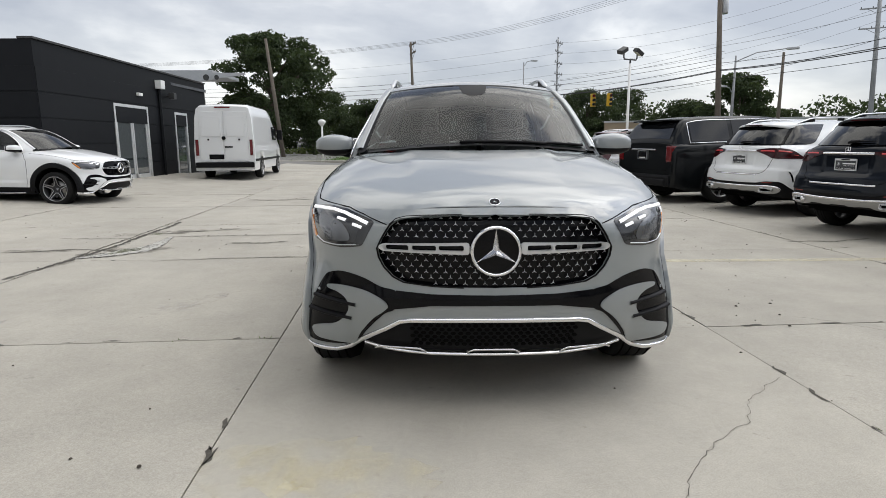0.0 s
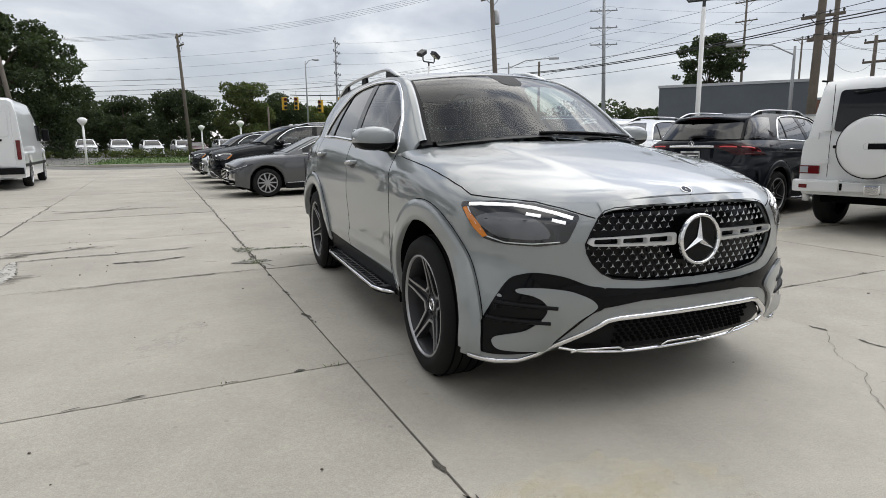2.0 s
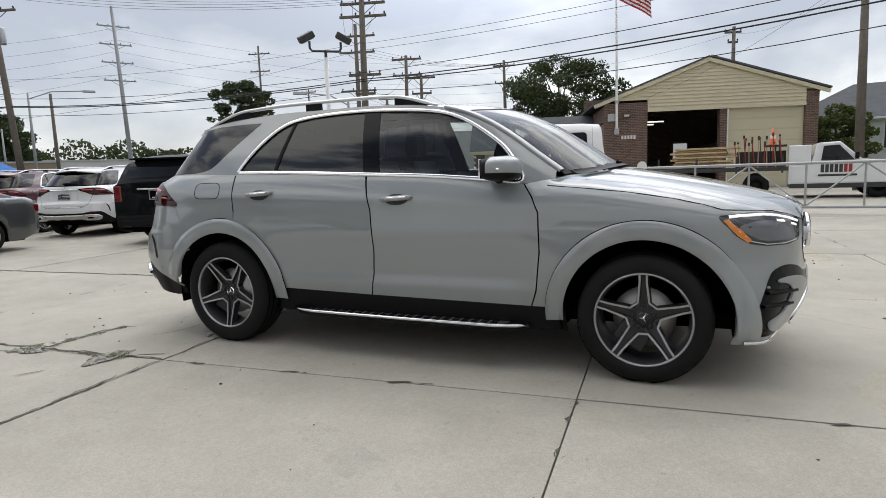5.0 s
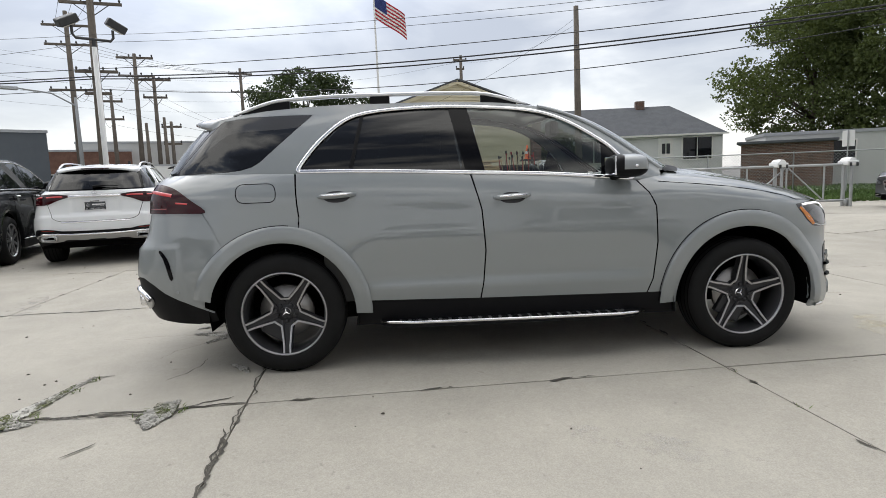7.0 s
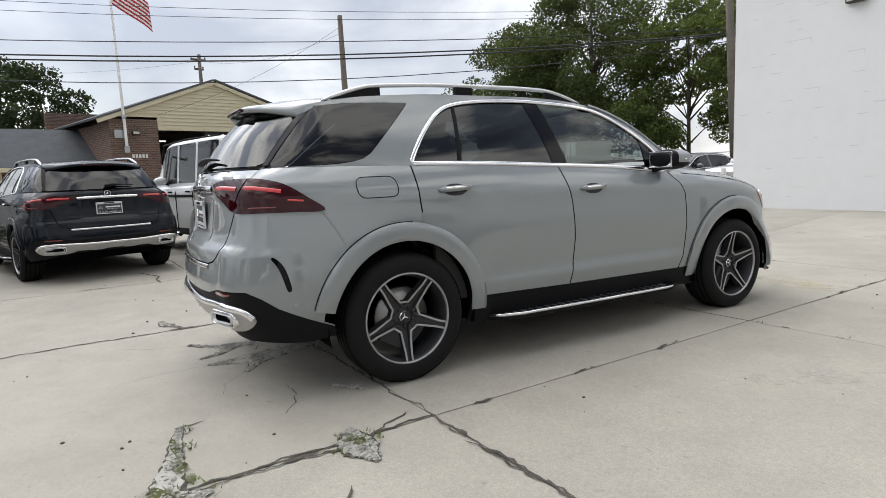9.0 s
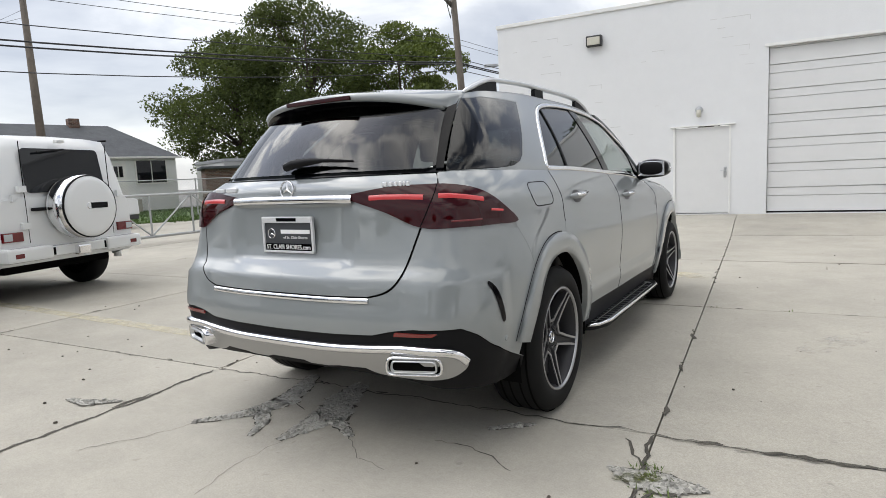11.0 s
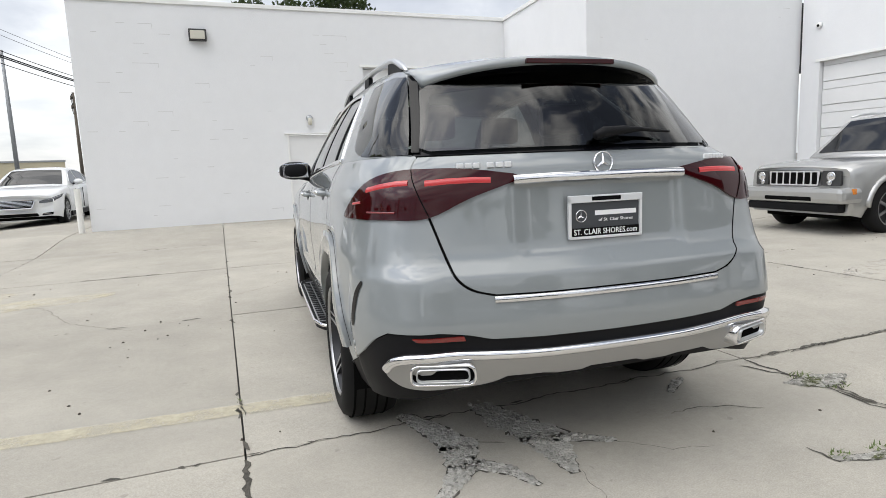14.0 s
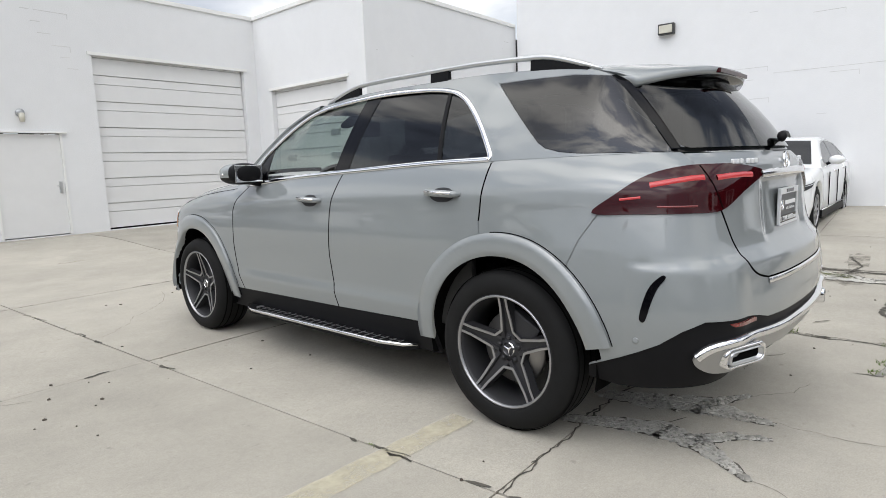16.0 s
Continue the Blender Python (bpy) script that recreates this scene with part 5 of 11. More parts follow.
    def pin(bm, x, z, size, lift):
        c = low(s_front(abs(x)), z, 1 if x >= 0 else -1)
        p = low(s_front(abs(x) + 0.01), z, 1 if x >= 0 else -1)
        t = (p - c) * (1 if x >= 0 else -1)
        t.normalize()
        up = Vector((0, 0, 1)) - t * t.z
        n = t.cross(up).normalized()
        if n.y > 0:
            n = -n
        c = c + n * lift
        mid = bm.verts.new(c + n * 0.008)
        for k in range(3):
            a = radians(90 + 120 * k)
            tip = bm.verts.new(c + (t * math.cos(a) + up * math.sin(a)) * size)
            l = bm.verts.new(c + (t * math.cos(a + 1.05) + up * math.sin(a + 1.05)) * size * 0.17)
            r = bm.verts.new(c + (t * math.cos(a - 1.05) + up * math.sin(a - 1.05)) * size * 0.17)
            bm.faces.new((mid, l, tip))
            bm.faces.new((mid, tip, r))

    poly_xz = [(0.0, 0.934), (0.30, 0.930), (0.43, 0.916), (0.468, 0.885), (0.495, 0.84), (0.520, 0.79), (0.510, 0.745), (0.49, 0.710), (0.45, 0.668), (0.40, 0.646), (0.28, 0.632), (0.0, 0.624)]
    poly_full = poly_xz + [(-x, z) for x, z in poly_xz[::-1]]
    row = 0
    z = 0.632
    while z < 0.94:
        if not 0.768 < z < 0.822:
            for k in range(-19, 20):
                x = (k + (0.5 if row % 2 else 0.0)) * 0.0445
                if inside(poly_full, x, z) and math.hypot(x, z - 0.785) > 0.125:
                    star_bm = bmesh.new()
                    pin(star_bm, x, z, 0.0142, -0.026)
                    part("grille_pin", star_bm, pin_silver, grille)
        z += 0.0265
        row += 1
    for side in (1, -1):
        bar = rounded([(s_front(0.115), 0.820), (s_front(0.505), 0.811), (s_front(0.525), 0.795), (s_front(0.505), 0.778), (s_front(0.115), 0.767)], 0.015)
        wins = [rounded([(s_front(a), 0.781), (s_front(a + 0.112), 0.783), (s_front(a + 0.112), 0.806), (s_front(a), 0.807)], 0.009) for a in (0.140, 0.262, 0.384)]
        panel("grille_bar", bar, low, SATIN, car, side, holes=wins, lift=0.004, lip=0.03, step=0.03, label="twin satin silver grille bar")
        strip("grille_edge", [q for q in grille_half[1:-1]], low, 0.006, 0.003, GLOSS_BLACK, car, side)
        lamp_line = rounded(fz((0.548, 0.905)) + [(s_front(0.60), 0.792), (s_front(0.70), 0.776), (s_front(0.80), 0.778)] + sz((-0.52, 0.792), (-0.455, 0.835), (-0.375, 0.925), (-0.372, 0.945)) + [(s_front(0.83), 0.957), (s_front(0.72), 0.948), (s_front(0.62), 0.925)], 0.02)
        head = panel("headlight", lamp_line, low, HEADLIGHT, car, side, lift=0.003, lip=0.02, step=0.03, label="dark headlight behind clear cover with bright light strips")
        amber = sz((-0.510, 0.800), (-0.458, 0.840), (-0.390, 0.918), (-0.405, 0.926), (-0.482, 0.866), (-0.532, 0.808))
        panel("side_marker", amber, low, AMBER, head, side, lift=0.006, lip=0.004, step=0.02, label="amber side marker")
        strip("light_strip", [(s_front(0.578), 0.893), (s_front(0.64), 0.912), (s_front(0.72), 0.931), (s_front(0.79), 0.941), (s_y(-0.48), 0.941), (s_y(-0.42), 0.937)], low, 0.016, 0.007, LED, head, side, label="white daytime light strip")
        for x0, x1, z0, z1 in ((0.605, 0.655, 0.874, 0.886), (0.695, 0.745, 0.900, 0.908)):
            strip("light_spot", [(s_front(x0), z0), (s_front(lerp(x0, x1, 0.5)), lerp(z0, z1, 0.5)), (s_front(x1), z1)], low, 0.014, 0.006, LED, head, side)
        strip("lens_line", [(s_front(0.625), 0.797), (s_front(0.72), 0.786), (s_front(0.80), 0.787)] + sz((-0.530, 0.806), (-0.470, 0.860), (-0.415, 0.925)), low, 0.005, 0.006, SATIN, head, side)
        bowl = smooth_loop([(s_front(0.665), 0.812), (s_front(0.80), 0.806), (s_y(-0.535), 0.830), (s_y(-0.47), 0.885), (s_front(0.80), 0.912), (s_front(0.70), 0.880)], 4)
        panel("reflector_bowl", bowl, low, CLEAR_CORE, head, side, lift=0.0045, lip=0.0, step=0.03)
        # corner intakes: black surround, grey blade, dark fins
        intake = smooth_loop([(0.455, 0.512), (0.442, 0.560), (0.450, 0.598), (0.522, 0.613), (0.617, 0.648), (0.72, 0.664), (0.80, 0.656), (0.865, 0.622), (0.934, 0.50), (0.975, 0.405), (0.985, 0.34), (0.962, 0.306), (0.886, 0.297), (0.74, 0.302), (0.69, 0.318), (0.617, 0.388), (0.507, 0.486)], 5)
        air = panel("corner_intake", intake, low, GLOSS_BLACK, car, side, lift=0.004, lip=0.01, step=0.03, label="gloss black corner intake surround")
        blade = smooth_loop([(0.484, 0.526), (0.505, 0.552), (0.56, 0.577), (0.617, 0.592), (0.72, 0.600), (0.812, 0.594), (0.812, 0.577), (0.75, 0.567), (0.70, 0.540), (0.690, 0.50), (0.715, 0.460), (0.76, 0.424), (0.80, 0.405), (0.86, 0.392), (0.905, 0.376), (0.902, 0.345), (0.87, 0.326), (0.76, 0.318), (0.70, 0.322), (0.648, 0.378), (0.56, 0.463), (0.503, 0.503)], 4)
        panel("intake_blade", blade, low, PAINT, air, side, lift=0.016, lip=0.018, step=0.03, label="grey blade in the intake")
        for zz, s0, s1 in ((0.530, 0.905, 0.645), (0.462, 0.935, 0.675)):
            line = [(lerp(s0, s1, k / 5), zz - 0.012 * k / 5) for k in range(6)]
            strip("intake_fin", line, low, 0.020, 0.022, PLASTIC, air, side)
    # black band and lower lip
    panel("bumper_band", [(0.0, 0.585)] + [(0.28, 0.589), (0.445, 0.600), (0.458, 0.514), (0.28, 0.538)] + [(0.0, 0.540)], low, GLOSS_BLACK, car, mirror=True, lift=0.005, lip=0.01, step=0.03)
    panel("lower_grille", [(0.0, 0.470)] + fz((0.40, 0.465), (0.50, 0.402), (0.60, 0.348), (0.66, 0.325), (0.60, 0.300), (0.30, 0.292)) + [(0.0, 0.290)], low, PLASTIC, car, mirror=True, lift=-0.018, lip=0.0, step=0.03, label="black honeycomb lower grille")
    cell_bm = bmesh.new()
    add_prism(cell_bm, [(0.012 * math.cos(radians(60 * q)), 0.008 * math.sin(radians(60 * q))) for q in range(6)], 0.006, pose(0, 0, 0, 90, 0, 0))
    cell = None
    for r in range(6):
        for k in range(-11, 12):
            x, zz = (k + (0.5 if r % 2 else 0)) * 0.034, 0.345 + r * 0.019
            if abs(x) < 0.38:
                c = low(s_front(abs(x)), zz, 1 if x >= 0 else -1) + Vector((0, 0.018, 0))
                if cell is None:
                    cell = part("honeycomb_cell", cell_bm, UNDER, car)
                    piece = cell
                else:
                    piece = new("honeycomb_cell", cell.data)
                    piece.parent = car
                piece.matrix_basis = Matrix.Translation(c)
    strip("lip_chrome", [(0.0, 0.472), (0.20, 0.471), (0.38, 0.466), (0.43, 0.458), (0.507, 0.415), (0.649, 0.345), (0.74, 0.292), (0.82, 0.266), (0.90, 0.264), (1.03, 0.270)], low, 0.022, 0.012, CHROME, car, mirror=True, label="chrome lip round the lower grille")
    strip("splitter_chrome", [(0.0, 0.292)] + fz((0.30, 0.294), (0.50, 0.308), (0.62, 0.330)), low, 0.012, 0.010, CHROME, car, mirror=True)
    for x in (0.0, 0.43, -0.43):
        pts = [(x + d, low(s_front(abs(x + d)), 0.306, 1).y - 0.006, 0.306 + h) for d, h in ((-0.12, 0.0), (-0.09, 0.012), (0.09, 0.012), (0.12, 0.0))]
        part("skid_trim", tube(pts, 0.006, 6), CHROME, car, smooth=True)

    def emblem(name, c, n, r, parent, backed=True):
        m = Matrix.Translation(c) @ n.to_track_quat("Z", "Y").to_matrix().to_4x4()
        bm = bmesh.new()
        add_lathe(bm, [(r * 0.86, 0.0), (r * 0.86, min(0.014, r * 0.12)), (r * 0.93, min(0.022, r * 0.2)), (r, min(0.012, r * 0.1)), (r, 0.0)], 40, m)
        ring = part(name, bm, CHROME, parent, "chrome ring emblem with three-point star", smooth=True)
        if backed:
            bm = bmesh.new()
            add_lathe(bm, [(0, 0.004), (r * 0.87, 0.004)], 40, m)
            part("backplate", bm, GLOSS_BLACK, ring)
        bm = bmesh.new()
        hub = bm.verts.new((0, 0, min(0.024, r * 0.22)))
        for k in range(3):
            a = radians(90 + 120 * k)
            pts = [(0.87 * r, a), (0.15 * r, a + 1.05), (0.15 * r, a - 1.05)]
            tip, l, q = (bm.verts.new((p * math.cos(b), p * math.sin(b), min(0.008, r * 0.07))) for p, b in pts)
            bm.faces.new((hub, tip, l))
            bm.faces.new((hub, q, tip))
        bmesh.ops.transform(bm, matrix=m, verts=bm.verts)
        part("star", bm, CHROME, ring)
        return ring

    emblem("grille_emblem", Vector((0, -0.884, 0.785)), Vector((0, -1, 0.03)), 0.112, car)
    emblem("hood_emblem", Vector((0, -0.795, hood_height(0, -0.795) + 0.001)), Vector((0, -0.5, 0.85)), 0.026, car)
    lip_top = []
    for k in range(13):
        s = s_front(0.47) * (1 - k / 12)
        lip_top.append((s, z_top(plan_at(s)[1], plan_at(s)[0], *plan_at(s)[2:])))
    panel("hood_lip", [(0.0, 0.939), (0.30, 0.935), (0.43, 0.921), (0.46, 0.908)] + lip_top, low, PAINT, car, mirror=True, lift=0.0025, lip=0.0, step=0.02, soften=joint_normal)
    # hood
    rear_edge = [(x, 0.12 + 0.42 * (x / 0.78) ** 2) for x in (0.0, 0.15, 0.3, 0.45, 0.6, 0.70, 0.765)]
    front_edge = []
    for s, z in top_line(0.52, -0.8845, 60):
        p = low(s, z)
        front_edge.append((p.x + 0.0008, p.y))
    for k in range(1, 11):
        s = s_y(-0.8845) * (1 - k / 10)
        p = low(s, z_top(plan_at(s)[1], plan_at(s)[0], *plan_at(s)[2:]))
        front_edge.append((max(p.x, 0.0), p.y - 0.0015))
    hood_line = rear_edge[:-1] + front_edge
    panel("hood", hood_line, hood_surf, PAINT, car, mirror=True, step=0.03, edge=0.02, lift=0.0004, lip=0.006, soften=joint_normal)
    # windscreen, roof, tail glass
    panel("windscreen", [(0, 0.47), (0.5, 0.47), (0.945, 0.49), (0.952, 0.8), (0.952, 1.17), (0.5, 1.158), (0, 1.152)], over, SCREEN_GLASS, car, mirror=True, lip=0, step=0.06, label="wide laminated windscreen reflecting the clouds")
    for side in (1, -1):
        panel("screen_border", [(0.925, 0.47), (1.0, 0.47), (1.0, 1.17), (0.925, 1.17)], over, PLASTIC, car, side, lip=0, lift=0.001)
    panel("screen_border", [(0, 1.130), (0.5, 1.137), (0.925, 1.150), (0.925, 1.172), (0.5, 1.162), (0, 1.156)], over, PLASTIC, car, lip=0, lift=0.001, mirror=True)
    panel("sensor_housing", [(0, 0.945), (0.06, 0.952), (0.12, 0.99), (0.155, 1.129), (0, 1.129)], over, PLASTIC, car, lip=0, lift=0.001, mirror=True, label="black sensor housing behind the windscreen")
    for side in (1, -1):
        strip("front_pillar", [(0.985, lerp(0.50, 1.30, k / 12)) for k in range(13)], over, 0.05, 0.012, PAINT, car, side)
    panel("roof", [(0, 1.155), (0.5, 1.161), (1.0, 1.18), (1.0, 3.375), (0.5, 3.39), (0, 3.39)], over, PAINT, car, mirror=True, step=0.06)
    panel("scuttle", [(0, 0.40), (0.9, 0.40), (0.9, 0.50), (0, 0.48)], over, PLASTIC, car, mirror=True, lip=0, lift=-0.002)
    panel("tail_window", [(0, 3.43), (0.5, 3.43), (0.89, 3.44), (0.94, 3.46), (0.950, 3.662), (0.90, 3.674), (0, 3.674)], over, TAIL_GLASS, car, mirror=True, lip=0, step=0.05, label="dark tinted tailgate glass")
    panel("tail_frame", [(0, 3.345), (1.0, 3.345), (0.985, 3.680), (0, 3.684)], over, GLOSS_BLACK, car, mirror=True, lip=0, lift=-0.012, step=0.05, holes=[[(0.02, 3.46), (0.89, 3.475), (0.935, 3.665), (0.02, 3.665)]])
    for side in (1, -1):
        panel("rear_pillar_cover", [(0.942, 3.37), (0.994, 3.37), (0.990, 3.672), (0.952, 3.672)], over, GLOSS_BLACK, car, side, lift=-0.001, lip=0.006, step=0.04, label="gloss black rear pillar cover")
    bm = bmesh.new()
    rows = []
    for k in range(33):
        u = lerp(-1, 1, k / 32)
        e0, e1 = over(u, 3.30), over(u * 0.995, 3.38)
        out = 0.118 - 0.022 * abs(u) ** 3
        tip = Vector((e1.x * (0.985 - 0.045 * abs(u) ** 4), e1.y + out, e1.z - 0.012 - 0.02 * abs(u) ** 4))
        rows.append([bm.verts.new(v) for v in (e0 + Vector((0, 0, 0.002)), e1 + Vector((0, 0.02, 0.010)), lerp(e1, tip, 0.6) + Vector((0, 0, 0.012)), tip, tip + Vector((0, -0.012, -0.026)), tip + Vector((0, -0.07, -0.034)), e1 + Vector((0, 0.045, -0.062)))])
    for a, b in zip(rows, rows[1:]):
        for k in range(6):
            f = bm.faces.new((a[k], b[k], b[k + 1], a[k + 1]))
            f.material_index = 1 if k >= 4 else 0
    bm.faces.new(rows[0])
    bm.faces.new(rows[-1][::-1])
    bmesh.ops.recalc_face_normals(bm, faces=bm.faces)
    spoiler = part("roof_spoiler", bm, [PAINT, GLOSS_BLACK], car, smooth=True)
    mid = over(0, 3.38)
    part("high_brake_light", box(-0.20, 0.20, mid.y + 0.094, mid.y + 0.118, mid.z - 0.036, mid.z - 0.016, 0.004), RED_LENS, spoiler, "long dark red high brake light")
    # tailgate
    def rz(*pts):
        return [(s_rear(x), z) for x, z in pts]

    gate_edge = rz((0.48, 0.760), (0.56, 0.782), (0.615, 0.825), (0.655, 0.90), (0.715, 1.04), (0.780, 1.17), (0.835, 1.262))
    gate_edge = open_curve(gate_edge, 5)
    gate = [(S_END, 0.757)] + rz((0.25, 0.757)) + gate_edge + rz((0.4, 1.262)) + [(S_END, 1.262)]
    panel("tailgate", gate, low, PAINT, car, mirror=True, step=0.024)
    bumper_low = rz((0.30, 0.597), (0.50, 0.603), (0.58, 0.622), (0.68, 0.638)) + sz((3.85, 0.636), (3.79, 0.598), (3.72, 0.540), (3.58, 0.465), (3.44, 0.405))
    rb = [(S_END, 0.594)] + bumper_low + arc(*REAR_AXLE.yz, ARCH, 6, 50, 14) + sz((3.345, 0.80), (3.405, 0.93), (3.475, 1.030), (3.66, 1.047), (3.80, 1.137)) + rz((0.775, 1.14)) + [(s - 0.006, z - 0.004) for s, z in gate_edge[:23][::-1]] + rz((0.25, 0.751)) + [(S_END, 0.751)]
    panel("rear_bumper", rb, low, PAINT, car, mirror=True, step=0.024)
    val = [(S_END, 0.590)] + [(s, z - 0.004) for s, z in bumper_low] + sz((3.43, 0.345), (3.56, 0.325)) + rz((0.78, 0.36), (0.6, 0.40), (0.3, 0.42)) + [(S_END, 0.42)]
    panel("rear_valance", val, low, PLASTIC, car, mirror=True, step=0.04, lift=-0.006, label="black plastic rear valance")
    strip("load_sill", [(S_END, 0.742)] + rz((0.25, 0.742), (0.485, 0.744)), low, 0.024, 0.006, CHROME, car, mirror=True, label="bright ribbed load sill")
    strip("tailgate_chrome", [(S_END, 1.170)] + rz((0.2, 1.170), (0.38, 1.166)), low, 0.036, 0.016, CHROME, car, mirror=True, label="chrome bar across the tailgate")
    for side in (1, -1):
        lens = smooth_loop([(s_rear(0.355), 1.172), (s_rear(0.45), 1.198), (s_rear(0.60), 1.212), (s_rear(0.72), 1.213), (s_y(3.80), 1.208), (s_y(3.66), 1.180), (s_y(3.54), 1.110), (s_y(3.45), 1.036), (s_y(3.62), 1.034), (s_y(3.80), 1.036), (s_rear(0.72), 1.040), (s_rear(0.56), 1.104)], 4)
        tail = panel("tail_light", lens, low, RED_LENS, car, side, lift=0.010, lip=0.016, step=0.03, label="large dark red tail light with glowing bars")
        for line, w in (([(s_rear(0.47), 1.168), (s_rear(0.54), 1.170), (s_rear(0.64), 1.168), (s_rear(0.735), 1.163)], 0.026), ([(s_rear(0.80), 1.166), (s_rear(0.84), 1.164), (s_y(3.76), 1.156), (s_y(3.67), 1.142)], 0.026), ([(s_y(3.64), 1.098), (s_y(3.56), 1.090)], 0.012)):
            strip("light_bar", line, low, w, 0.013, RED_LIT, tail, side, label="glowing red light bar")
        strip("lens_ribs", [(s_y(3.84), 1.062), (s_y(3.70), 1.062)], low, 0.010, 0.0125, RIB_RED, tail, side)
        strip("tailgate_seam", [(S_END, 0.757)] + rz((0.25, 0.757)) + gate_edge[:21], low, 0.006, 0.0008, SEAM, car, side)
        strip("tailgate_seam", [(s_rear(0.718), 1.046), (s_rear(0.762), 1.13), (s_rear(0.803), 1.208)], low, 0.005, 0.0125, SEAM, car, side)
        refl = rounded([(s_rear(0.595), 0.602), (s_rear(0.745), 0.609), (s_rear(0.760), 0.622), (s_rear(0.60), 0.619)], 0.006)
        panel("reflector", refl, low, material("reflector_red", (0.16, 0.008, 0.006), 0.2, coat=1.0) if side == 1 else bpy.data.materials["reflector_red"], car, side, lift=0.002, lip=0.01, step=0.03, label="red bumper reflector")
        slot = smooth_loop([(s_y(3.725), 0.808), (s_y(3.688), 0.768), (s_y(3.666), 0.71), (s_y(3.653), 0.640), (s_y(3.672), 0.630), (s_y(3.692), 0.70), (s_y(3.713), 0.760), (s_y(3.738), 0.800)], 4)
        panel("bumper_slot", slot, low, GLOSS_BLACK, car, side, lift=0.003, lip=0.0, step=0.03)
        # exhaust trims
        c = low(s_rear(0.68), 0.482, side) + Vector((side * 0.004, 0.024, 0))
        nose = Vector((side * 0.34, 1.0, -0.06)).normalized()
        m = Matrix.Translation(c) @ nose.to_track_quat("Z", "Y").to_matrix().to_4x4()
        ex = None
        for name, w, h, d0, d1, mat in (("tailpipe_trim", 0.124, 0.042, 0.006, 0.010, CHROME), ("tailpipe_inner", 0.100, 0.027, 0.010, 0.006, SATIN)):
            bm = bmesh.new()
            ring_a = rounded([(-w, -h), (w, -h), (w * 0.96, h), (-w * 0.96, h)], h * 0.8, 6)
            ring_b = rounded([(-w + d1, -h + d1), (w - d1, -h + d1), (w * 0.96 - d1, h - d1), (-w * 0.96 + d1, h - d1)], h * 0.7, 6)
            loops = [[bm.verts.new((x, y, zz)) for x, y in ring] for ring, zz in ((ring_a, -0.08), (ring_a, d0 - 0.012), (rounded([(-w + d1 * 0.4, -h + d1 * 0.4), (w - d1 * 0.4, -h + d1 * 0.4), (w * 0.96 - d1 * 0.4, h - d1 * 0.4), (-w * 0.96 + d1 * 0.4, h - d1 * 0.4)], h * 0.75, 6), d0), (ring_b, d0 - 0.004), (ring_b, d0 - 0.02))]
            for a, b in zip(loops, loops[1:]):
                for k in range(len(a)):
                    bm.faces.new((a[k], a[(k + 1) % len(a)], b[(k + 1) % len(a)], b[k]))
            bm.faces.new(loops[-1]).material_index = 1
            bmesh.ops.transform(bm, matrix=m, verts=bm.verts)
            ex = part(name, bm, [mat, UNDER], car if ex is None else ex, "chrome rectangular tailpipe trim" if ex is None else "", smooth=True)
    strip("skid_chrome", open_curve([(S_END, 0.535)] + rz((0.30, 0.536), (0.52, 0.545), (0.66, 0.552), (0.76, 0.548), (0.81, 0.53), (0.835, 0.495)), 4), low, 0.035, 0.022, CHROME, car, mirror=True, label="chrome band of the rear skid plate")
    skid = [(S_END, 0.522)] + open_curve(rz((0.54, 0.530), (0.70, 0.536), (0.79, 0.530), (0.83, 0.508), (0.840, 0.475), (0.82, 0.440), (0.77, 0.42), (0.60, 0.415), (0.50, 0.428), (0.44, 0.45)), 4) + rz((0.30, 0.448), (0.24, 0.44), (0.14, 0.44), (0.10, 0.452)) + [(S_END, 0.452)]
    panel("skid_plate", skid, low, material("skid_satin", (0.40, 0.40, 0.40), 0.32, metal=0.9), car, mirror=True, lift=0.006, lip=0.02, step=0.03, label="satin silver rear skid plate")
    emblem("tail_emblem", Vector((0, low(S_END, 1.215).y + 0.002, 1.218)), Vector((0, 1, 0.12)), 0.042, car, backed=False)
    # number plate in its chrome frame
    py = low(S_END, 1.0).y
    plate = part("number_plate", box(-0.156, 0.156, py + 0.008, py + 0.016, 0.935, 1.092, 0.003), material("plate_black", (0.05, 0.054, 0.06), 0.35), car, "dark dealer plate in a chrome frame")
    bm = bmesh.new()
    for x0, x1, z0, z1 in ((-0.160, 0.160, 1.068, 1.096), (-0.160, 0.160, 0.930, 0.940), (-0.160, -0.148, 0.930, 1.09), (0.148, 0.160, 0.930, 1.09)):
        add_box(bm, x0, x1, py + 0.010, py + 0.024, z0, z1, 0.003)
    part("plate_frame", bm, material("bright_frame", (0.72, 0.73, 0.74), 0.3, metal=0.3), plate, "bright silver plate frame")
    part("frame_band", box(-0.147, 0.147, py + 0.016, py + 0.020, 0.941, 0.972), GLOSS_BLACK, plate)
    part("name_band", box(-0.062, 0.062, py + 0.024, py + 0.026, 1.075, 1.090), GLOSS_BLACK, plate)
    white = material("plate_lettering", (0.80, 0.80, 0.80), 0.5)
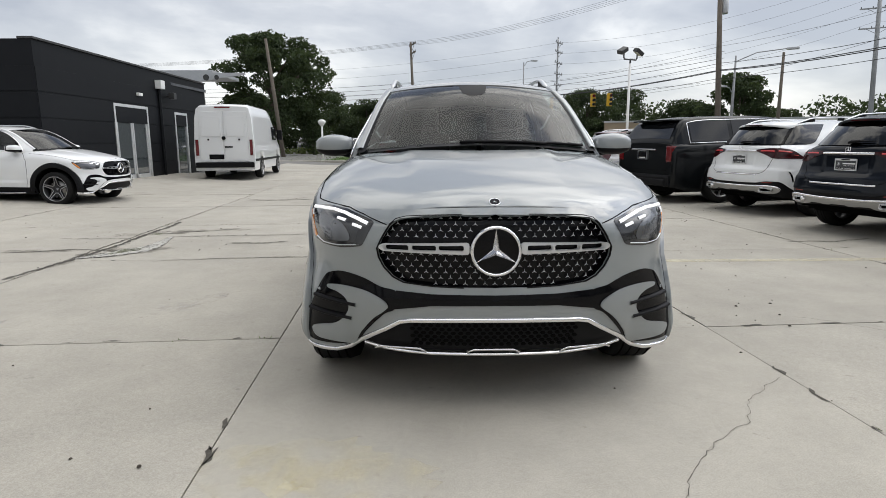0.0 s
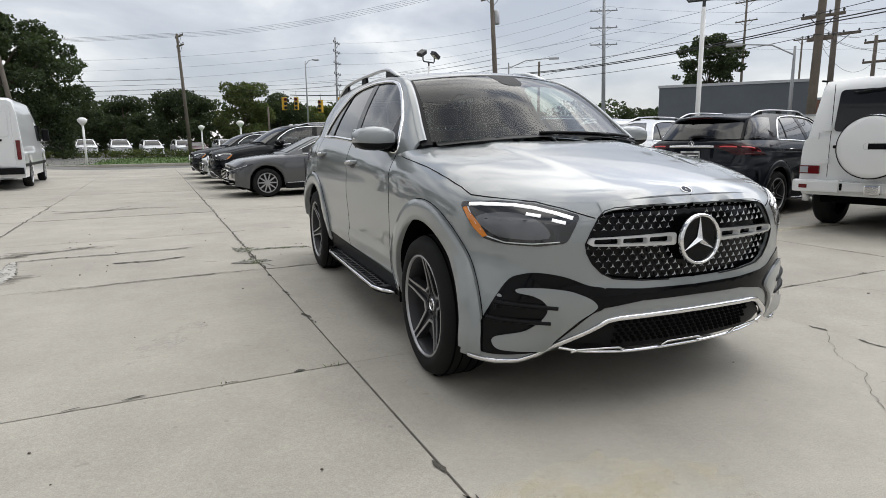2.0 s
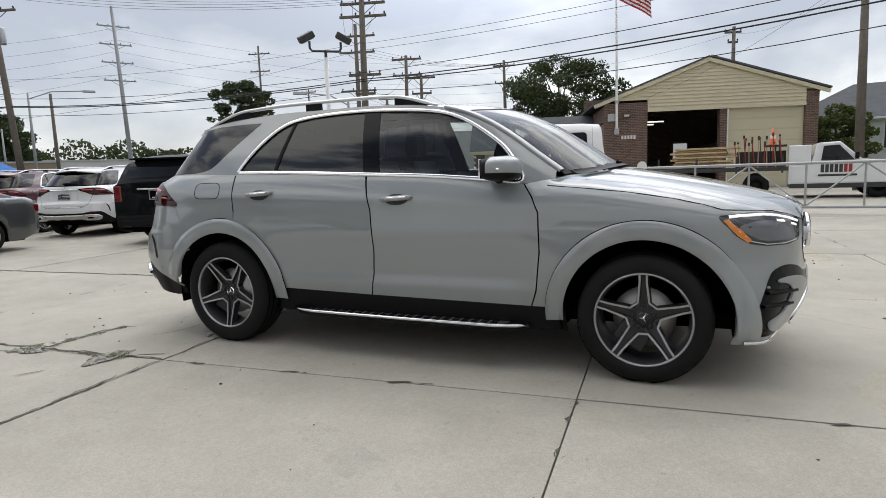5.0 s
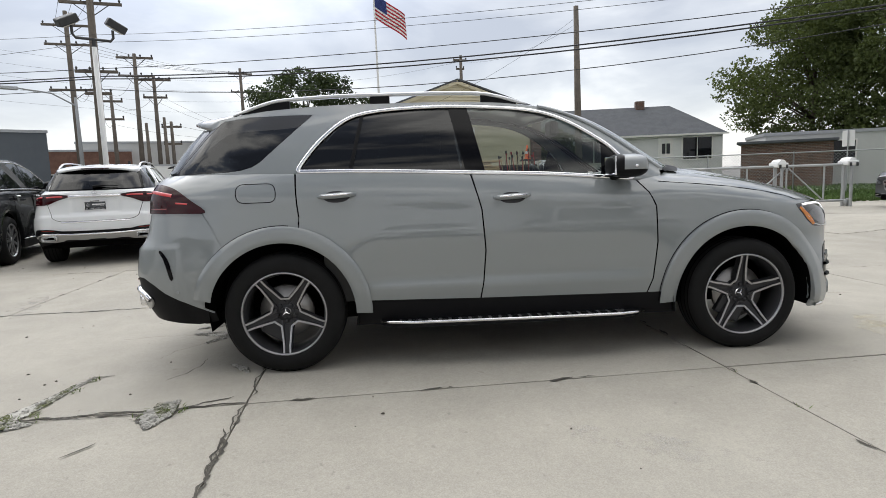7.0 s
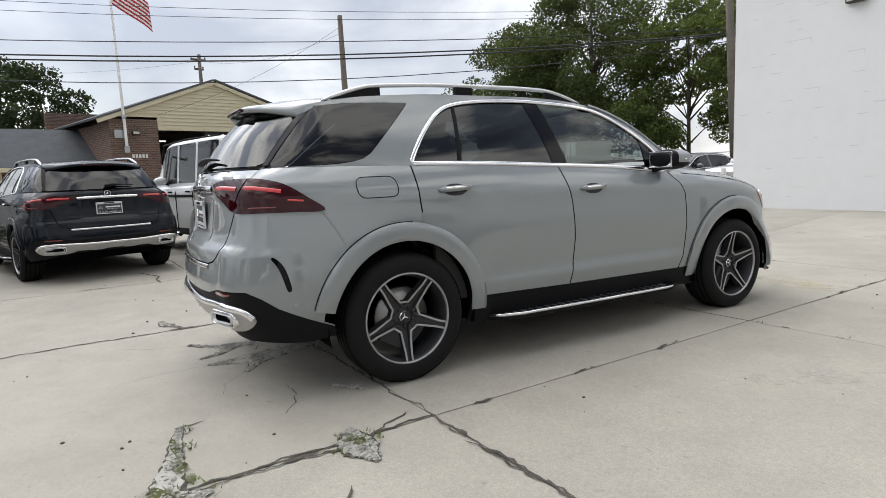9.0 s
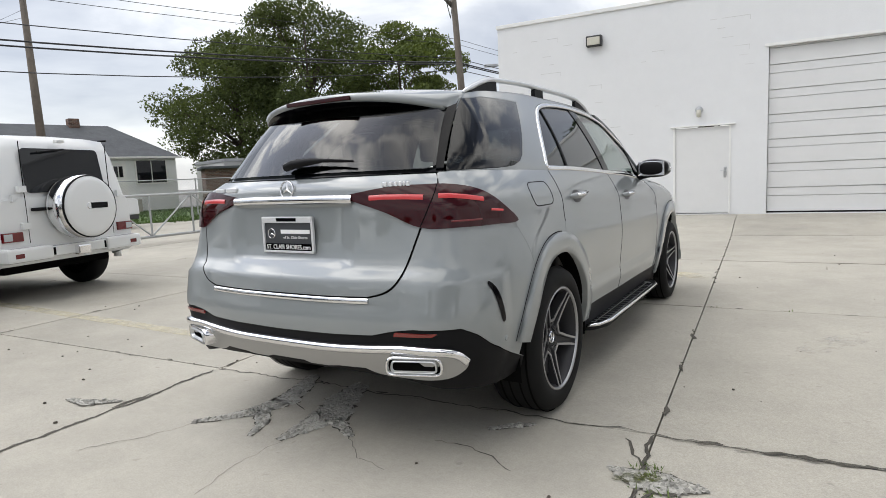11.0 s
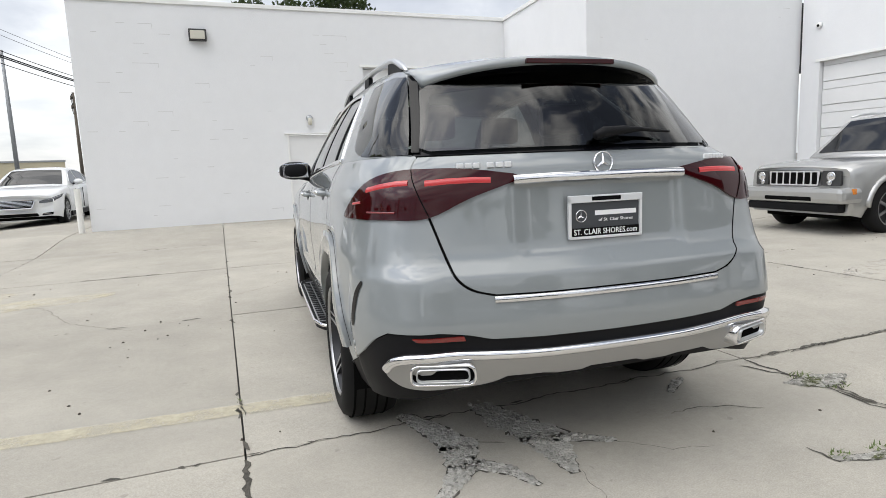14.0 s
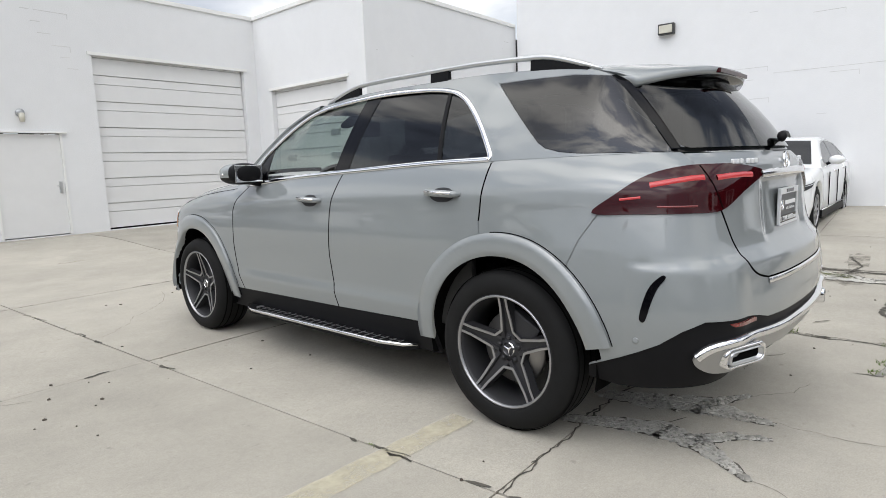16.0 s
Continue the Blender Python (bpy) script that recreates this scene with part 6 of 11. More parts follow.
    for text, size, x, z, w in (("ST. CLAIR SHORES.com", 0.030, 0.0, 0.956, 0.275), ("of St. Clair Shores", 0.017, -0.045, 1.000, 0.150)):
        bm = text_mesh(text, size, 0.0008)
        span = max(v.co.x for v in bm.verts) - min(v.co.x for v in bm.verts)
        bmesh.ops.scale(bm, vec=(w / span, 1, 1), verts=bm.verts)
        bmesh.ops.transform(bm, matrix=Matrix.Translation((x, py + 0.0215 if z < 0.98 else py + 0.018, z)) @ pose(0, 0, 0, 90, 0, 180), verts=bm.verts)
        part("lettering", bm, white, plate)
    part("name_bar", box(-0.135, 0.045, py + 0.016, py + 0.018, 1.018, 1.036), white, plate)
    emblem("plate_emblem", Vector((0.105, py + 0.016, 1.018)), Vector((0, 1, 0)), 0.024, plate, backed=False)
    for x0, widths in ((0.575, (0.032, 0.030, 0.028, -0.02, 0.032, 0.032, 0.032)), (-0.50, (0.03, 0.022, 0.02, 0.02, 0.012, 0.02))):
        x = x0
        for w in widths:
            if w > 0:
                c = low(s_rear(abs(x - w / 2)), 1.224, 1 if x > 0 else -1)
                part("badge_bar", box(x - w, x - 0.006, c.y - 0.004, c.y + 0.007, 1.214, 1.234, 0.003), pin_silver, car)
            x -= abs(w)
    # rear wiper and front wipers
    hub = over(0.02, 3.650)
    sweep_line = [over(-u, e) + Vector((0, 0.028, 0.014)) for u, e in ((-0.03, 3.660), (0.03, 3.650), (0.16, 3.644), (0.28, 3.642), (0.50, 3.650))]
    part("rear_wiper", tube([Vector((-abs(p.x) if k else 0.02, p.y, p.z)) for k, p in enumerate(sweep_line)], [0.018, 0.022, 0.017, 0.009, 0.005], 8), PLASTIC, car, smooth=True)
    for u0, u1, e1 in ((0.15, -0.55, 0.50), (-0.35, -0.88, 0.52)):
        pts = [over(lerp(u0, u1, k / 6), lerp(0.474, e1 - 0.022, k / 6)) + Vector((0, -0.008, 0.010)) for k in range(7)]
        part("front_wiper", tube([Vector((-p.x, p.y, p.z)) for p in pts], 0.010, 6), PLASTIC, car, smooth=True)
    # underbody and cabin
    part("underbody", box(-0.70, 0.70, -0.55, 3.60, 0.28, 0.36, 0.02), UNDER, car)
    part("engine_bay", box(-0.60, 0.60, -0.60, 0.45, 0.33, 0.85), UNDER, car)
    part("boot_floor", box(-0.58, 0.58, 2.70, 3.72, 0.33, 0.85), UNDER, car)
    part("dashboard", box(-0.72, 0.72, 0.55, 0.95, 0.85, 1.15, 0.06), SEAT, car)
    part("cabin_floor", box(-0.78, 0.78, 0.45, 2.75, 0.33, 0.42), UNDER, car)
    for side in (1, -1):
        part("door_lining", box(side * 0.83 - 0.02, side * 0.83 + 0.02, 0.65, 2.75, 0.42, 1.14, 0.01), TAN_SEAT, car)
        for y in (1.55, 2.45):
            seat = part("seat", box(side * 0.38 - 0.25, side * 0.38 + 0.25, y - 0.30, y + 0.28, 0.55, 0.75, 0.05), SEAT, car)
            part("seat_back", box(side * 0.38 - 0.24, side * 0.38 + 0.24, -0.07, 0.07, 0, 0.62, 0.05, Matrix.Translation((0, y + 0.26, 0.72)) @ pose(0, 0, 0, -16)), SEAT, seat)
            part("head_rest", box(side * 0.38 - 0.13, side * 0.38 + 0.13, y + 0.40, y + 0.50, 1.36, 1.54, 0.04), SEAT, seat)
    bm = bmesh.new()
    c = Matrix.Translation((0.38, 1.05, 1.10)) @ pose(0, 0, 0, 65, 0, 0)
    ring_pts = [c @ Vector((0.185 * math.cos(2 * math.pi * k / 28), 0.185 * math.sin(2 * math.pi * k / 28), 0)) for k in range(29)]
    add_tube(bm, ring_pts, 0.016, 8)
    add_tube(bm, [c @ Vector((-0.18, 0, 0)), c @ Vector((0.18, 0, 0))], 0.022, 6)
    part("steering_wheel", bm, SEAT, car, smooth=True)
    part("rear_view_mirror", box(-0.10, 0.10, 1.02, 1.08, 1.48, 1.60, 0.02), PLASTIC, car)
    return car


def build_wheel(parent, centre, side, turn):
    """Ten-spoke wheel in five pairs, lying in the y-z plane; side: which way its face looks."""
    m = Matrix.Translation(centre) @ pose(0, 0, 0, 0, 90 * side, 0) @ pose(0, 0, 0, 0, 0, turn)
    R = centre.z + 0.002
    bm = bmesh.new()
    add_lathe(bm, [(0.262, -0.135), (R - 0.05, -0.140), (R - 0.016, -0.128), (R - 0.002, -0.09), (R, -0.04), (R, 0.04), (R - 0.004, 0.075), (R - 0.022, 0.108), (R - 0.055, 0.122), (0.285, 0.122), (0.270, 0.112), (0.262, 0.10)], 72, m)
    wheel = part("wheel", bmesh.new(), SPOKE_DARK, parent, "five twin-spoke dark grey and machined alloy wheel")
    part("tyre", bm, RUBBER, wheel, "black tyre with grooved tread", smooth=True)
    bm = bmesh.new()
    for w in (-0.075, -0.028, 0.028, 0.075):
        add_lathe(bm, [(R - 0.001, w - 0.005), (R + 0.0008, w - 0.004), (R + 0.0008, w + 0.004), (R - 0.001, w + 0.005)], 60, m)
    part("tread_groove", bm, UNDER, wheel)
    bm = bmesh.new()
    add_lathe(bm, [(0.262, -0.13), (0.245, -0.10), (0.238, 0.02), (0.248, 0.085), (0.262, 0.112), (0.272, 0.114), (0.274, 0.105)], 60, m)
    part("rim_barrel", bm, SPOKE_DARK, wheel, smooth=True)
    bm = bmesh.new()
    add_lathe(bm, [(0.256, 0.104), (0.2585, 0.1145), (0.2645, 0.1165), (0.268, 0.113)], 60, m)
    part("rim_edge", bm, SPOKE_FACE, wheel, "machined bright rim edge", smooth=True)
    bm = bmesh.new()
    add_lathe(bm, [(0.03, 0.015), (0.17, 0.015), (0.175, 0.0), (0.03, 0.0)], 40, m)
    part("brake_disc", bm, DISC, wheel, smooth=True)
    bm = box(0.06, 0.185, -0.09, 0.09, 0.0, 0.05, 0.012)
    bmesh.ops.transform(bm, matrix=Matrix.Translation(centre) @ pose(0, 0, 0, 0, 90 * side, 0) @ pose(0, 0, 0, 0, 0, 150), verts=bm.verts)
    part("brake_caliper", bm, SPOKE_DARK, wheel)
    dish = lambda r: 0.052 + 0.050 * min(r / 0.255, 1.0) ** 1.4  # noqa: E731
    for k in range(5):
        rot = m @ pose(0, 0, 0, 0, 0, 72 * k)
        # one spoke: a grooved bar between two rails
        bm = bmesh.new()
        rows = []
        for q in range(9):
            r = lerp(0.050, 0.256, q / 8)
            w = lerp(0.040, 0.0255, min(1.0, q / 6))
            g = lerp(0.022, 0.0125, min(1.0, q / 6))
            z = dish(r)
            rows.append([bm.verts.new((r, y, zz)) for y, zz in ((-w - 0.006, z - 0.045), (-w, z), (-g, z), (-g + 0.003, z - 0.014), (g - 0.003, z - 0.014), (g, z), (w, z), (w + 0.006, z - 0.045))])
        for a, b in zip(rows, rows[1:]):
            for q in range(7):
                bm.faces.new((a[q], b[q], b[q + 1], a[q + 1]))
        bmesh.ops.recalc_face_normals(bm, faces=bm.faces)
        bmesh.ops.transform(bm, matrix=rot, verts=bm.verts)
        part("spoke", bm, SPOKE_DARK, wheel)
        # machined chevron from this spoke round the hub to the next
        face = bmesh.new()
        centre_line = [Vector((r, lerp(0.0315, 0.0190, min(1.0, (r - 0.088) / 0.12)))) for r in (0.257, 0.21, 0.15, 0.105, 0.088)]
        turn_72 = lambda p: Vector((math.cos(radians(72)) * p.x + math.sin(radians(72)) * p.y, math.sin(radians(72)) * p.x - math.cos(radians(72)) * p.y))  # noqa: E731
        line = centre_line + [turn_72(p) for p in centre_line[::-1]]
        rows = []
        for q, p in enumerate(line):
            d = (line[min(q + 1, len(line) - 1)] - line[max(q - 1, 0)]).normalized()
            side_way = Vector((-d.y, d.x)) * 0.0056
            rows.append([face.verts.new((v.x, v.y, dish(v.length) + up)) for v, up in ((p - side_way * 1.12, -0.004), (p - side_way, 0.0022), (p + side_way, 0.0022), (p + side_way * 1.12, -0.004))])
        for a, b in zip(rows, rows[1:]):
            for q in range(3):
                face.faces.new((a[q], b[q], b[q + 1], a[q + 1]))
        bmesh.ops.recalc_face_normals(face, faces=face.faces)
        if sum((f.normal.z for f in face.faces)) < 0:
            bmesh.ops.reverse_faces(face, faces=face.faces)
        bmesh.ops.transform(face, matrix=rot, verts=face.verts)
        part("spoke_face", face, SPOKE_FACE, wheel, "machined bright spoke edge")
    bm = bmesh.new()
    add_lathe(bm, [(0, 0.058), (0.036, 0.058), (0.040, 0.050), (0.070, 0.050), (0.088, 0.040), (0.094, 0.012)], 30, m)
    for k in range(5):
        a = radians(72 * k)
        add_lathe(bm, [(0, 0.062), (0.008, 0.062), (0.011, 0.058), (0.012, 0.046)], 8, m @ Matrix.Translation((0.057 * math.cos(a), 0.057 * math.sin(a), 0)))
    part("hub", bm, SPOKE_DARK, wheel, smooth=True)
    bm = bmesh.new()
    add_lathe(bm, [(0.028, 0.058), (0.030, 0.063), (0.034, 0.058)], 24, m)
    v0 = bm.verts.new(m @ Vector((0, 0, 0.063)))
    for k in range(3):
        a = radians(90 + 120 * k)
        pts = [bm.verts.new(m @ Vector((r * math.cos(b), r * math.sin(b), 0.0595))) for r, b in ((0.028, a), (0.006, a + 1.05), (0.006, a - 1.05))]
        bm.faces.new((v0, pts[0], pts[1]))
        bm.faces.new((v0, pts[2], pts[0]))
    part("hub_cap", bm, CHROME, wheel)
    return wheel


hero = build_hero()
for side, axle, turn in ((-1, FRONT_AXLE, 0), (1, FRONT_AXLE, 36), (-1, REAR_AXLE, 36), (1, REAR_AXLE, 36)):
    build_wheel(hero, Vector((side * 0.842, axle.y, axle.z)), side, turn)


# ---- parked vehicles ----
def sister_suv(label, paint, size, x, y, heading, at="tail", black_arches=False, group="", category="car"):
    """Another suv of the same make: same panels in another size and paint, with a plain dark grille."""
    tail, nose_y = 4.04, -0.89
    place = Matrix.Translation((x, y, ground_height(x, y))) @ pose(0, 0, 0, 0, 0, heading + 90) @ Matrix.Diagonal((*size, 1.0)) @ Matrix.Translation((0, -tail if at == "tail" else -nose_y, 0))
    car = thing("suv", place, label, category, group)
    skip = ("grille_pin", "tread_pad", "tread_plate", "honeycomb_cell", "parking_sensor", "badge_bar", "handle_cup")
    swap = {PAINT: paint}
    glass = {FRONT_GLASS: SMOKED_GLASS, SCREEN_GLASS: SMOKED_GLASS, TAIL_GLASS: PRIVACY_GLASS}

    def copy_part(source, parent):
        stem = source.name.split(".")[0]
        if stem in skip:
            return
        ob = new(stem, source.data)
        ob.parent = parent
        ob.matrix_basis = source.matrix_basis
        if "label" in source:
            tagged(ob, source["label"])
        for k, slot in enumerate(ob.material_slots):
            mat = slot.material
            other = swap.get(mat) or glass.get(mat)
            if black_arches and stem in ("front_arch", "rear_arch", "sill"):
                other = PLASTIC
            if other:
                slot.link = "OBJECT"
                slot.material = other
        for child in source.children:
            copy_part(child, ob)

    for child in hero.children:
        copy_part(child, car)
    return car


SMOKED_GLASS = pane_material("smoked_glass", (0.22, 0.24, 0.24))
WHITE_PAINT = flake_paint("white_paint", (0.72, 0.73, 0.73), flake=0.0, rough=0.5)
BLACK_PAINT = flake_paint("black_paint", (0.005, 0.006, 0.007), flake=0.0, rough=0.5, coat=0.45, spec=0.03)
NAVY_PAINT = flake_paint("dark_blue_paint", (0.006, 0.008, 0.012), flake=0.0, rough=0.5, coat=0.45, spec=0.03)
SELENITE = flake_paint("dark_grey_paint", (0.085, 0.088, 0.092), flake=0.5, rough=0.32)
SILVER = flake_paint("silver_paint", (0.40, 0.40, 0.39), flake=0.6, rough=0.32)
MAROON = flake_paint("dark_red_paint", (0.060, 0.010, 0.014), flake=0.3, rough=0.35)
TAIL_RED = material("tail_lamp_red", (0.12, 0.005, 0.007), 0.12, coat=0.5)
CAR_LAMP = material("dark_headlight", (0.07, 0.073, 0.08), 0.12, metal=0.3, coat=1.0)
CLEAR_LAMP = material("clear_lamp", (0.45, 0.46, 0.48), 0.12, metal=0.4, coat=1.0)


def wheel_mesh_parts(parent, x, y, r, face, rim_mat=None, spokes=10, width=0.22):
    """A road wheel standing in the x-z plane of its car; face: 1 or -1, the side it shows."""
    m = Matrix.Translation((x, y, r)) @ pose(0, 0, 0, -90 * face, 0, 0)
    w = part("wheel", bmesh.new(), RUBBER, parent)
    bm = bmesh.new()
    h = width / 2
    add_lathe(bm, [(r * 0.66, -h), (r * 0.93, -h), (r, -h * 0.6), (r, h * 0.6), (r * 0.93, h), (r * 0.70, h), (r * 0.66, h * 0.8)], 40, m)
    part("tyre", bm, RUBBER, w, smooth=True)
    bm = bmesh.new()
    add_lathe(bm, [(0, h * 0.1), (r * 0.66, h * 0.1), (r * 0.66, h * 0.8), (r * 0.705, h * 0.98), (r * 0.70, h * 0.7)], 36, m)
    part("rim", bm, SPOKE_DARK, w, smooth=True)
    bm = bmesh.new()
    for k in range(spokes):
        v = add_prism(bm, [(r * 0.10, -r * 0.05), (r * 0.66, -r * 0.045), (r * 0.66, r * 0.045), (r * 0.10, r * 0.05)], 0.02)
        bmesh.ops.transform(bm, matrix=m @ pose(0, 0, h * 0.72, 0, 0, 360 / spokes * k), verts=v)
    add_lathe(bm, [(0, h * 1.0), (r * 0.13, h * 0.98), (r * 0.16, h * 0.6)], 18, m)
    add_lathe(bm, [(r * 0.63, h * 0.85), (r * 0.66, h * 0.99), (r * 0.70, h * 0.99)], 36, m)
    part("spokes", bm, rim_mat or SPOKE_FACE, w, "bright alloy spokes")
    return w


def make_car(label, paint, length=4.7, width=1.89, wheelbase=2.87, front=0.85, tyre=0.36, belt=None, roof=None, xa=1.0, xb=1.9, xc=3.6, xd=4.4, glass=((1.35, 2.25), (2.35, 3.2)), rear="suv", face="grille", floor=0.24, tumble=0.20, spokes=10, chrome=True, trim=None, arch_black=False, blunt=0.0, group="", roof_rails=False, name="car", category="car"):
    """A parked car, nose at local x = 0, tail at x = length, centred on y = 0; x runs rearwards."""
    car = thing(name, None, label, category, group)
    half = width / 2
    belt_f, roof_f = curve_through(belt), curve_through(roof)
    axles = (front, front + wheelbase)
    dark = trim or paint

    def half_width(x):
        k = 1 - (0.16 - blunt) * smooth_step(0.42, 0.0, x) ** 2 - (0.10 - blunt * 0.6) * smooth_step(length - 0.40, length, x) ** 2
        return half * k

    def lower(x):
        z = floor + 0.06 * smooth_step(0.5, 0, x) + 0.10 * smooth_step(length - 0.5, length, x)
        for a in axles:
            d = abs(x - a)
            rr = tyre + 0.065
            if d < rr:
                z = max(z, tyre + math.sqrt(rr * rr - d * d) - 0.005)
        return z

    bow = 0.08 if face == "slots" else 0.20
    lean = 0.02 if face in ("slots", "plain") else 0.16

    def nose(x, y, z):
        """How far the nose curves back at its corners and towards the hood."""
        return x + (bow * (abs(y) / half) ** 3 + lean * max(0.0, z - 0.52) ** 1.3) * smooth_step(0.36, 0.0, x)

    xs = sorted({round(length * k / 46, 4) for k in range(47)} | {round(a + (tyre + 0.065) * q, 4) for a in axles for q in (-1.0, -0.97, -0.9, -0.75, -0.5, 0, 0.5, 0.75, 0.9, 0.97, 1.0)})
    bm = bmesh.new()
    rows = []
    for x in xs:
        w, zb, zl = half_width(x), belt_f(x), lower(x)
        row = []
        for q, inset in ((0.0, 0.05), (0.12, 0.018), (0.35, 0.0), (0.6, 0.0), (0.82, 0.008), (0.94, 0.026), (1.0, 0.06)):
            z = lerp(zl, zb, q)
            low_in = 0.05 * smooth_step(0.45, 0.22, z) if q > 0 else inset
            row.append((w - max(inset if q > 0.5 else 0.0, low_in), z))
        row += [(row[-1][0] * 0.72, zb + 0.022), (row[-1][0] * 0.36, zb + 0.034), (0.0, zb + 0.038)]
        rows.append([bm.verts.new((nose(x, y, z), y, z)) for y, z in row] + [bm.verts.new((nose(x, y, z), -y, z)) for y, z in row[:-1][::-1]])
    for a, b in zip(rows, rows[1:]):
        for k in range(len(a) - 1):
            bm.faces.new((a[k], b[k], b[k + 1], a[k + 1]))
    bm.faces.new(rows[0])
    bm.faces.new(rows[-1][::-1])
    bmesh.ops.recalc_face_normals(bm, faces=bm.faces)
    body = part("body", bm, paint, car, smooth=True)
    body.data.polygons.foreach_set("use_smooth", [len(p.vertices) == 4 for p in body.data.polygons])
    part("underbody", box(0.25, length - 0.25, -half * 0.8, half * 0.8, floor - 0.02, floor + 0.35, 0.02), UNDER, car)

    # cabin
    def cabin(x, h):
        zb, zr = belt_f(x) - 0.012, max(roof_f(x), belt_f(x) + 0.004)
        wb = half_width(x) - 0.055
        wr = wb - tumble * min(1.0, (zr - zb) / 0.5) * 1.0
        return Vector((x, lerp(wb, wr, h), lerp(zb, zr, h)))

    n = 36
    bm = bmesh.new()
    rows = []
    for k in range(n + 1):
        x = lerp(xa, xd, k / n)
        pts = [cabin(x, h) for h in (0, 0.33, 0.66, 0.92)]
        top = cabin(x, 1.0)
        pts += [Vector((x, top.y - 0.03, top.z + 0.004)), Vector((x, top.y * 0.6, top.z + 0.028)), Vector((x, 0, top.z + 0.036))]
        rows.append([bm.verts.new(p) for p in pts] + [bm.verts.new((p.x, -p.y, p.z)) for p in pts[:-1][::-1]])
    for a, b in zip(rows, rows[1:]):
        for k in range(len(a) - 1):
            bm.faces.new((a[k], b[k], b[k + 1], a[k + 1]))
    bm.faces.new(rows[0])
    bm.faces.new(rows[-1][::-1])
    bmesh.ops.recalc_face_normals(bm, faces=bm.faces)
    part("roof_shell", bm, paint, car, smooth=True)

    def side_pane(x0, x1, sgn):
        bm = bmesh.new()
        m = 14
        pr = []
        for k in range(m + 1):
            x = lerp(x0, x1, k / m)
            zr = roof_f(x) - belt_f(x)
            lo, hi = min(0.06 / max(zr, 0.05), 0.5), max(1 - 0.055 / max(zr, 0.06), 0.52)
            a, b = cabin(x, lo), cabin(x, hi)
            pr.append([bm.verts.new((x, sgn * (p.y + 0.006), p.z)) for p in (a, lerp(a, b, 0.5), b)])
        for a, b in zip(pr, pr[1:]):
            for k in range(2):
                f = (a[k], b[k], b[k + 1], a[k + 1])
                bm.faces.new(f if sgn < 0 else f[::-1])
        return part("side_window", bm, DARK_GLASS, car, smooth=True)

    for x0, x1 in glass:
        for sgn in (1, -1):
            side_pane(x0, x1, sgn)
    if chrome:
        g0, g1 = glass[0][0], glass[-1][1]
        for sgn in (1, -1):
            line = [cabin(lerp(g0 - 0.1, g1 + 0.05, k / 12), 0.06) for k in range(13)]
            edge = [cabin(x, max(1 - 0.05 / max(roof_f(x) - belt_f(x), 0.06), 0.1)) for x in (lerp(g1 + 0.05, g0 - 0.1, k / 24) for k in range(25))]
            part("window_chrome", tube([(p.x, sgn * (p.y + 0.008), p.z) for p in line + edge], 0.010, 6), CHROME, car, "bright window surround", smooth=True)
            part("sill_chrome", tube([(axles[0] + tyre + 0.12, sgn * (half - 0.004), floor + 0.115), (axles[1] - tyre - 0.12, sgn * (half - 0.004), floor + 0.135)], 0.010, 6), CHROME, car, smooth=True)

    def screen(x0, x1, name, u=0.86):
        bm = bmesh.new()
        pr = []
        for k in range(9):
            x = lerp(x0, x1, k / 8)
            top = cabin(x, 1.0)
            d = (roof_f(x + 0.02) - roof_f(x - 0.02)) / 0.04
            nrm = Vector((-d, 0, 1)).normalized()
            pr.append([bm.verts.new(Vector((x, top.y * u * q, top.z + 0.036 - 0.030 * abs(q * u) ** 2)) + nrm * 0.012) for q in (-1, -0.6, -0.2, 0.2, 0.6, 1)])
        for a, b in zip(pr, pr[1:]):
            for k in range(5):
                bm.faces.new((a[k], b[k], b[k + 1], a[k + 1])[::-1])
        bmesh.ops.recalc_face_normals(bm, faces=bm.faces)
        part(name, bm, DARK_GLASS, car, smooth=True)

    screen(xa + 0.05, xb - 0.06, "windscreen")
    if rear != "none":
        screen(xc + 0.05, xd - 0.04, "rear_window")
    for a in axles:
        for sgn in (1, -1):
            wheel_mesh_parts(car, a, sgn * (half - 0.125), tyre, sgn, spokes=spokes)
            if arch_black:
                pts = [(a + (tyre + 0.075) * math.cos(radians(q)), sgn * (half - 0.004), tyre + (tyre + 0.075) * math.sin(radians(q))) for q in range(-8, 189, 14)]
                part("arch_trim", tube(pts, 0.022, 6), PLASTIC, car, smooth=True)
    for sgn in (1, -1):
        mx = xa + 0.62
        bm = bmesh.new()
        bmesh.ops.create_uvsphere(bm, u_segments=14, v_segments=8, radius=1)
        bmesh.ops.scale(bm, vec=(0.08, 0.12, 0.075), verts=bm.verts)
        bmesh.ops.translate(bm, verts=bm.verts, vec=(mx, sgn * (half + 0.07), belt_f(mx) + 0.10))
        part("door_mirror", bm, paint, car, smooth=True)
        part("mirror_arm", tube([(mx, sgn * (half - 0.08), belt_f(mx) + 0.03), (mx, sgn * (half + 0.03), belt_f(mx) + 0.08)], 0.025, 6), PLASTIC, car)
        for hx in (glass[0][1] - 0.22, glass[1][1] - 0.22):
            z = belt_f(hx) - 0.10
            part("door_handle", tube([(hx - 0.09, sgn * (half - 0.012), z), (hx, sgn * (half + 0.018), z), (hx + 0.09, sgn * (half - 0.012), z)], 0.014, 6), CHROME if chrome else PLASTIC, car, smooth=True)
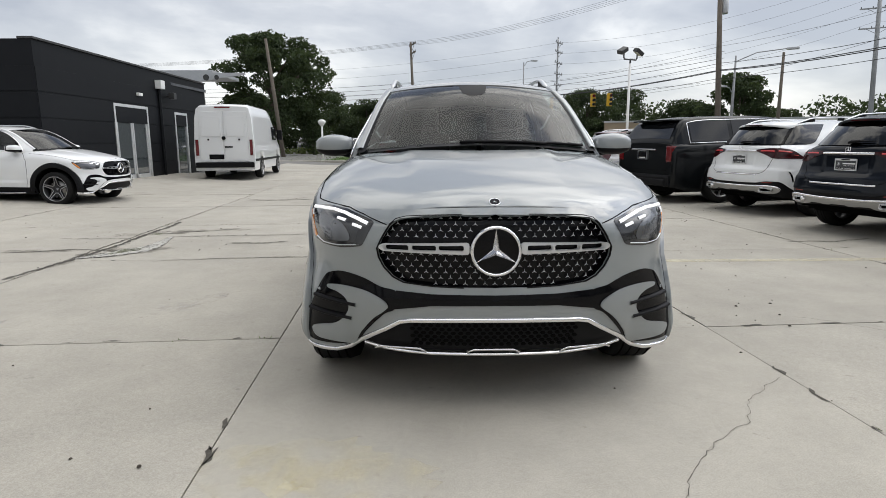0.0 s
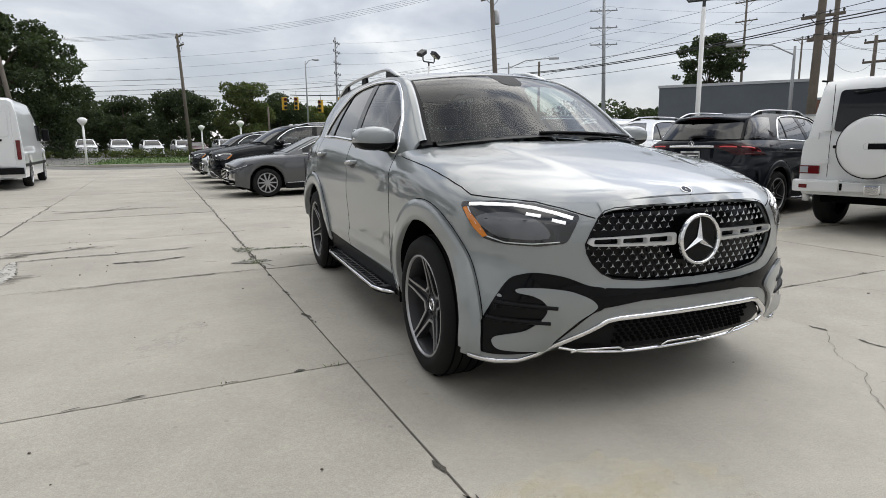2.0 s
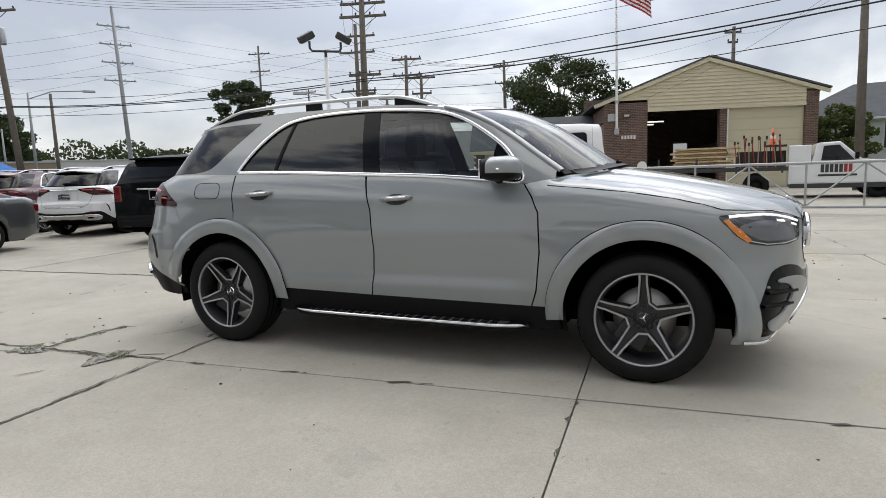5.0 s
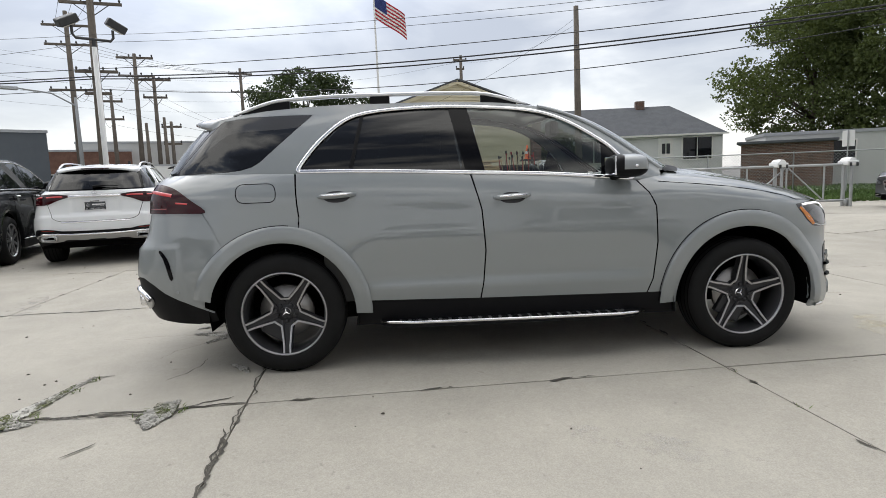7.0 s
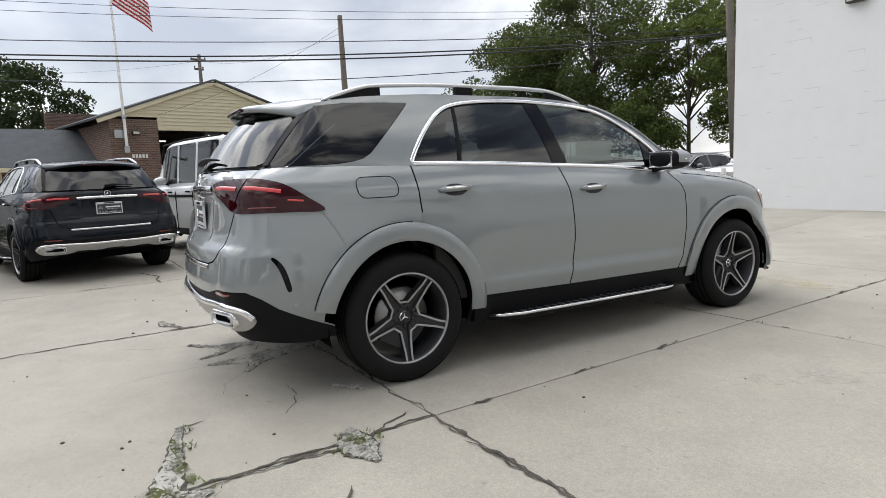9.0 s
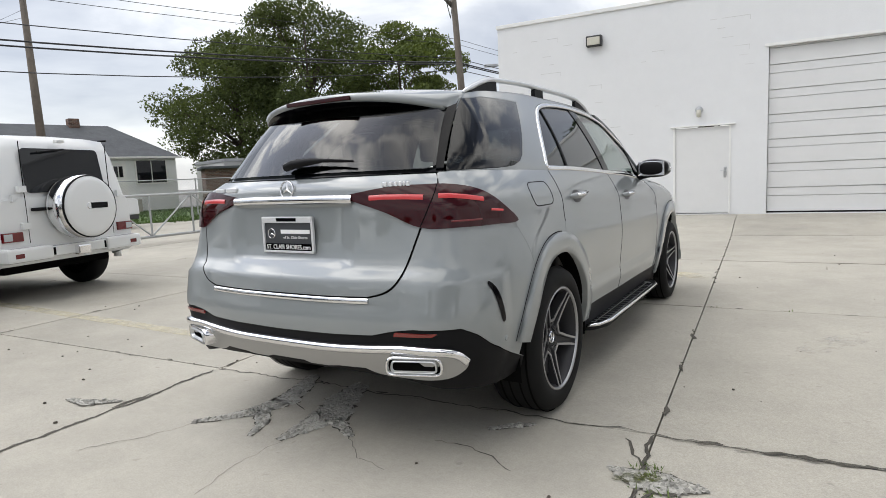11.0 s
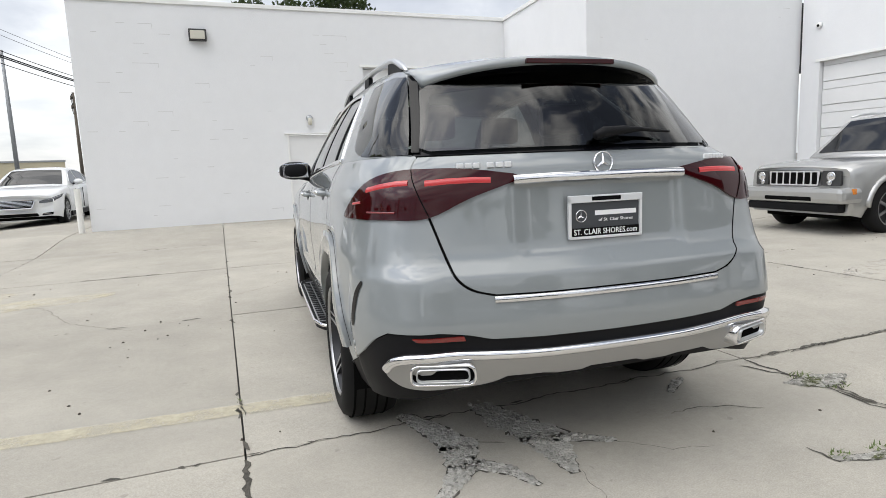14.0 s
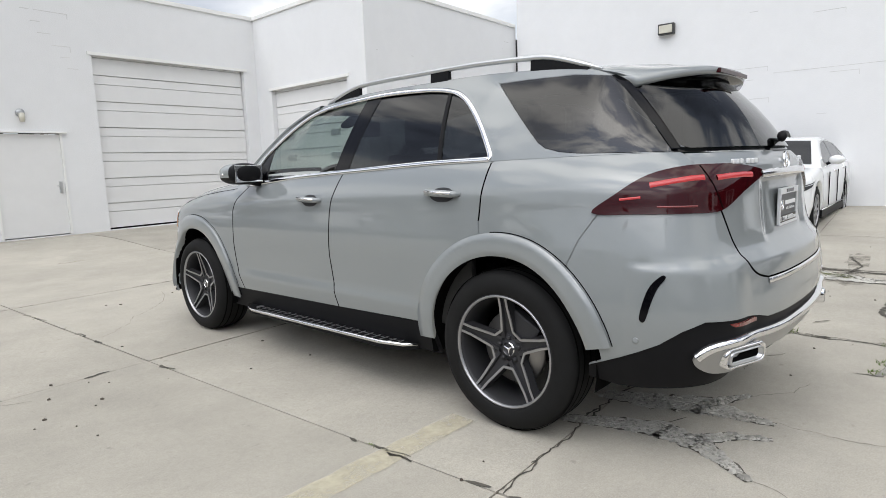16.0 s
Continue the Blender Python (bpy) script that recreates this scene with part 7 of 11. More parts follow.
        for sx in (glass[0][0] + 0.02, glass[0][1] + 0.06, glass[1][1] + 0.02):
            part("door_seam", box(sx, sx + 0.006, sgn * half - 0.012, sgn * half + 0.003, 0.36, belt_f(sx) - 0.09), UNDER, car)
        part("sill", box(axles[0] + tyre + 0.09, axles[1] - tyre - 0.09, sgn * (half - 0.03) - 0.03, sgn * (half - 0.03) + 0.03, floor - 0.02, floor + 0.11, 0.015), PLASTIC, car)
        if roof_rails:
            line = [(x, sgn * (cabin(x, 1).y - 0.02), cabin(x, 1).z + 0.055) for x in (lerp(xb + 0.05, xc - 0.05, k / 10) for k in range(11))]
            part("roof_rail", tube(line, 0.018, 6), SATIN, car, smooth=True)

    # nose
    zf = belt_f(0.0)

    def plate_on(name, outline, x0, x1, mat, parent=None, lab=""):
        """A flat piece on the nose, outline in (y, z), bent round with it."""
        bm = bmesh.new()
        add_prism(bm, outline, x1 - x0, Matrix.Translation((x0, 0, 0)) @ Matrix(((0, 0, 1, 0), (1, 0, 0, 0), (0, 1, 0, 0), (0, 0, 0, 1))))
        for v in bm.verts:
            v.co.x += nose(0.0, v.co.y, v.co.z)
        bmesh.ops.recalc_face_normals(bm, faces=bm.faces)
        return part(name, bm, mat, parent or car, lab)

    def round_lamp(y, z, r, x, parent):
        bm = bmesh.new()
        add_lathe(bm, [(0, 0.012), (r * 0.6, 0.010), (r * 0.85, 0.0), (r, 0.012), (r * 1.08, 0.0)], 20, Matrix.Translation((nose(0.0, y, z) + x, y, z)) @ pose(0, 0, 0, 0, -90, 0))
        part("lamp_bowl", bm, CHROME, parent, smooth=True)

    if face == "slots":
        grille = plate_on("grille", rounded([(-0.43, zf - 0.235), (0.43, zf - 0.235), (0.45, zf - 0.02), (-0.45, zf - 0.02)], 0.03), -0.030, 0.02, CHROME, lab="chrome grille with seven upright slots")
        for k in range(7):
            y = -0.366 + 0.122 * k
            plate_on("grille_slot", rounded([(y - 0.036, zf - 0.215), (y + 0.036, zf - 0.215), (y + 0.036, zf - 0.04), (y - 0.036, zf - 0.04)], 0.012), -0.036, -0.02, UNDER, grille)
        part("front_bumper", box(-0.13, 0.30, -half * 0.99, half * 0.99, 0.46, 0.70, 0.075), paint, car, smooth=False)
        part("bumper_slot", box(-0.137, -0.08, -0.42, 0.42, 0.50, 0.565, 0.02), UNDER, car)
        part("front_valance", box(-0.08, 0.25, -half * 0.88, half * 0.88, 0.34, 0.465, 0.03), PLASTIC, car, "black plastic chin")
        for sgn in (1, -1):
            y = sgn * 0.615
            lamp = plate_on("headlight", rounded([(y - 0.135, zf - 0.235), (y + 0.135, zf - 0.235), (y + 0.135, zf - 0.02), (y - 0.135, zf - 0.02)], 0.03), -0.020, 0.03, DARK_METAL, lab="square headlight in a dark surround")
            round_lamp(y, zf - 0.10, 0.062, -0.024, lamp)
            round_lamp(y - sgn * 0.02, zf - 0.19, 0.035, -0.024, lamp)
            part("marker_lamp", box(0.06, 0.13, sgn * half * 0.985 - 0.012, sgn * half * 0.985 + 0.012, 0.60, 0.68, 0.008), bpy.data.materials["amber_marker"], car, "amber side marker")
            pts = [(front + (tyre + 0.10) * math.cos(radians(q)), sgn * (half - 0.01), tyre + (tyre + 0.10) * math.sin(radians(q))) for q in range(-4, 185, 12)]
            part("wheel_flare", tube(pts, 0.045, 8), paint, car, smooth=True)
    else:
        wide = half * (0.42 if face == "grille" else 0.36)
        top, bot = zf - 0.07, zf - 0.29
        grille = plate_on("grille", rounded([(-wide * 0.86, bot), (wide * 0.86, bot), (wide * 1.06, top - 0.03), (wide * 0.98, top), (-wide * 0.98, top), (-wide * 1.06, top - 0.03)], 0.03), -0.030, 0.03, CHROME if chrome else GLOSS_BLACK, lab="chrome-edged grille" if chrome else "")
        plate_on("grille_mesh", rounded([(-wide * 0.82, bot + 0.02), (wide * 0.82, bot + 0.02), (wide * 1.0, top - 0.035), (wide * 0.94, top - 0.018), (-wide * 0.94, top - 0.018), (-wide * 1.0, top - 0.035)], 0.025), -0.038, -0.02, UNDER, grille)
        if face == "grille":
            for k in range(5):
                z = bot + 0.045 + 0.032 * k
                w = wide * lerp(0.83, 0.97, (z - bot) / 0.22)
                plate_on("grille_bar", [(-w, z), (w, z), (w, z + 0.011), (-w, z + 0.011)], -0.046, -0.030, CHROME, grille)
        plate_on("front_intake", rounded([(-half * 0.50, 0.27), (half * 0.50, 0.27), (half * 0.46, 0.345), (-half * 0.46, 0.345)], 0.025), -0.022, 0.03, UNDER, lab="dark lower intake")
        plate_on("intake_chrome", [(-half * 0.47, 0.348), (half * 0.47, 0.348), (half * 0.47, 0.358), (-half * 0.47, 0.358)], -0.026, 0.01, CHROME if chrome else PLASTIC)
        for sgn in (1, -1):
            side_slot = [(sgn * half * q, z) for q, z in ((0.56, 0.29), (0.80, 0.30), (0.82, 0.36), (0.60, 0.345))]
            fog = plate_on("fog_intake", rounded(side_slot if sgn > 0 else side_slot[::-1], 0.015), -0.020, 0.03, UNDER)
            plate_on("fog_chrome", [(sgn * half * q, z) for q, z in ((0.58, 0.322), (0.79, 0.328), (0.79, 0.336), (0.58, 0.330))][::sgn], -0.026, 0.0, CHROME, fog)
            eye = [(sgn * half * q, z) for q, z in ((0.50, zf - 0.205), (0.62, zf - 0.225), (0.83, zf - 0.175), (0.87, zf - 0.10), (0.83, zf - 0.065), (0.66, zf - 0.085), (0.54, zf - 0.14))]
            bm = bmesh.new()
            rows = []
            run = [(0.0, half * q) for q in (0.52, 0.60, 0.70, 0.79)] + [(x, half_width(x) - 0.004) for x in (0.03, 0.09, 0.17, 0.27, 0.38, 0.50)]
            for k, (x, y) in enumerate(run):
                u = k / (len(run) - 1)
                z0 = zf + lerp(lerp(-0.165, -0.185, min(1, u * 3)), 0.045, u**1.7)
                z1 = zf + lerp(-0.120, 0.060, u**0.8)
                rows.append([bm.verts.new((nose(x, y, z) - (0.012 if x == 0 else 0.0), sgn * (y + 0.010), z)) for z in (z0, lerp(z0, z1, 0.5), z1)])
            for a, b in zip(rows, rows[1:]):
                for k in range(2):
                    bm.faces.new((a[k], b[k], b[k + 1], a[k + 1]))
            bmesh.ops.recalc_face_normals(bm, faces=bm.faces)
            lamp = part("headlight", bm, CAR_LAMP, car, "dark headlight behind a clear cover", smooth=True)
            bm = bmesh.new()
            add_tube(bm, [(nose(x, y, zf) - 0.016, sgn * (y + 0.014), zf + lerp(-0.135, 0.040, (k / (len(run) - 1)) ** 0.85)) for k, (x, y) in enumerate(run[1:-1], 1)], 0.007, 6)
            part("light_strip", bm, CLEAR_LAMP, lamp, smooth=True)
    # tail
    zt = belt_f(length)
    L = length
    if rear in ("suv", "rover"):
        part("rear_valance", box(L - 0.24, L + 0.035, -half * 0.90, half * 0.90, 0.34, 0.58, 0.05), PLASTIC, car)
        part("skid_plate", box(L - 0.05, L + 0.06, -half * 0.80, half * 0.80, 0.36, 0.49, 0.03), SATIN if rear == "suv" else PLASTIC, car)
        part("skid_inset", box(L + 0.02, L + 0.066, -half * 0.30, half * 0.30, 0.385, 0.43, 0.015), PLASTIC, car)
        part("gate_seam", box(L - 0.005, L + 0.004, -half * 0.78, half * 0.78, 0.665, 0.672), UNDER, car)
        for sgn in (1, -1):
            if rear == "suv":
                part("tail_light", box(L - 0.26, L + 0.022, sgn * half * 0.70 - half * 0.235, sgn * half * 0.70 + half * 0.235, zt - 0.185, zt - 0.055, 0.05), TAIL_RED, car, "red tail light")
                part("tailpipe", box(L - 0.02, L + 0.075, sgn * half * 0.62 - 0.11, sgn * half * 0.62 + 0.11, 0.382, 0.468, 0.035), CHROME, car)
                part("tailpipe_mouth", box(L + 0.06, L + 0.079, sgn * half * 0.62 - 0.085, sgn * half * 0.62 + 0.085, 0.398, 0.452, 0.02), UNDER, car)
            else:
                part("tail_light", box(L - 0.16, L + 0.02, sgn * half * 0.84 - 0.085, sgn * half * 0.84 + 0.085, zt - 0.34, zt - 0.02, 0.03), TAIL_RED, car, "red tail light")
        part("tailgate_bar", box(L - 0.02, L + 0.03, -half * 0.42, half * 0.42, zt - 0.115, zt - 0.085, 0.01), CHROME, car)
        part("rear_wiper", tube([(xd - 0.03, 0.0, zt + 0.07), (xd - 0.06, 0.3, zt + 0.09)], 0.014, 6), PLASTIC, car)
        bm = bmesh.new()
        add_prism(bm, [(xc - 0.10, -half * 0.66), (xc + 0.20, -half * 0.62), (xc + 0.24, 0), (xc + 0.20, half * 0.62), (xc - 0.10, half * 0.66)], 0.03, Matrix.Translation((0, 0, roof_f(xc) + 0.016)))
        part("roof_spoiler", bm, paint, car)
    elif rear == "sedan":
        for sgn in (1, -1):
            part("tail_light", box(L - 0.22, L + 0.015, sgn * half * 0.72 - half * 0.20, sgn * half * 0.72 + half * 0.20, zt - 0.22, zt - 0.06, 0.03), TAIL_RED, car, "red tail light")
        part("rear_valance", box(L - 0.2, L + 0.02, -half * 0.8, half * 0.8, 0.30, 0.42, 0.04), PLASTIC, car)
    if rear != "none":
        plate = part("number_plate", box(L, L + 0.032, -0.155, 0.155, zt - 0.29, zt - 0.135, 0.006), GLOSS_BLACK, car, "dark dealer plate in a bright frame")
        bm = bmesh.new()
        for y0, y1, z0, z1 in ((-0.165, 0.165, -0.135, -0.120), (-0.165, 0.165, -0.305, -0.290), (-0.165, -0.150, -0.30, -0.125), (0.150, 0.165, -0.30, -0.125)):
            add_box(bm, L, L + 0.04, y0, y1, zt + z0, zt + z1)
        part("plate_frame", bm, SATIN, plate)
        part("plate_bar", box(L + 0.03, L + 0.036, -0.10, 0.10, zt - 0.275, zt - 0.255), WHITE_METAL, plate)
    return car


def park(car, x, y, heading, at="tail"):
    """Stand a car with its tail (or nose) at x, y; heading: the way its nose looks, degrees from +x."""
    a = radians(heading)
    L = {"tail": car["span"], "nose": 0.0}[at] if "span" in car else 0.0
    back = Vector((-math.cos(a), -math.sin(a)))
    nose = Vector((x, y)) - back * L
    car.matrix_basis = Matrix.Translation((nose.x, nose.y, ground_height(x, y))) @ pose(0, 0, 0, 0, 0, heading + 180)
    return car


SUV = dict(length=4.66, width=1.89, wheelbase=2.87, front=0.86, tyre=0.365, belt=[(0, 0.86), (0.3, 0.97), (1.0, 1.05), (1.4, 1.07), (3.0, 1.12), (4.2, 1.165), (4.66, 1.145)], roof=[(0.95, 1.06), (1.45, 1.37), (1.9, 1.56), (2.4, 1.63), (3.2, 1.62), (3.95, 1.56), (4.3, 1.41), (4.58, 1.195)], xa=0.95, xb=1.85, xc=4.0, xd=4.58, glass=((1.42, 2.30), (2.40, 3.25), (3.33, 3.95)), roof_rails=True)
ROVER = dict(length=5.0, width=2.02, wheelbase=2.92, front=0.90, tyre=0.395, belt=[(0, 1.0), (0.3, 1.08), (1.2, 1.17), (3.5, 1.21), (5.0, 1.18)], roof=[(1.15, 1.18), (1.6, 1.46), (2.1, 1.67), (2.8, 1.74), (4.2, 1.71), (4.66, 1.64), (4.96, 1.20)], xa=1.15, xb=2.05, xc=4.68, xd=4.96, glass=((1.60, 2.55), (2.65, 3.55), (3.65, 4.55)), rear="rover", spokes=9, blunt=0.05)
SEDAN = dict(length=4.70, width=1.81, wheelbase=2.84, front=0.80, tyre=0.325, belt=[(0, 0.70), (0.4, 0.84), (1.2, 0.93), (2.6, 0.98), (3.8, 1.01), (4.4, 1.01), (4.70, 0.93)], roof=[(1.25, 0.95), (1.7, 1.16), (2.15, 1.335), (2.7, 1.385), (3.2, 1.36), (3.8, 1.19), (4.25, 1.02)], xa=1.25, xb=2.1, xc=3.3, xd=4.25, glass=((1.65, 2.50), (2.60, 3.40), (3.46, 3.72)), rear="sedan", floor=0.20, tumble=0.24)
LIMO = dict(SEDAN, length=5.2, width=1.90, wheelbase=3.16, front=0.88, tyre=0.35, belt=[(0, 0.76), (0.4, 0.90), (1.3, 0.98), (3.0, 1.02), (4.4, 1.05), (5.2, 0.97)], roof=[(1.4, 1.0), (1.9, 1.24), (2.35, 1.44), (2.9, 1.495), (3.6, 1.45), (4.2, 1.24), (4.7, 1.06)], xa=1.4, xb=2.3, xc=3.65, xd=4.7, glass=((1.85, 2.75), (2.85, 3.75), (3.82, 4.1)))
BOXY = dict(length=4.45, width=1.82, wheelbase=2.85, front=0.80, tyre=0.395, belt=[(0, 1.04), (0.15, 1.13), (1.4, 1.16), (4.45, 1.19)], roof=[(1.42, 1.18), (1.60, 1.50), (1.85, 1.86), (2.3, 1.93), (3.9, 1.93), (4.30, 1.90), (4.43, 1.21)], xa=1.42, xb=1.86, xc=4.30, xd=4.43, glass=((1.75, 2.45), (2.55, 3.25), (3.35, 4.15)), rear="none", tumble=0.09, floor=0.36, blunt=0.15, chrome=False, face="plain", spokes=5)


def build(spec, label, paint, **more):
    d = dict(spec)
    d.update(more)
    car = make_car(label, paint, **d)
    car["span"] = d["length"]
    return car


ROW = "dealer cars parked in rows"
COMPACT = (0.985, 0.945, 0.925)
sister_suv("black compact luxury suv with chrome rear skid plate", NAVY_PAINT, COMPACT, 4.98, 4.36, 15, group=ROW)
sister_suv("white compact luxury suv with chrome rear skid plate", WHITE_PAINT, COMPACT, 4.93, 7.06, 15, group=ROW)
park(build(ROVER, "black full-size luxury suv with large wheels", BLACK_PAINT, group=ROW), 4.12, 9.36, 15)
sister_suv("white compact luxury suv with chrome rear skid plate", WHITE_PAINT, COMPACT, 4.75, 13.1, 15, group=ROW)
sister_suv("dark red luxury suv in the parked row", MAROON, COMPACT, 4.6, 16.0, 15, group=ROW)


def g_wagon():
    car = build(BOXY, "white boxy off-roader with rear spare wheel cover", WHITE_PAINT, group=ROW, name="off_roader")
    L, half = 4.45, 0.91
    m = Matrix.Translation((L + 0.02, 0.0, 1.08)) @ pose(0, 0, 0, 0, 90, 0)
    bm = bmesh.new()
    add_lathe(bm, [(0.0, 0.335), (0.30, 0.330), (0.358, 0.318), (0.374, 0.290), (0.376, 0.06), (0.34, 0.0)], 40, m)
    spare = part("spare_cover", bm, WHITE_PAINT, car, "white round spare wheel cover", smooth=True)
    bm = bmesh.new()
    add_lathe(bm, [(0.372, 0.285), (0.382, 0.280), (0.384, 0.08), (0.374, 0.06)], 40, m)
    part("cover_band", bm, CHROME, spare, "chrome band round the cover", smooth=True)
    part("cover_badge", box(L + 0.350, L + 0.360, -0.02, 0.22, 1.055, 1.125, 0.004), GLOSS_BLACK, spare)
    bm = bmesh.new()
    add_lathe(bm, [(0.036, 0.0), (0.040, 0.008), (0.046, 0.0)], 20, Matrix.Translation((L + 0.352, -0.03, 1.09)) @ pose(0, 0, 0, 0, 90, 0))
    part("badge_ring", bm, CHROME, spare)
    for sgn in (1, -1):
        part("tail_light", box(L - 0.02, L + 0.03, sgn * 0.78 - 0.12, sgn * 0.78 + 0.12, 0.73, 0.84, 0.01), TAIL_RED, car, "red tail light")
        part("bumper_step", box(L - 0.1, L + 0.12, sgn * 0.66 - 0.28, sgn * 0.66 + 0.28, 0.50, 0.66, 0.03), WHITE_PAINT, car)
        part("reflector", box(L + 0.11, L + 0.125, sgn * 0.80 - 0.05, sgn * 0.80 + 0.05, 0.55, 0.60), TAIL_RED, car)
        part("door_hinge", box(L - 0.01, L + 0.03, sgn * 0.72 - 0.02, sgn * 0.72 + 0.02, 1.18, 1.26, 0.005), WHITE_PAINT, car)
        part("tailpipe", tube([(2.2, sgn * 0.95, 0.36), (2.75, sgn * 0.97, 0.36)], 0.04, 10), CHROME, car)
    for sgn in (1, -1):
        for a in (0.80, 3.65):
            pts = [(a + 0.50 * math.cos(radians(q)), sgn * (half + 0.012), 0.395 + 0.49 * math.sin(radians(q))) for q in range(-6, 187, 12)]
            part("wheel_flare", tube(pts, 0.05, 8), WHITE_PAINT, car, smooth=True)
        part("side_strip", box(0.9, L - 0.1, sgn * half - 0.01, sgn * half + 0.018, 0.985, 1.025, 0.006), PLASTIC, car, "black rubbing strip")
    part("rear_handle", box(L + 0.0, L + 0.045, -0.52, -0.34, 1.06, 1.10, 0.012), PLASTIC, car, "black door handle")
    part("bumper_beam", box(L - 0.08, L + 0.10, -0.40, 0.40, 0.52, 0.64, 0.02), WHITE_PAINT, car)
    part("tow_hitch", box(L + 0.05, L + 0.16, -0.09, 0.09, 0.50, 0.62, 0.02), CHROME, car)
    part("rear_door_seam", box(L - 0.006, L + 0.004, -0.572, -0.567, 0.70, 1.86), UNDER, car)
    part("rear_door_seam", box(L - 0.006, L + 0.004, 0.603, 0.608, 0.70, 1.86), UNDER, car)
    black_ring = bmesh.new()
    add_lathe(black_ring, [(0.366, 0.312), (0.374, 0.314), (0.380, 0.300), (0.376, 0.285)], 40, m)
    part("cover_rim", black_ring, PLASTIC, spare, "thin black rim of the cover", smooth=True)
    for sgn in (1, -1):
        line = [(1.62, sgn * 0.80, 1.62), (1.88, sgn * 0.800, 1.905), (3.0, sgn * 0.800, 1.945), (4.28, sgn * 0.795, 1.925)]
        part("roof_gutter", tube(line, 0.013, 6), PLASTIC, car, "black roof gutter", smooth=True)
        part("clear_lamp", box(L + 0.024, L + 0.034, sgn * 0.84 - 0.05, sgn * 0.84 + 0.05, 0.745, 0.825, 0.006), CLEAR_LAMP, car)
        part("bumper_slot", box(L + 0.098, L + 0.104, sgn * 0.36 - 0.015, sgn * 0.36 + 0.015, 0.535, 0.625, 0.004), UNDER, car)
        for z in (0.86, 1.28):
            part("hinge", box(L - 0.01, L + 0.035, -0.66, -0.56, z, z + 0.075, 0.006), WHITE_PAINT, car) if sgn > 0 else None
    part("wiper_pivot", box(L - 0.10, L - 0.03, -0.05, 0.05, 1.86, 1.90, 0.01), WHITE_METAL, car)
    bm = bmesh.new()
    add_prism(bm, rounded([(-0.54, 1.28), (0.54, 1.28), (0.52, 1.80), (-0.52, 1.80)], 0.06), 0.012, Matrix.Translation((L + 0.150, 0, 0)) @ pose(0, 0, 0, 0, -7, 0) @ Matrix(((0, 0, 1, 0), (1, 0, 0, 0), (0, 1, 0, 0), (0, 0, 0, 1))))
    part("rear_window", bm, DARK_GLASS, car)
    part("rear_wiper", tube([(L + 0.0, 0.0, 1.78), (L + 0.0, -0.35, 1.74)], 0.012, 6), PLASTIC, car)
    return car


park(g_wagon(), 5.72, 1.98, 14)

# cars with their noses on the aisle
c_class = build(SEDAN, "dark grey saloon with bright alloy wheels", SELENITE, group=ROW, spokes=10)
park(c_class, -1.42, 12.15, 185, "nose")
sister_suv("black large suv with chrome nose bar", BLACK_PAINT, (1.02, 1.04, 1.0), -1.72, 15.0, 185, "nose", group=ROW)
white_saloon = park(build(SEDAN, "white saloon parked nose to the aisle", WHITE_PAINT, group=ROW), -1.9, 17.7, 185, "nose")
sister_suv("black sloping-roof suv parked nose to the aisle", BLACK_PAINT, COMPACT, -2.25, 20.7, 185, "nose", group=ROW)
pale = copy_thing(white_saloon, Matrix())
pale["span"] = SEDAN["length"]
park(pale, -2.2, 23.9, 185, "nose")
tagged(pale, "pale saloon at the end of the row")

sister_suv("white compact electric suv with black wheel arches", WHITE_PAINT, (0.965, 0.95, 0.94), -7.10, 9.62, -3, "nose", black_arches=True)
limo = park(build(LIMO, "dark grey limousine entering by the gate", SELENITE), 9.32, -9.80, 91, "nose")
park(build(LIMO, "white limousine parked beside the building", WHITE_PAINT), 7.05, -11.3, 93, "nose")
JEEP = dict(length=4.45, width=1.84, wheelbase=2.70, front=0.82, tyre=0.375, belt=[(0, 0.955), (0.2, 1.02), (1.2, 1.09), (4.0, 1.13), (4.45, 1.10)], roof=[(1.25, 1.12), (1.6, 1.42), (1.95, 1.70), (2.4, 1.77), (3.9, 1.75), (4.2, 1.70), (4.42, 1.14)], xa=1.25, xb=1.95, xc=4.15, xd=4.42, glass=((1.70, 2.42), (2.52, 3.25), (3.38, 4.05)), rear="rover", face="slots", tumble=0.11, blunt=0.10, chrome=False, roof_rails=True, spokes=7, arch_black=False)
park(build(JEEP, "silver boxy off-road suv parked by the white wall", SILVER), -6.55, -1.25, 0, "nose")
park(build(dict(LIMO, length=5.05), "white large saloon with chrome grille and mirrors", WHITE_PAINT), -6.72, 1.78, 2, "nose")


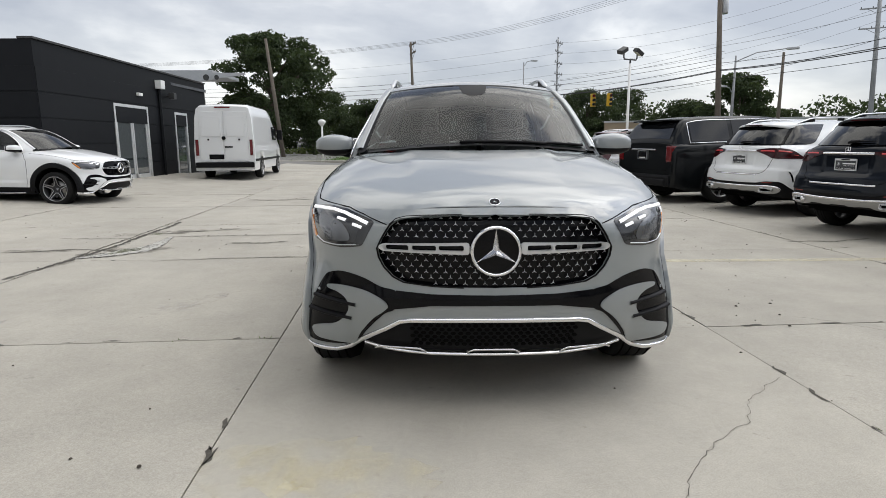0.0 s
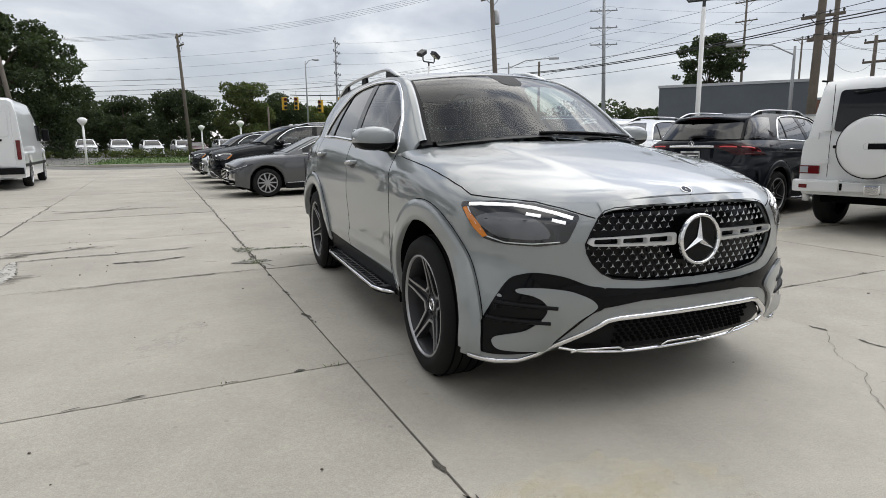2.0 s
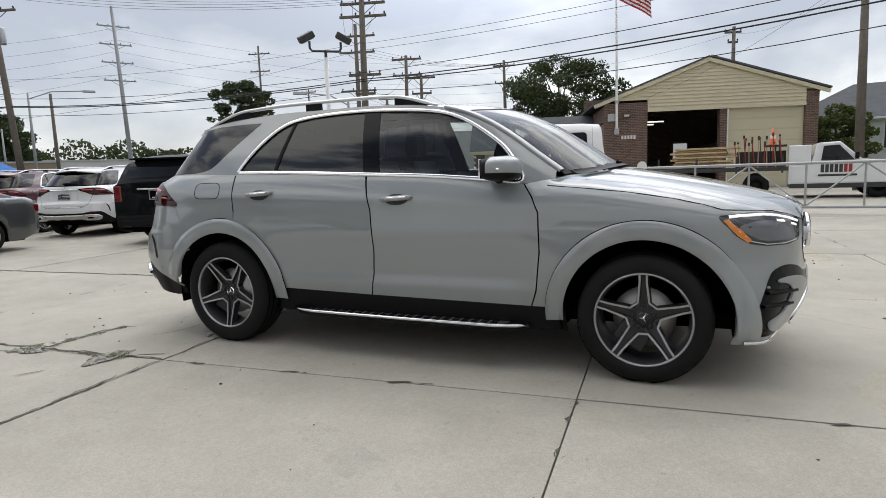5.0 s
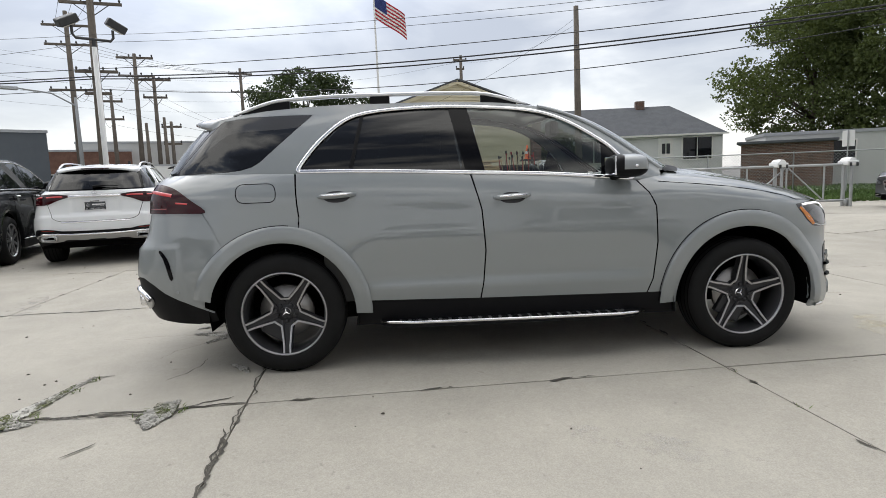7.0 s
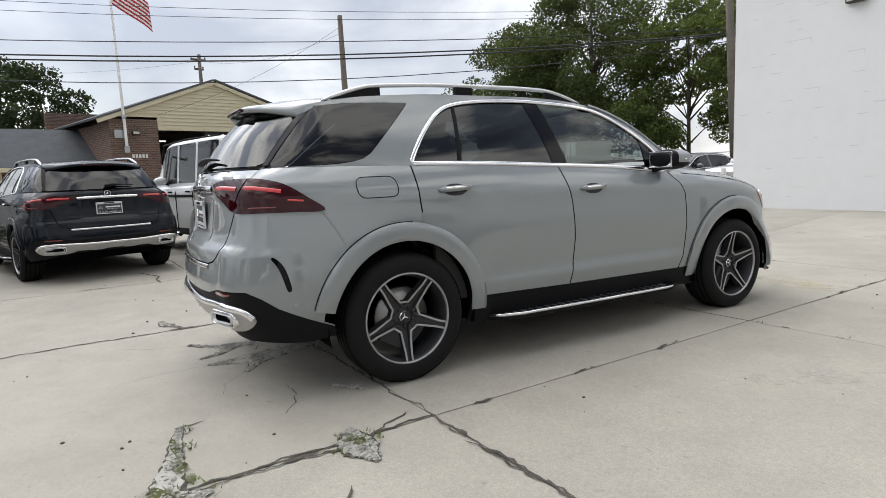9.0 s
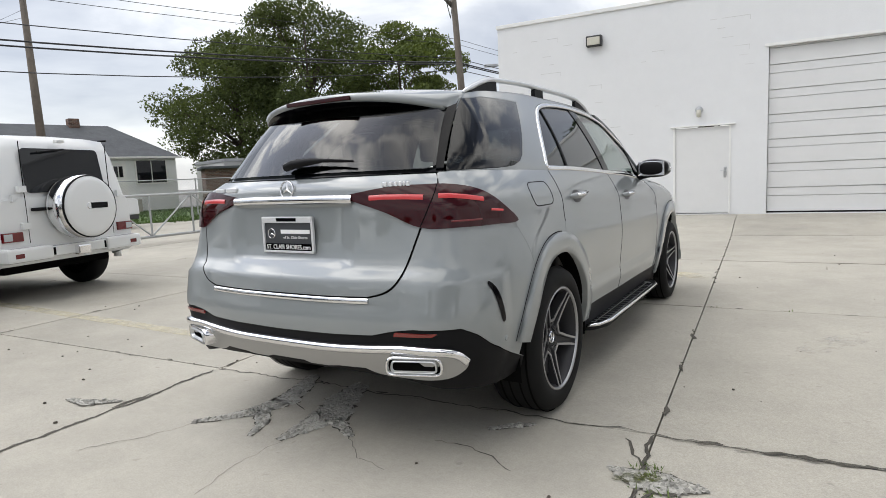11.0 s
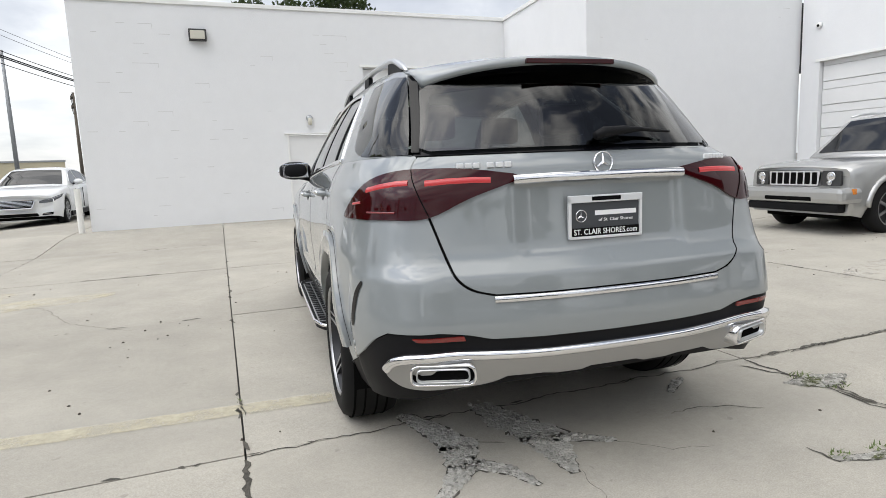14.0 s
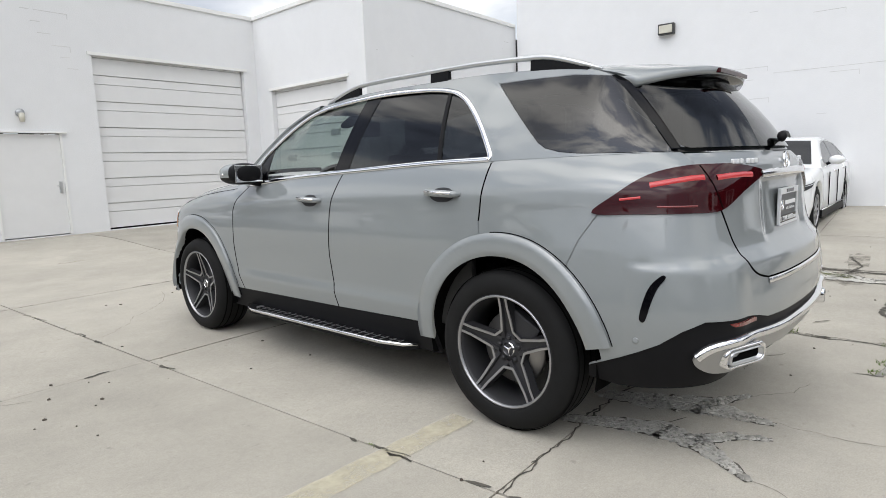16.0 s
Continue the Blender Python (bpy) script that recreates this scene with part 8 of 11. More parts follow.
def white_van():
    van = thing("van", None, "white high-roof delivery van with plain rear doors", "van")
    L, half = 5.9, 0.98
    roof = curve_through([(0, 0.95), (0.35, 1.10), (0.75, 1.30), (1.35, 2.05), (1.9, 2.42), (2.6, 2.52), (5.6, 2.50), (5.9, 2.42)])
    bm = bmesh.new()
    rows = []
    for k in range(41):
        x = L * k / 40
        zr = roof(x)
        zl = 0.32
        for a in (0.95, 4.55):
            d = abs(x - a)
            if d < 0.43:
                zl = max(zl, 0.36 + math.sqrt(0.43**2 - d * d))
        w = half * (1 - 0.15 * smooth_step(0.5, 0, x) ** 2)
        up = min(1.0, (zr - 0.9) / 1.5)
        pts = [(w - 0.02, zl), (w, max(zl + 0.02, 0.6)), (w, 1.0), (w - 0.07 * up, lerp(1.0, zr, 0.75)), (w - 0.12 * up - 0.02, zr - 0.06), (w - 0.22, zr), (0, zr + 0.03)]
        rows.append([bm.verts.new((x, y, z)) for y, z in pts] + [bm.verts.new((x, -y, z)) for y, z in pts[:-1][::-1]])
    for a, b in zip(rows, rows[1:]):
        for k in range(len(a) - 1):
            bm.faces.new((a[k], b[k], b[k + 1], a[k + 1]))
    bm.faces.new(rows[0])
    bm.faces.new(rows[-1][::-1])
    bmesh.ops.recalc_face_normals(bm, faces=bm.faces)
    body = part("body", bm, WHITE_PAINT, van, smooth=True)
    body.data.polygons.foreach_set("use_smooth", [len(p.vertices) == 4 for p in body.data.polygons])
    for sgn in (1, -1):
        part("rear_door", box(L, L + 0.02, sgn * 0.40 - 0.385, sgn * 0.40 + 0.385, 0.62, 2.28, 0.015), WHITE_PAINT, van)
        part("door_recess", box(L + 0.02, L + 0.03, sgn * 0.40 - 0.30, sgn * 0.40 + 0.30, 1.45, 2.12, 0.012), WHITE_PAINT, van)
        part("tail_light", box(L - 0.08, L + 0.025, sgn * 0.88 - 0.05, sgn * 0.88 + 0.05, 0.82, 1.35, 0.01), TAIL_RED, van, "tall red tail light")
        for a in (0.95, 4.55):
            wheel_mesh_parts(van, a, sgn * 0.86, 0.36, sgn, spokes=8)
        part("side_moulding", box(0.6, L - 0.1, sgn * half - 0.02, sgn * half + 0.015, 0.62, 0.70, 0.01), PLASTIC, van)
        part("door_mirror", box(1.25, 1.42, sgn * 1.14 - 0.10, sgn * 1.14 + 0.10, 1.35, 1.75, 0.04), PLASTIC, van)
        part("cab_window", box(1.35, 2.15, sgn * 0.955 - 0.012, sgn * 0.955 + 0.012, 1.35, 1.85, 0.05), DARK_GLASS, van)
        part("door_lock", box(L + 0.02, L + 0.04, sgn * 0.5 - 0.03, sgn * 0.5 + 0.03, 1.32, 1.38, 0.012), PLASTIC, van)
    part("rear_bumper", box(L - 0.15, L + 0.10, -0.95, 0.95, 0.42, 0.60, 0.03), PLASTIC, van)
    part("plate_panel", box(L + 0.02, L + 0.035, -0.50, -0.02, 0.70, 0.86, 0.01), GLOSS_BLACK, van)
    part("door_badge", box(L + 0.02, L + 0.04, -0.06, 0.06, 1.34, 1.46, 0.05), PLASTIC, van)
    part("handle", box(L + 0.02, L + 0.05, 0.02, 0.28, 1.08, 1.13, 0.01), PLASTIC, van)
    part("roof_lamp", box(L - 0.02, L + 0.02, -0.25, 0.25, 2.38, 2.43, 0.01), TAIL_RED, van)
    part("underbody", box(0.3, L - 0.2, -0.75, 0.75, 0.30, 0.60), UNDER, van)
    van["span"] = L
    return van


park(white_van(), -7.42, 17.0, 96)


# far lot: pale cars in a line beyond the lawn
far = build(SUV, "white suv in the distant car lot", WHITE_PAINT, group="cars in the far lot")
park(far, -11.5, 62, -80, "nose")
for k, (x, y) in enumerate(((-8.6, 62.2), (-5.8, 62.3), (-2.9, 62.6), (1.2, 62.8), (4.2, 63.0), (13.0, 60.0), (16.0, 60.0))):
    other = copy_thing(far, Matrix())
    other["span"] = SUV["length"]
    park(other, x, y, -80 if k < 5 else 200, "nose")
for x, y, spec, paint, lab in ((-14.4, 61.8, SUV, SELENITE, "grey suv in the distant car lot"), (7.2, 60.5, SEDAN, SELENITE, "grey saloon in the distant car lot"), (-1.6, 61.2, SEDAN, MAROON, "dark red saloon in the distant car lot")):
    park(build(spec, lab, paint, group="cars in the far lot"), x, y, -80, "nose")


# ---- sliding pipe gate ----
GATE_M = frame_at((11.0, 1.0, 0), (-0.2, -8.8))
GALV = material("weathered_galvanised_pipe", (0.40, 0.41, 0.41), 0.5, metal=0.55, var=0.18, scale=9, bump=0.15)


def pipe_gate():
    gate = thing("sliding_gate", GATE_M, "galvanised pipe sliding gate with diagonal braces", "gate")
    part("top_rail", tube([(-2.3, 0, 1.12), (10.55, 0, 1.12)], 0.033, 10), GALV, gate)
    part("bottom_rail", tube([(-2.3, 0, 0.16), (10.55, 0, 0.16)], 0.033, 10), GALV, gate)
    xs = [-2.3, -1.15, 0.1, 1.15, 2.28, 3.40, 4.49, 5.70, 6.85, 7.87, 8.95, 9.98, 10.52]
    for k, x in enumerate(xs):
        part("upright", tube([(x, 0, 0.17), (x, 0, 1.11)], 0.024, 8), GALV, gate)
        if k + 2 < len(xs):
            a, b = (0.2, 1.08) if k % 2 else (1.08, 0.2)
            part("brace", tube([(x + 0.03, 0, a), (xs[k + 1] - 0.03, 0, b)], 0.019, 8), GALV, gate)
    for x in (8.62, 10.42):
        bm = bmesh.new()
        add_lathe(bm, [(0, -0.02), (0.10, -0.02), (0.11, 0), (0.10, 0.02), (0, 0.02)], 18, pose(x + 0.2, -0.05, 0.11, 90, 0, 0))
        part("roller", bm, GALV, gate, "grey ground roller wheel", smooth=True)


def gate_post(u, plate, hood):
    post = thing("gate_post", GATE_M @ Matrix.Translation((u, 0.14, 0)), "galvanised gate post with guide rollers under a pale hood" if hood else "galvanised gate post with round-topped latch plates", "gate post")
    part("post_pipe", tube([(0, 0, -0.05), (0, 0, 1.16)], 0.05, 12), GALV, post)
    part("post_pipe", tube([(0.0, -0.30, -0.05), (0.0, -0.30, 1.10)], 0.04, 12), GALV, post)
    if hood:
        bm = box(-0.15, 0.15, -0.36, 0.06, 1.10, 1.22, 0.03)
        add_lathe(bm, [(0, -0.18), (0.10, -0.18), (0.11, 0.0), (0.10, 0.18), (0, 0.18)], 16, pose(0, -0.15, 1.20, 90, 0, 0))
        part("hood", bm, WHITE_METAL, post, "white rounded roller hood")
        for s in (-0.09, 0.09):
            bm = bmesh.new()
            add_lathe(bm, [(0, 0), (0.028, 0), (0.028, 0.10), (0, 0.10)], 12, pose(s, -0.38, 1.07))
            part("guide_roller", bm, DARK_METAL, post, smooth=True)
    if plate:
        for z, up in ((1.13, 1), (0.16, -1)):
            bm = bmesh.new()
            pts = [(-0.11, -0.12 * up), (0.11, -0.12 * up)] + [(0.11 * math.cos(a), up * (0.05 + 0.11 * math.sin(a))) for a in (math.pi * k / 8 for k in range(9))]
            add_prism(bm, pts, 0.012, Matrix.Translation((0, -0.34, z)) @ pose(0, 0, 0, 90, 0, 0))
            bmesh.ops.recalc_face_normals(bm, faces=bm.faces)
            part("latch_plate", bm, WHITE_METAL, post)


pipe_gate()
gate_post(-0.02, True, False)
gate_post(8.72, False, True)
gate_post(10.62, False, True)


def guard_rail(x, y, turn, length):
    rail = thing("guard_rail", pose(x, y, 0, 0, 0, turn), "low galvanised guard rail on short posts", "guard rail")
    part("rail", box(-length / 2, length / 2, -0.03, 0.03, 0.42, 0.52, 0.015), GALV, rail)
    for s in (-0.3, 0.3):
        part("post", box(length * s - 0.05, length * s + 0.05, -0.045, 0.045, -0.04, 0.42, 0.01), GALV, rail)


guard_rail(9.5, 7.6, 107, 2.6)
guard_rail(9.1, 10.6, 107, 2.4)

PANEL_M = frame_at((13.9, 10.5, 0), (0.4, -1.35))
hoarding = thing("white_board", PANEL_M, "large white board hoarding on dark posts at the lot edge", "hoarding")
part("panel", box(0, 2.3, 0, 0.05, 0.32, 1.78, 0.01), WHITE_METAL, hoarding)
part("top_edge", box(-0.02, 2.32, -0.01, 0.06, 1.78, 1.83), METAL_GREY, hoarding)
for px_ in (0.02, 2.24):
    part("post", box(px_, px_ + 0.07, 0.06, 0.12, -0.05, 1.95), DARK_METAL, hoarding)
part("bottom_edge", box(0, 2.3, -0.01, 0.06, 0.29, 0.32), METAL_GREY, hoarding)


# ---- brick garage with a cream gable ----
def brick_material():
    m = bpy.data.materials.new("laid_brick")
    m.use_nodes = True
    n, l = m.node_tree.nodes, m.node_tree.links
    b = n["Principled BSDF"]
    b.inputs["Roughness"].default_value = 0.9
    co = n.new("ShaderNodeTexCoord")
    turn = n.new("ShaderNodeVectorMath")
    turn.operation = "DOT_PRODUCT"
    turn.inputs[1].default_value = (1, 1, 0)
    sep = n.new("ShaderNodeSeparateXYZ")
    comb = n.new("ShaderNodeCombineXYZ")
    br = n.new("ShaderNodeTexBrick")
    br.inputs["Color1"].default_value = (0.175, 0.095, 0.068, 1)
    br.inputs["Color2"].default_value = (0.085, 0.052, 0.042, 1)
    br.inputs["Mortar"].default_value = (0.24, 0.21, 0.18, 1)
    br.inputs["Scale"].default_value = 1.0
    br.inputs["Brick Width"].default_value, br.inputs["Row Height"].default_value = 0.21, 0.075
    br.inputs["Mortar Size"].default_value = 0.008
    bu = n.new("ShaderNodeBump")
    bu.inputs["Distance"].default_value = 0.01
    l.new(co.outputs["Object"], turn.inputs[0])
    l.new(co.outputs["Object"], sep.inputs[0])
    l.new(turn.outputs["Value"], comb.inputs[0])
    l.new(sep.outputs["Z"], comb.inputs[1])
    l.new(comb.outputs[0], br.inputs["Vector"])
    l.new(br.outputs["Color"], b.inputs["Base Color"])
    l.new(br.outputs["Fac"], bu.inputs["Height"])
    bu.invert = True
    l.new(bu.outputs["Normal"], b.inputs["Normal"])
    return m


LAID_BRICK = brick_material()
CREAM_DOOR = material("cream_roller_door", (0.56, 0.51, 0.36), 0.55, var=0.05, scale=2)
SHELF_DARK = material("workshop_clutter", (0.06, 0.055, 0.05), 0.8, var=0.4, scale=5)
TUBE_LIGHT = material("tube_light", (0.9, 0.9, 0.85), 0.4, emission=((1.0, 0.96, 0.85), 1.1))
HOUSE_SIDING = material("white_house_siding", (0.70, 0.70, 0.68), 0.6, var=0.05, scale=3)
BROWN_DOOR = material("brown_door", (0.10, 0.045, 0.03), 0.6, var=0.15)
RED_STRIPE = material("flag_red", (0.42, 0.03, 0.045), 0.85, var=0.08)
FLAG_WHITE = material("flag_white", (0.75, 0.74, 0.72), 0.85, var=0.05)
FLAG_BLUE = material("flag_blue", (0.03, 0.045, 0.16), 0.85, var=0.08)
LUMBER = material("raw_lumber", (0.50, 0.37, 0.21), 0.8, var=0.2, scale=6, island=True)
CONE_ORANGE = material("cone_orange", (0.75, 0.13, 0.02), 0.5, var=0.06)
TOOL_RED = material("tool_red", (0.30, 0.03, 0.03), 0.5, var=0.2)
FAC = frame_at((24.3, 4.2, 0), (2.6, -8.9))


def garage():
    g = thing("brick_garage", FAC, "brown brick garage with a cream sided gable and one open bay", "garage")
    part("brick_pier", box(0.35, 2.28, 0, 0.3, -0.1, 4.0), LAID_BRICK, g)
    part("brick_pier", box(5.45, 5.75, 0.02, 0.4, -0.1, 3.62), LAID_BRICK, g)
    part("brick_pier", box(9.05, 9.60, 0, 0.3, -0.1, 4.2), LAID_BRICK, g)
    part("side_wall", box(0.36, 0.64, 0.3, 11.0, -0.1, 3.9), LAID_BRICK, g)
    part("side_wall", box(9.3, 9.58, 0.3, 11.0, -0.1, 3.9), LAID_BRICK, g)
    part("back_wall", box(0.64, 9.3, 10.7, 11.0, -0.1, 5.3), LAID_BRICK, g)
    part("floor_slab", box(0.64, 9.3, 0.0, 10.7, -0.04, 0.03), CONCRETE, g)
    # gable of lapped boards
    apex, low_l, low_r = (4.95, 5.72), (0.3, 4.02), (9.65, 4.25)
    gable = part("gable_wall", bmesh.new(), CREAM_SIDING, g)
    z, k = 3.64, 0
    while z < 5.6:
        top = z + 0.155
        cut_l = 2.28 if z < 4.05 else max(2.28 if z < 4.05 else 0, low_l[0] + (apex[0] - low_l[0]) * (z - low_l[1]) / (apex[1] - low_l[1]) + 0.02)
        cut_r = 9.05 if z < 4.25 else apex[0] + (low_r[0] - apex[0]) * (apex[1] - z) / (apex[1] - low_r[1]) - 0.02
        if cut_r - cut_l > 0.1:
            bm = bmesh.new()
            add_prism(bm, [(-0.035, z), (0.0, top), (0.1, top), (0.1, z)], cut_r - cut_l, Matrix.Translation((cut_l, 0, 0)) @ Matrix(((0, 0, 1, 0), (1, 0, 0, 0), (0, 1, 0, 0), (0, 0, 0, 1))))
            bmesh.ops.recalc_face_normals(bm, faces=bm.faces)
            part("siding_board", bm, CREAM_SIDING, gable)
        z = top
    part("head_trim", box(2.28, 9.05, -0.06, 0.05, 3.56, 3.66), CREAM_SIDING, g)
    for (x0, z0), (x1, z1) in ((( -0.1, 3.86), (4.95, 5.74)), ((10.0, 4.14), (4.95, 5.74))):
        d = Vector((x1 - x0, 0, z1 - z0))
        m = Matrix.Translation((x0, 0, z0)) @ Matrix.Rotation(-math.atan2(d.z, d.x), 4, "Y")
        rake = part("rake_board", box(0, d.length, -0.14, -0.06, -0.06, 0.10, m=m), CREAM_SIDING, g)
        part("roof_slope", box(0, d.length + 0.02, -0.16, 11.2, 0.10 if x0 < 5 else -0.16, 0.18 if x0 < 5 else -0.08, m=m) if x0 < 5 else box(0, d.length + 0.02, -0.16, 11.2, 0.10, 0.18, m=Matrix.Translation((x0, 0, z0)) @ Matrix.Rotation(-math.atan2(d.z, d.x), 4, "Y") @ Matrix.Scale(-1, 4, (0, 0, 1))), GREY_ROOF, g, "grey shingle roof slope")
    door = part("roller_door", box(5.75, 9.05, 0.15, 0.22, 0.0, 3.6), CREAM_DOOR, g, "closed cream roller door")
    for k in range(7):
        part("door_panel", box(5.78, 9.02, 0.13, 0.155, 0.04 + 0.51 * k, 0.53 + 0.51 * k, 0.008), CREAM_DOOR, door)
    part("door_jamb", box(5.75, 5.80, -0.02, 0.14, 0, 3.56), TRIM_WHITE, g)
    for k in range(3):
        part("tube_lamp", box(2.5, 3.6, 2.6 + 2.2 * k, 2.7 + 2.2 * k, 3.25, 3.31), TUBE_LIGHT, g, "lit fluorescent tube lamp")
    # solid pane whose emission stands in for daylight through a rear window
    part("rear_window", box(6.1, 6.9, 10.66, 10.69, 1.5, 2.4), material("back_window", (0.5, 0.52, 0.52), 0.3, emission=((0.9, 0.95, 1.0), 0.35)), g, "rear window of the workshop, its daylight painted as a glow")
    for x0, x1, y0, y1, z1 in ((0.8, 1.9, 4, 8, 1.9), (3.0, 5.2, 8.6, 10, 1.4), (2.5, 3.3, 6, 7, 1.1), (6.5, 9.0, 3, 9, 2.2)):
        part("workshop_rack", box(x0, x1, y0, y1, 0.03, z1, 0.03), SHELF_DARK, g)
    lamp = part("wall_lamp", box(1.18, 1.48, -0.14, -0.001, 3.36, 3.52, 0.02), DARK_METAL, g, "bronze wall lamp")
    part("lens", box(1.21, 1.45, -0.16, -0.135, 3.38, 3.48, 0.01), LAMP_GLASS, lamp)
    for k in range(5):
        part("number_bar", box(1.12 + 0.135 * k, 1.21 + 0.135 * k, -0.02, -0.003, 2.38, 2.54), TRIM_WHITE, g)
    bm = box(0.5, 0.95, -0.06, -0.002, 3.2, 3.55, 0.02)
    part("meter_box", bm, METAL_GREY, g)


garage()


def flag_pole():
    base = FAC @ Vector((0.88, -0.22, 2.75))
    f = thing("flagpole", Matrix.Translation(base), "white flagpole bracketed to the brick wall with a waving flag", "flagpole")
    part("pole", tube([(0, 0, 0), (0.0, 0.02, 3.4), (0.0, 0.05, 7.05)], [0.06, 0.05, 0.035], 10), WHITE_METAL, f)
    part("bracket", box(-0.09, 0.09, -0.1, 0.1, -0.16, 0.12, 0.02), METAL_GREY, f)
    part("bracket", box(-0.07, 0.2, -0.09, 0.09, 1.25, 1.37, 0.02), METAL_GREY, f)
    bm = bmesh.new()
    add_lathe(bm, [(0, -0.06), (0.045, -0.04), (0.06, 0), (0.045, 0.04), (0, 0.06)], 12, pose(0, 0.05, 7.1))
    part("ball_finial", bm, SATIN, f, smooth=True)
    out = Vector((0.25, -0.97, 0))

    def at(u, v):
        wave = 0.16 * math.sin(u * 5.2 + v * 0.8) * u
        p = out * (1.42 * u) + Vector((0.97, 0.25, 0)) * wave
        return Vector((0, 0.05, 6.95 - 1.15 * v - 0.80 * u - 0.15 * u * u)) + p + out * (0.10 * v * u)

    for k in range(13):
        bm = bmesh.new()
        n, start = 18, 0.42 if k < 7 else 0.0
        rows = [[bm.verts.new(at(start + (1 - start) * i / n, v)) for i in range(n + 1)] for v in (k / 13, (k + 1) / 13)]
        for i in range(n):
            bm.faces.new((rows[0][i], rows[0][i + 1], rows[1][i + 1], rows[1][i]))
        part("flag_stripe", bm, FLAG_WHITE if k % 2 else RED_STRIPE, f, smooth=True)
    bm = bmesh.new()
    rows = [[bm.verts.new(at(0.42 * i / 8, v)) for i in range(9)] for v in (0, 0.27, 7 / 13)]
    for a, b in zip(rows, rows[1:]):
        for i in range(8):
            bm.faces.new((a[i], a[i + 1], b[i + 1], b[i]))
    part("flag_canton", bm, FLAG_BLUE, f, "dark blue flag canton", smooth=True)


flag_pole()
WING = frame_at((24.8, 8.5, 0), (1.2, -4.4))


def brick_wing():
    w = thing("brick_annex", WING, "low brick annex with a grey shingle roof and cream eaves", "house")
    part("wall", box(-1.75, 4.45, 0.35, 0.6, -0.1, 2.2), LAID_BRICK, w)
    part("wall", box(-1.75, -1.5, 0.6, 5.8, -0.1, 2.2), LAID_BRICK, w)
    part("back_wall", box(-1.75, 4.45, 5.8, 6.0, -0.1, 2.2), LAID_BRICK, w)
    bm = bmesh.new()
    add_prism(bm, [(0.0, 2.14), (2.6, 3.86), (3.0, 3.86), (6.2, 2.14), (6.2, 2.08), (0.0, 2.08)], 6.7, Matrix.Translation((-2.05, 0, 0)) @ Matrix(((0, 0, 1, 0), (1, 0, 0, 0), (0, 1, 0, 0), (0, 0, 0, 1))))
    bmesh.ops.recalc_face_normals(bm, faces=bm.faces)
    part("roof", bm, GREY_ROOF, w, "smooth dark grey shingle roof")
    part("fascia", box(-2.08, 4.66, -0.05, 0.0, 1.95, 2.12), CREAM_SIDING, w)
    part("soffit", box(-2.05, 4.64, 0.0, 0.36, 2.0, 2.06), CREAM_SIDING, w)
    part("garage_door", box(-1.3, 0.85, 0.28, 0.36, 0.0, 1.98, 0.01), CREAM_DOOR, w, "cream overhead door")
    part("door", box(3.0, 3.75, 0.29, 0.36, 0.0, 1.9, 0.01), BROWN_DOOR, w, "brown entry door")
    part("door", box(4.05, 4.4, 0.27, 0.36, 0.0, 1.95, 0.01), TRIM_WHITE, w, "white side door leaf")
    part("panelled_wall", box(1.9, 2.75, 0.30, 0.36, 0.0, 1.95, 0.01), CREAM_SIDING, w)
    part("vent", box(2.3, 2.62, 0.26, 0.31, 1.35, 1.62, 0.01), BROWN_DOOR, w)


brick_wing()


def picket_panel(u):
    p = thing("picket_panel", WING @ Matrix.Translation((u, -0.6, 0)), "short white picket fence panel by the annex", "fence")
    for k in range(5):
        part("picket", box(0.1 * k, 0.1 * k + 0.07, -0.015, 0.015, 0.0, 1.35 + 0.1 * (k % 2), 0.008), TRIM_WHITE, p)
    for z in (0.35, 1.05):
        part("cross_rail", box(-0.02, 0.5, 0.015, 0.05, z, z + 0.07), TRIM_WHITE, p)


for u in (1.35, 2.85, 4.5):
    picket_panel(u)


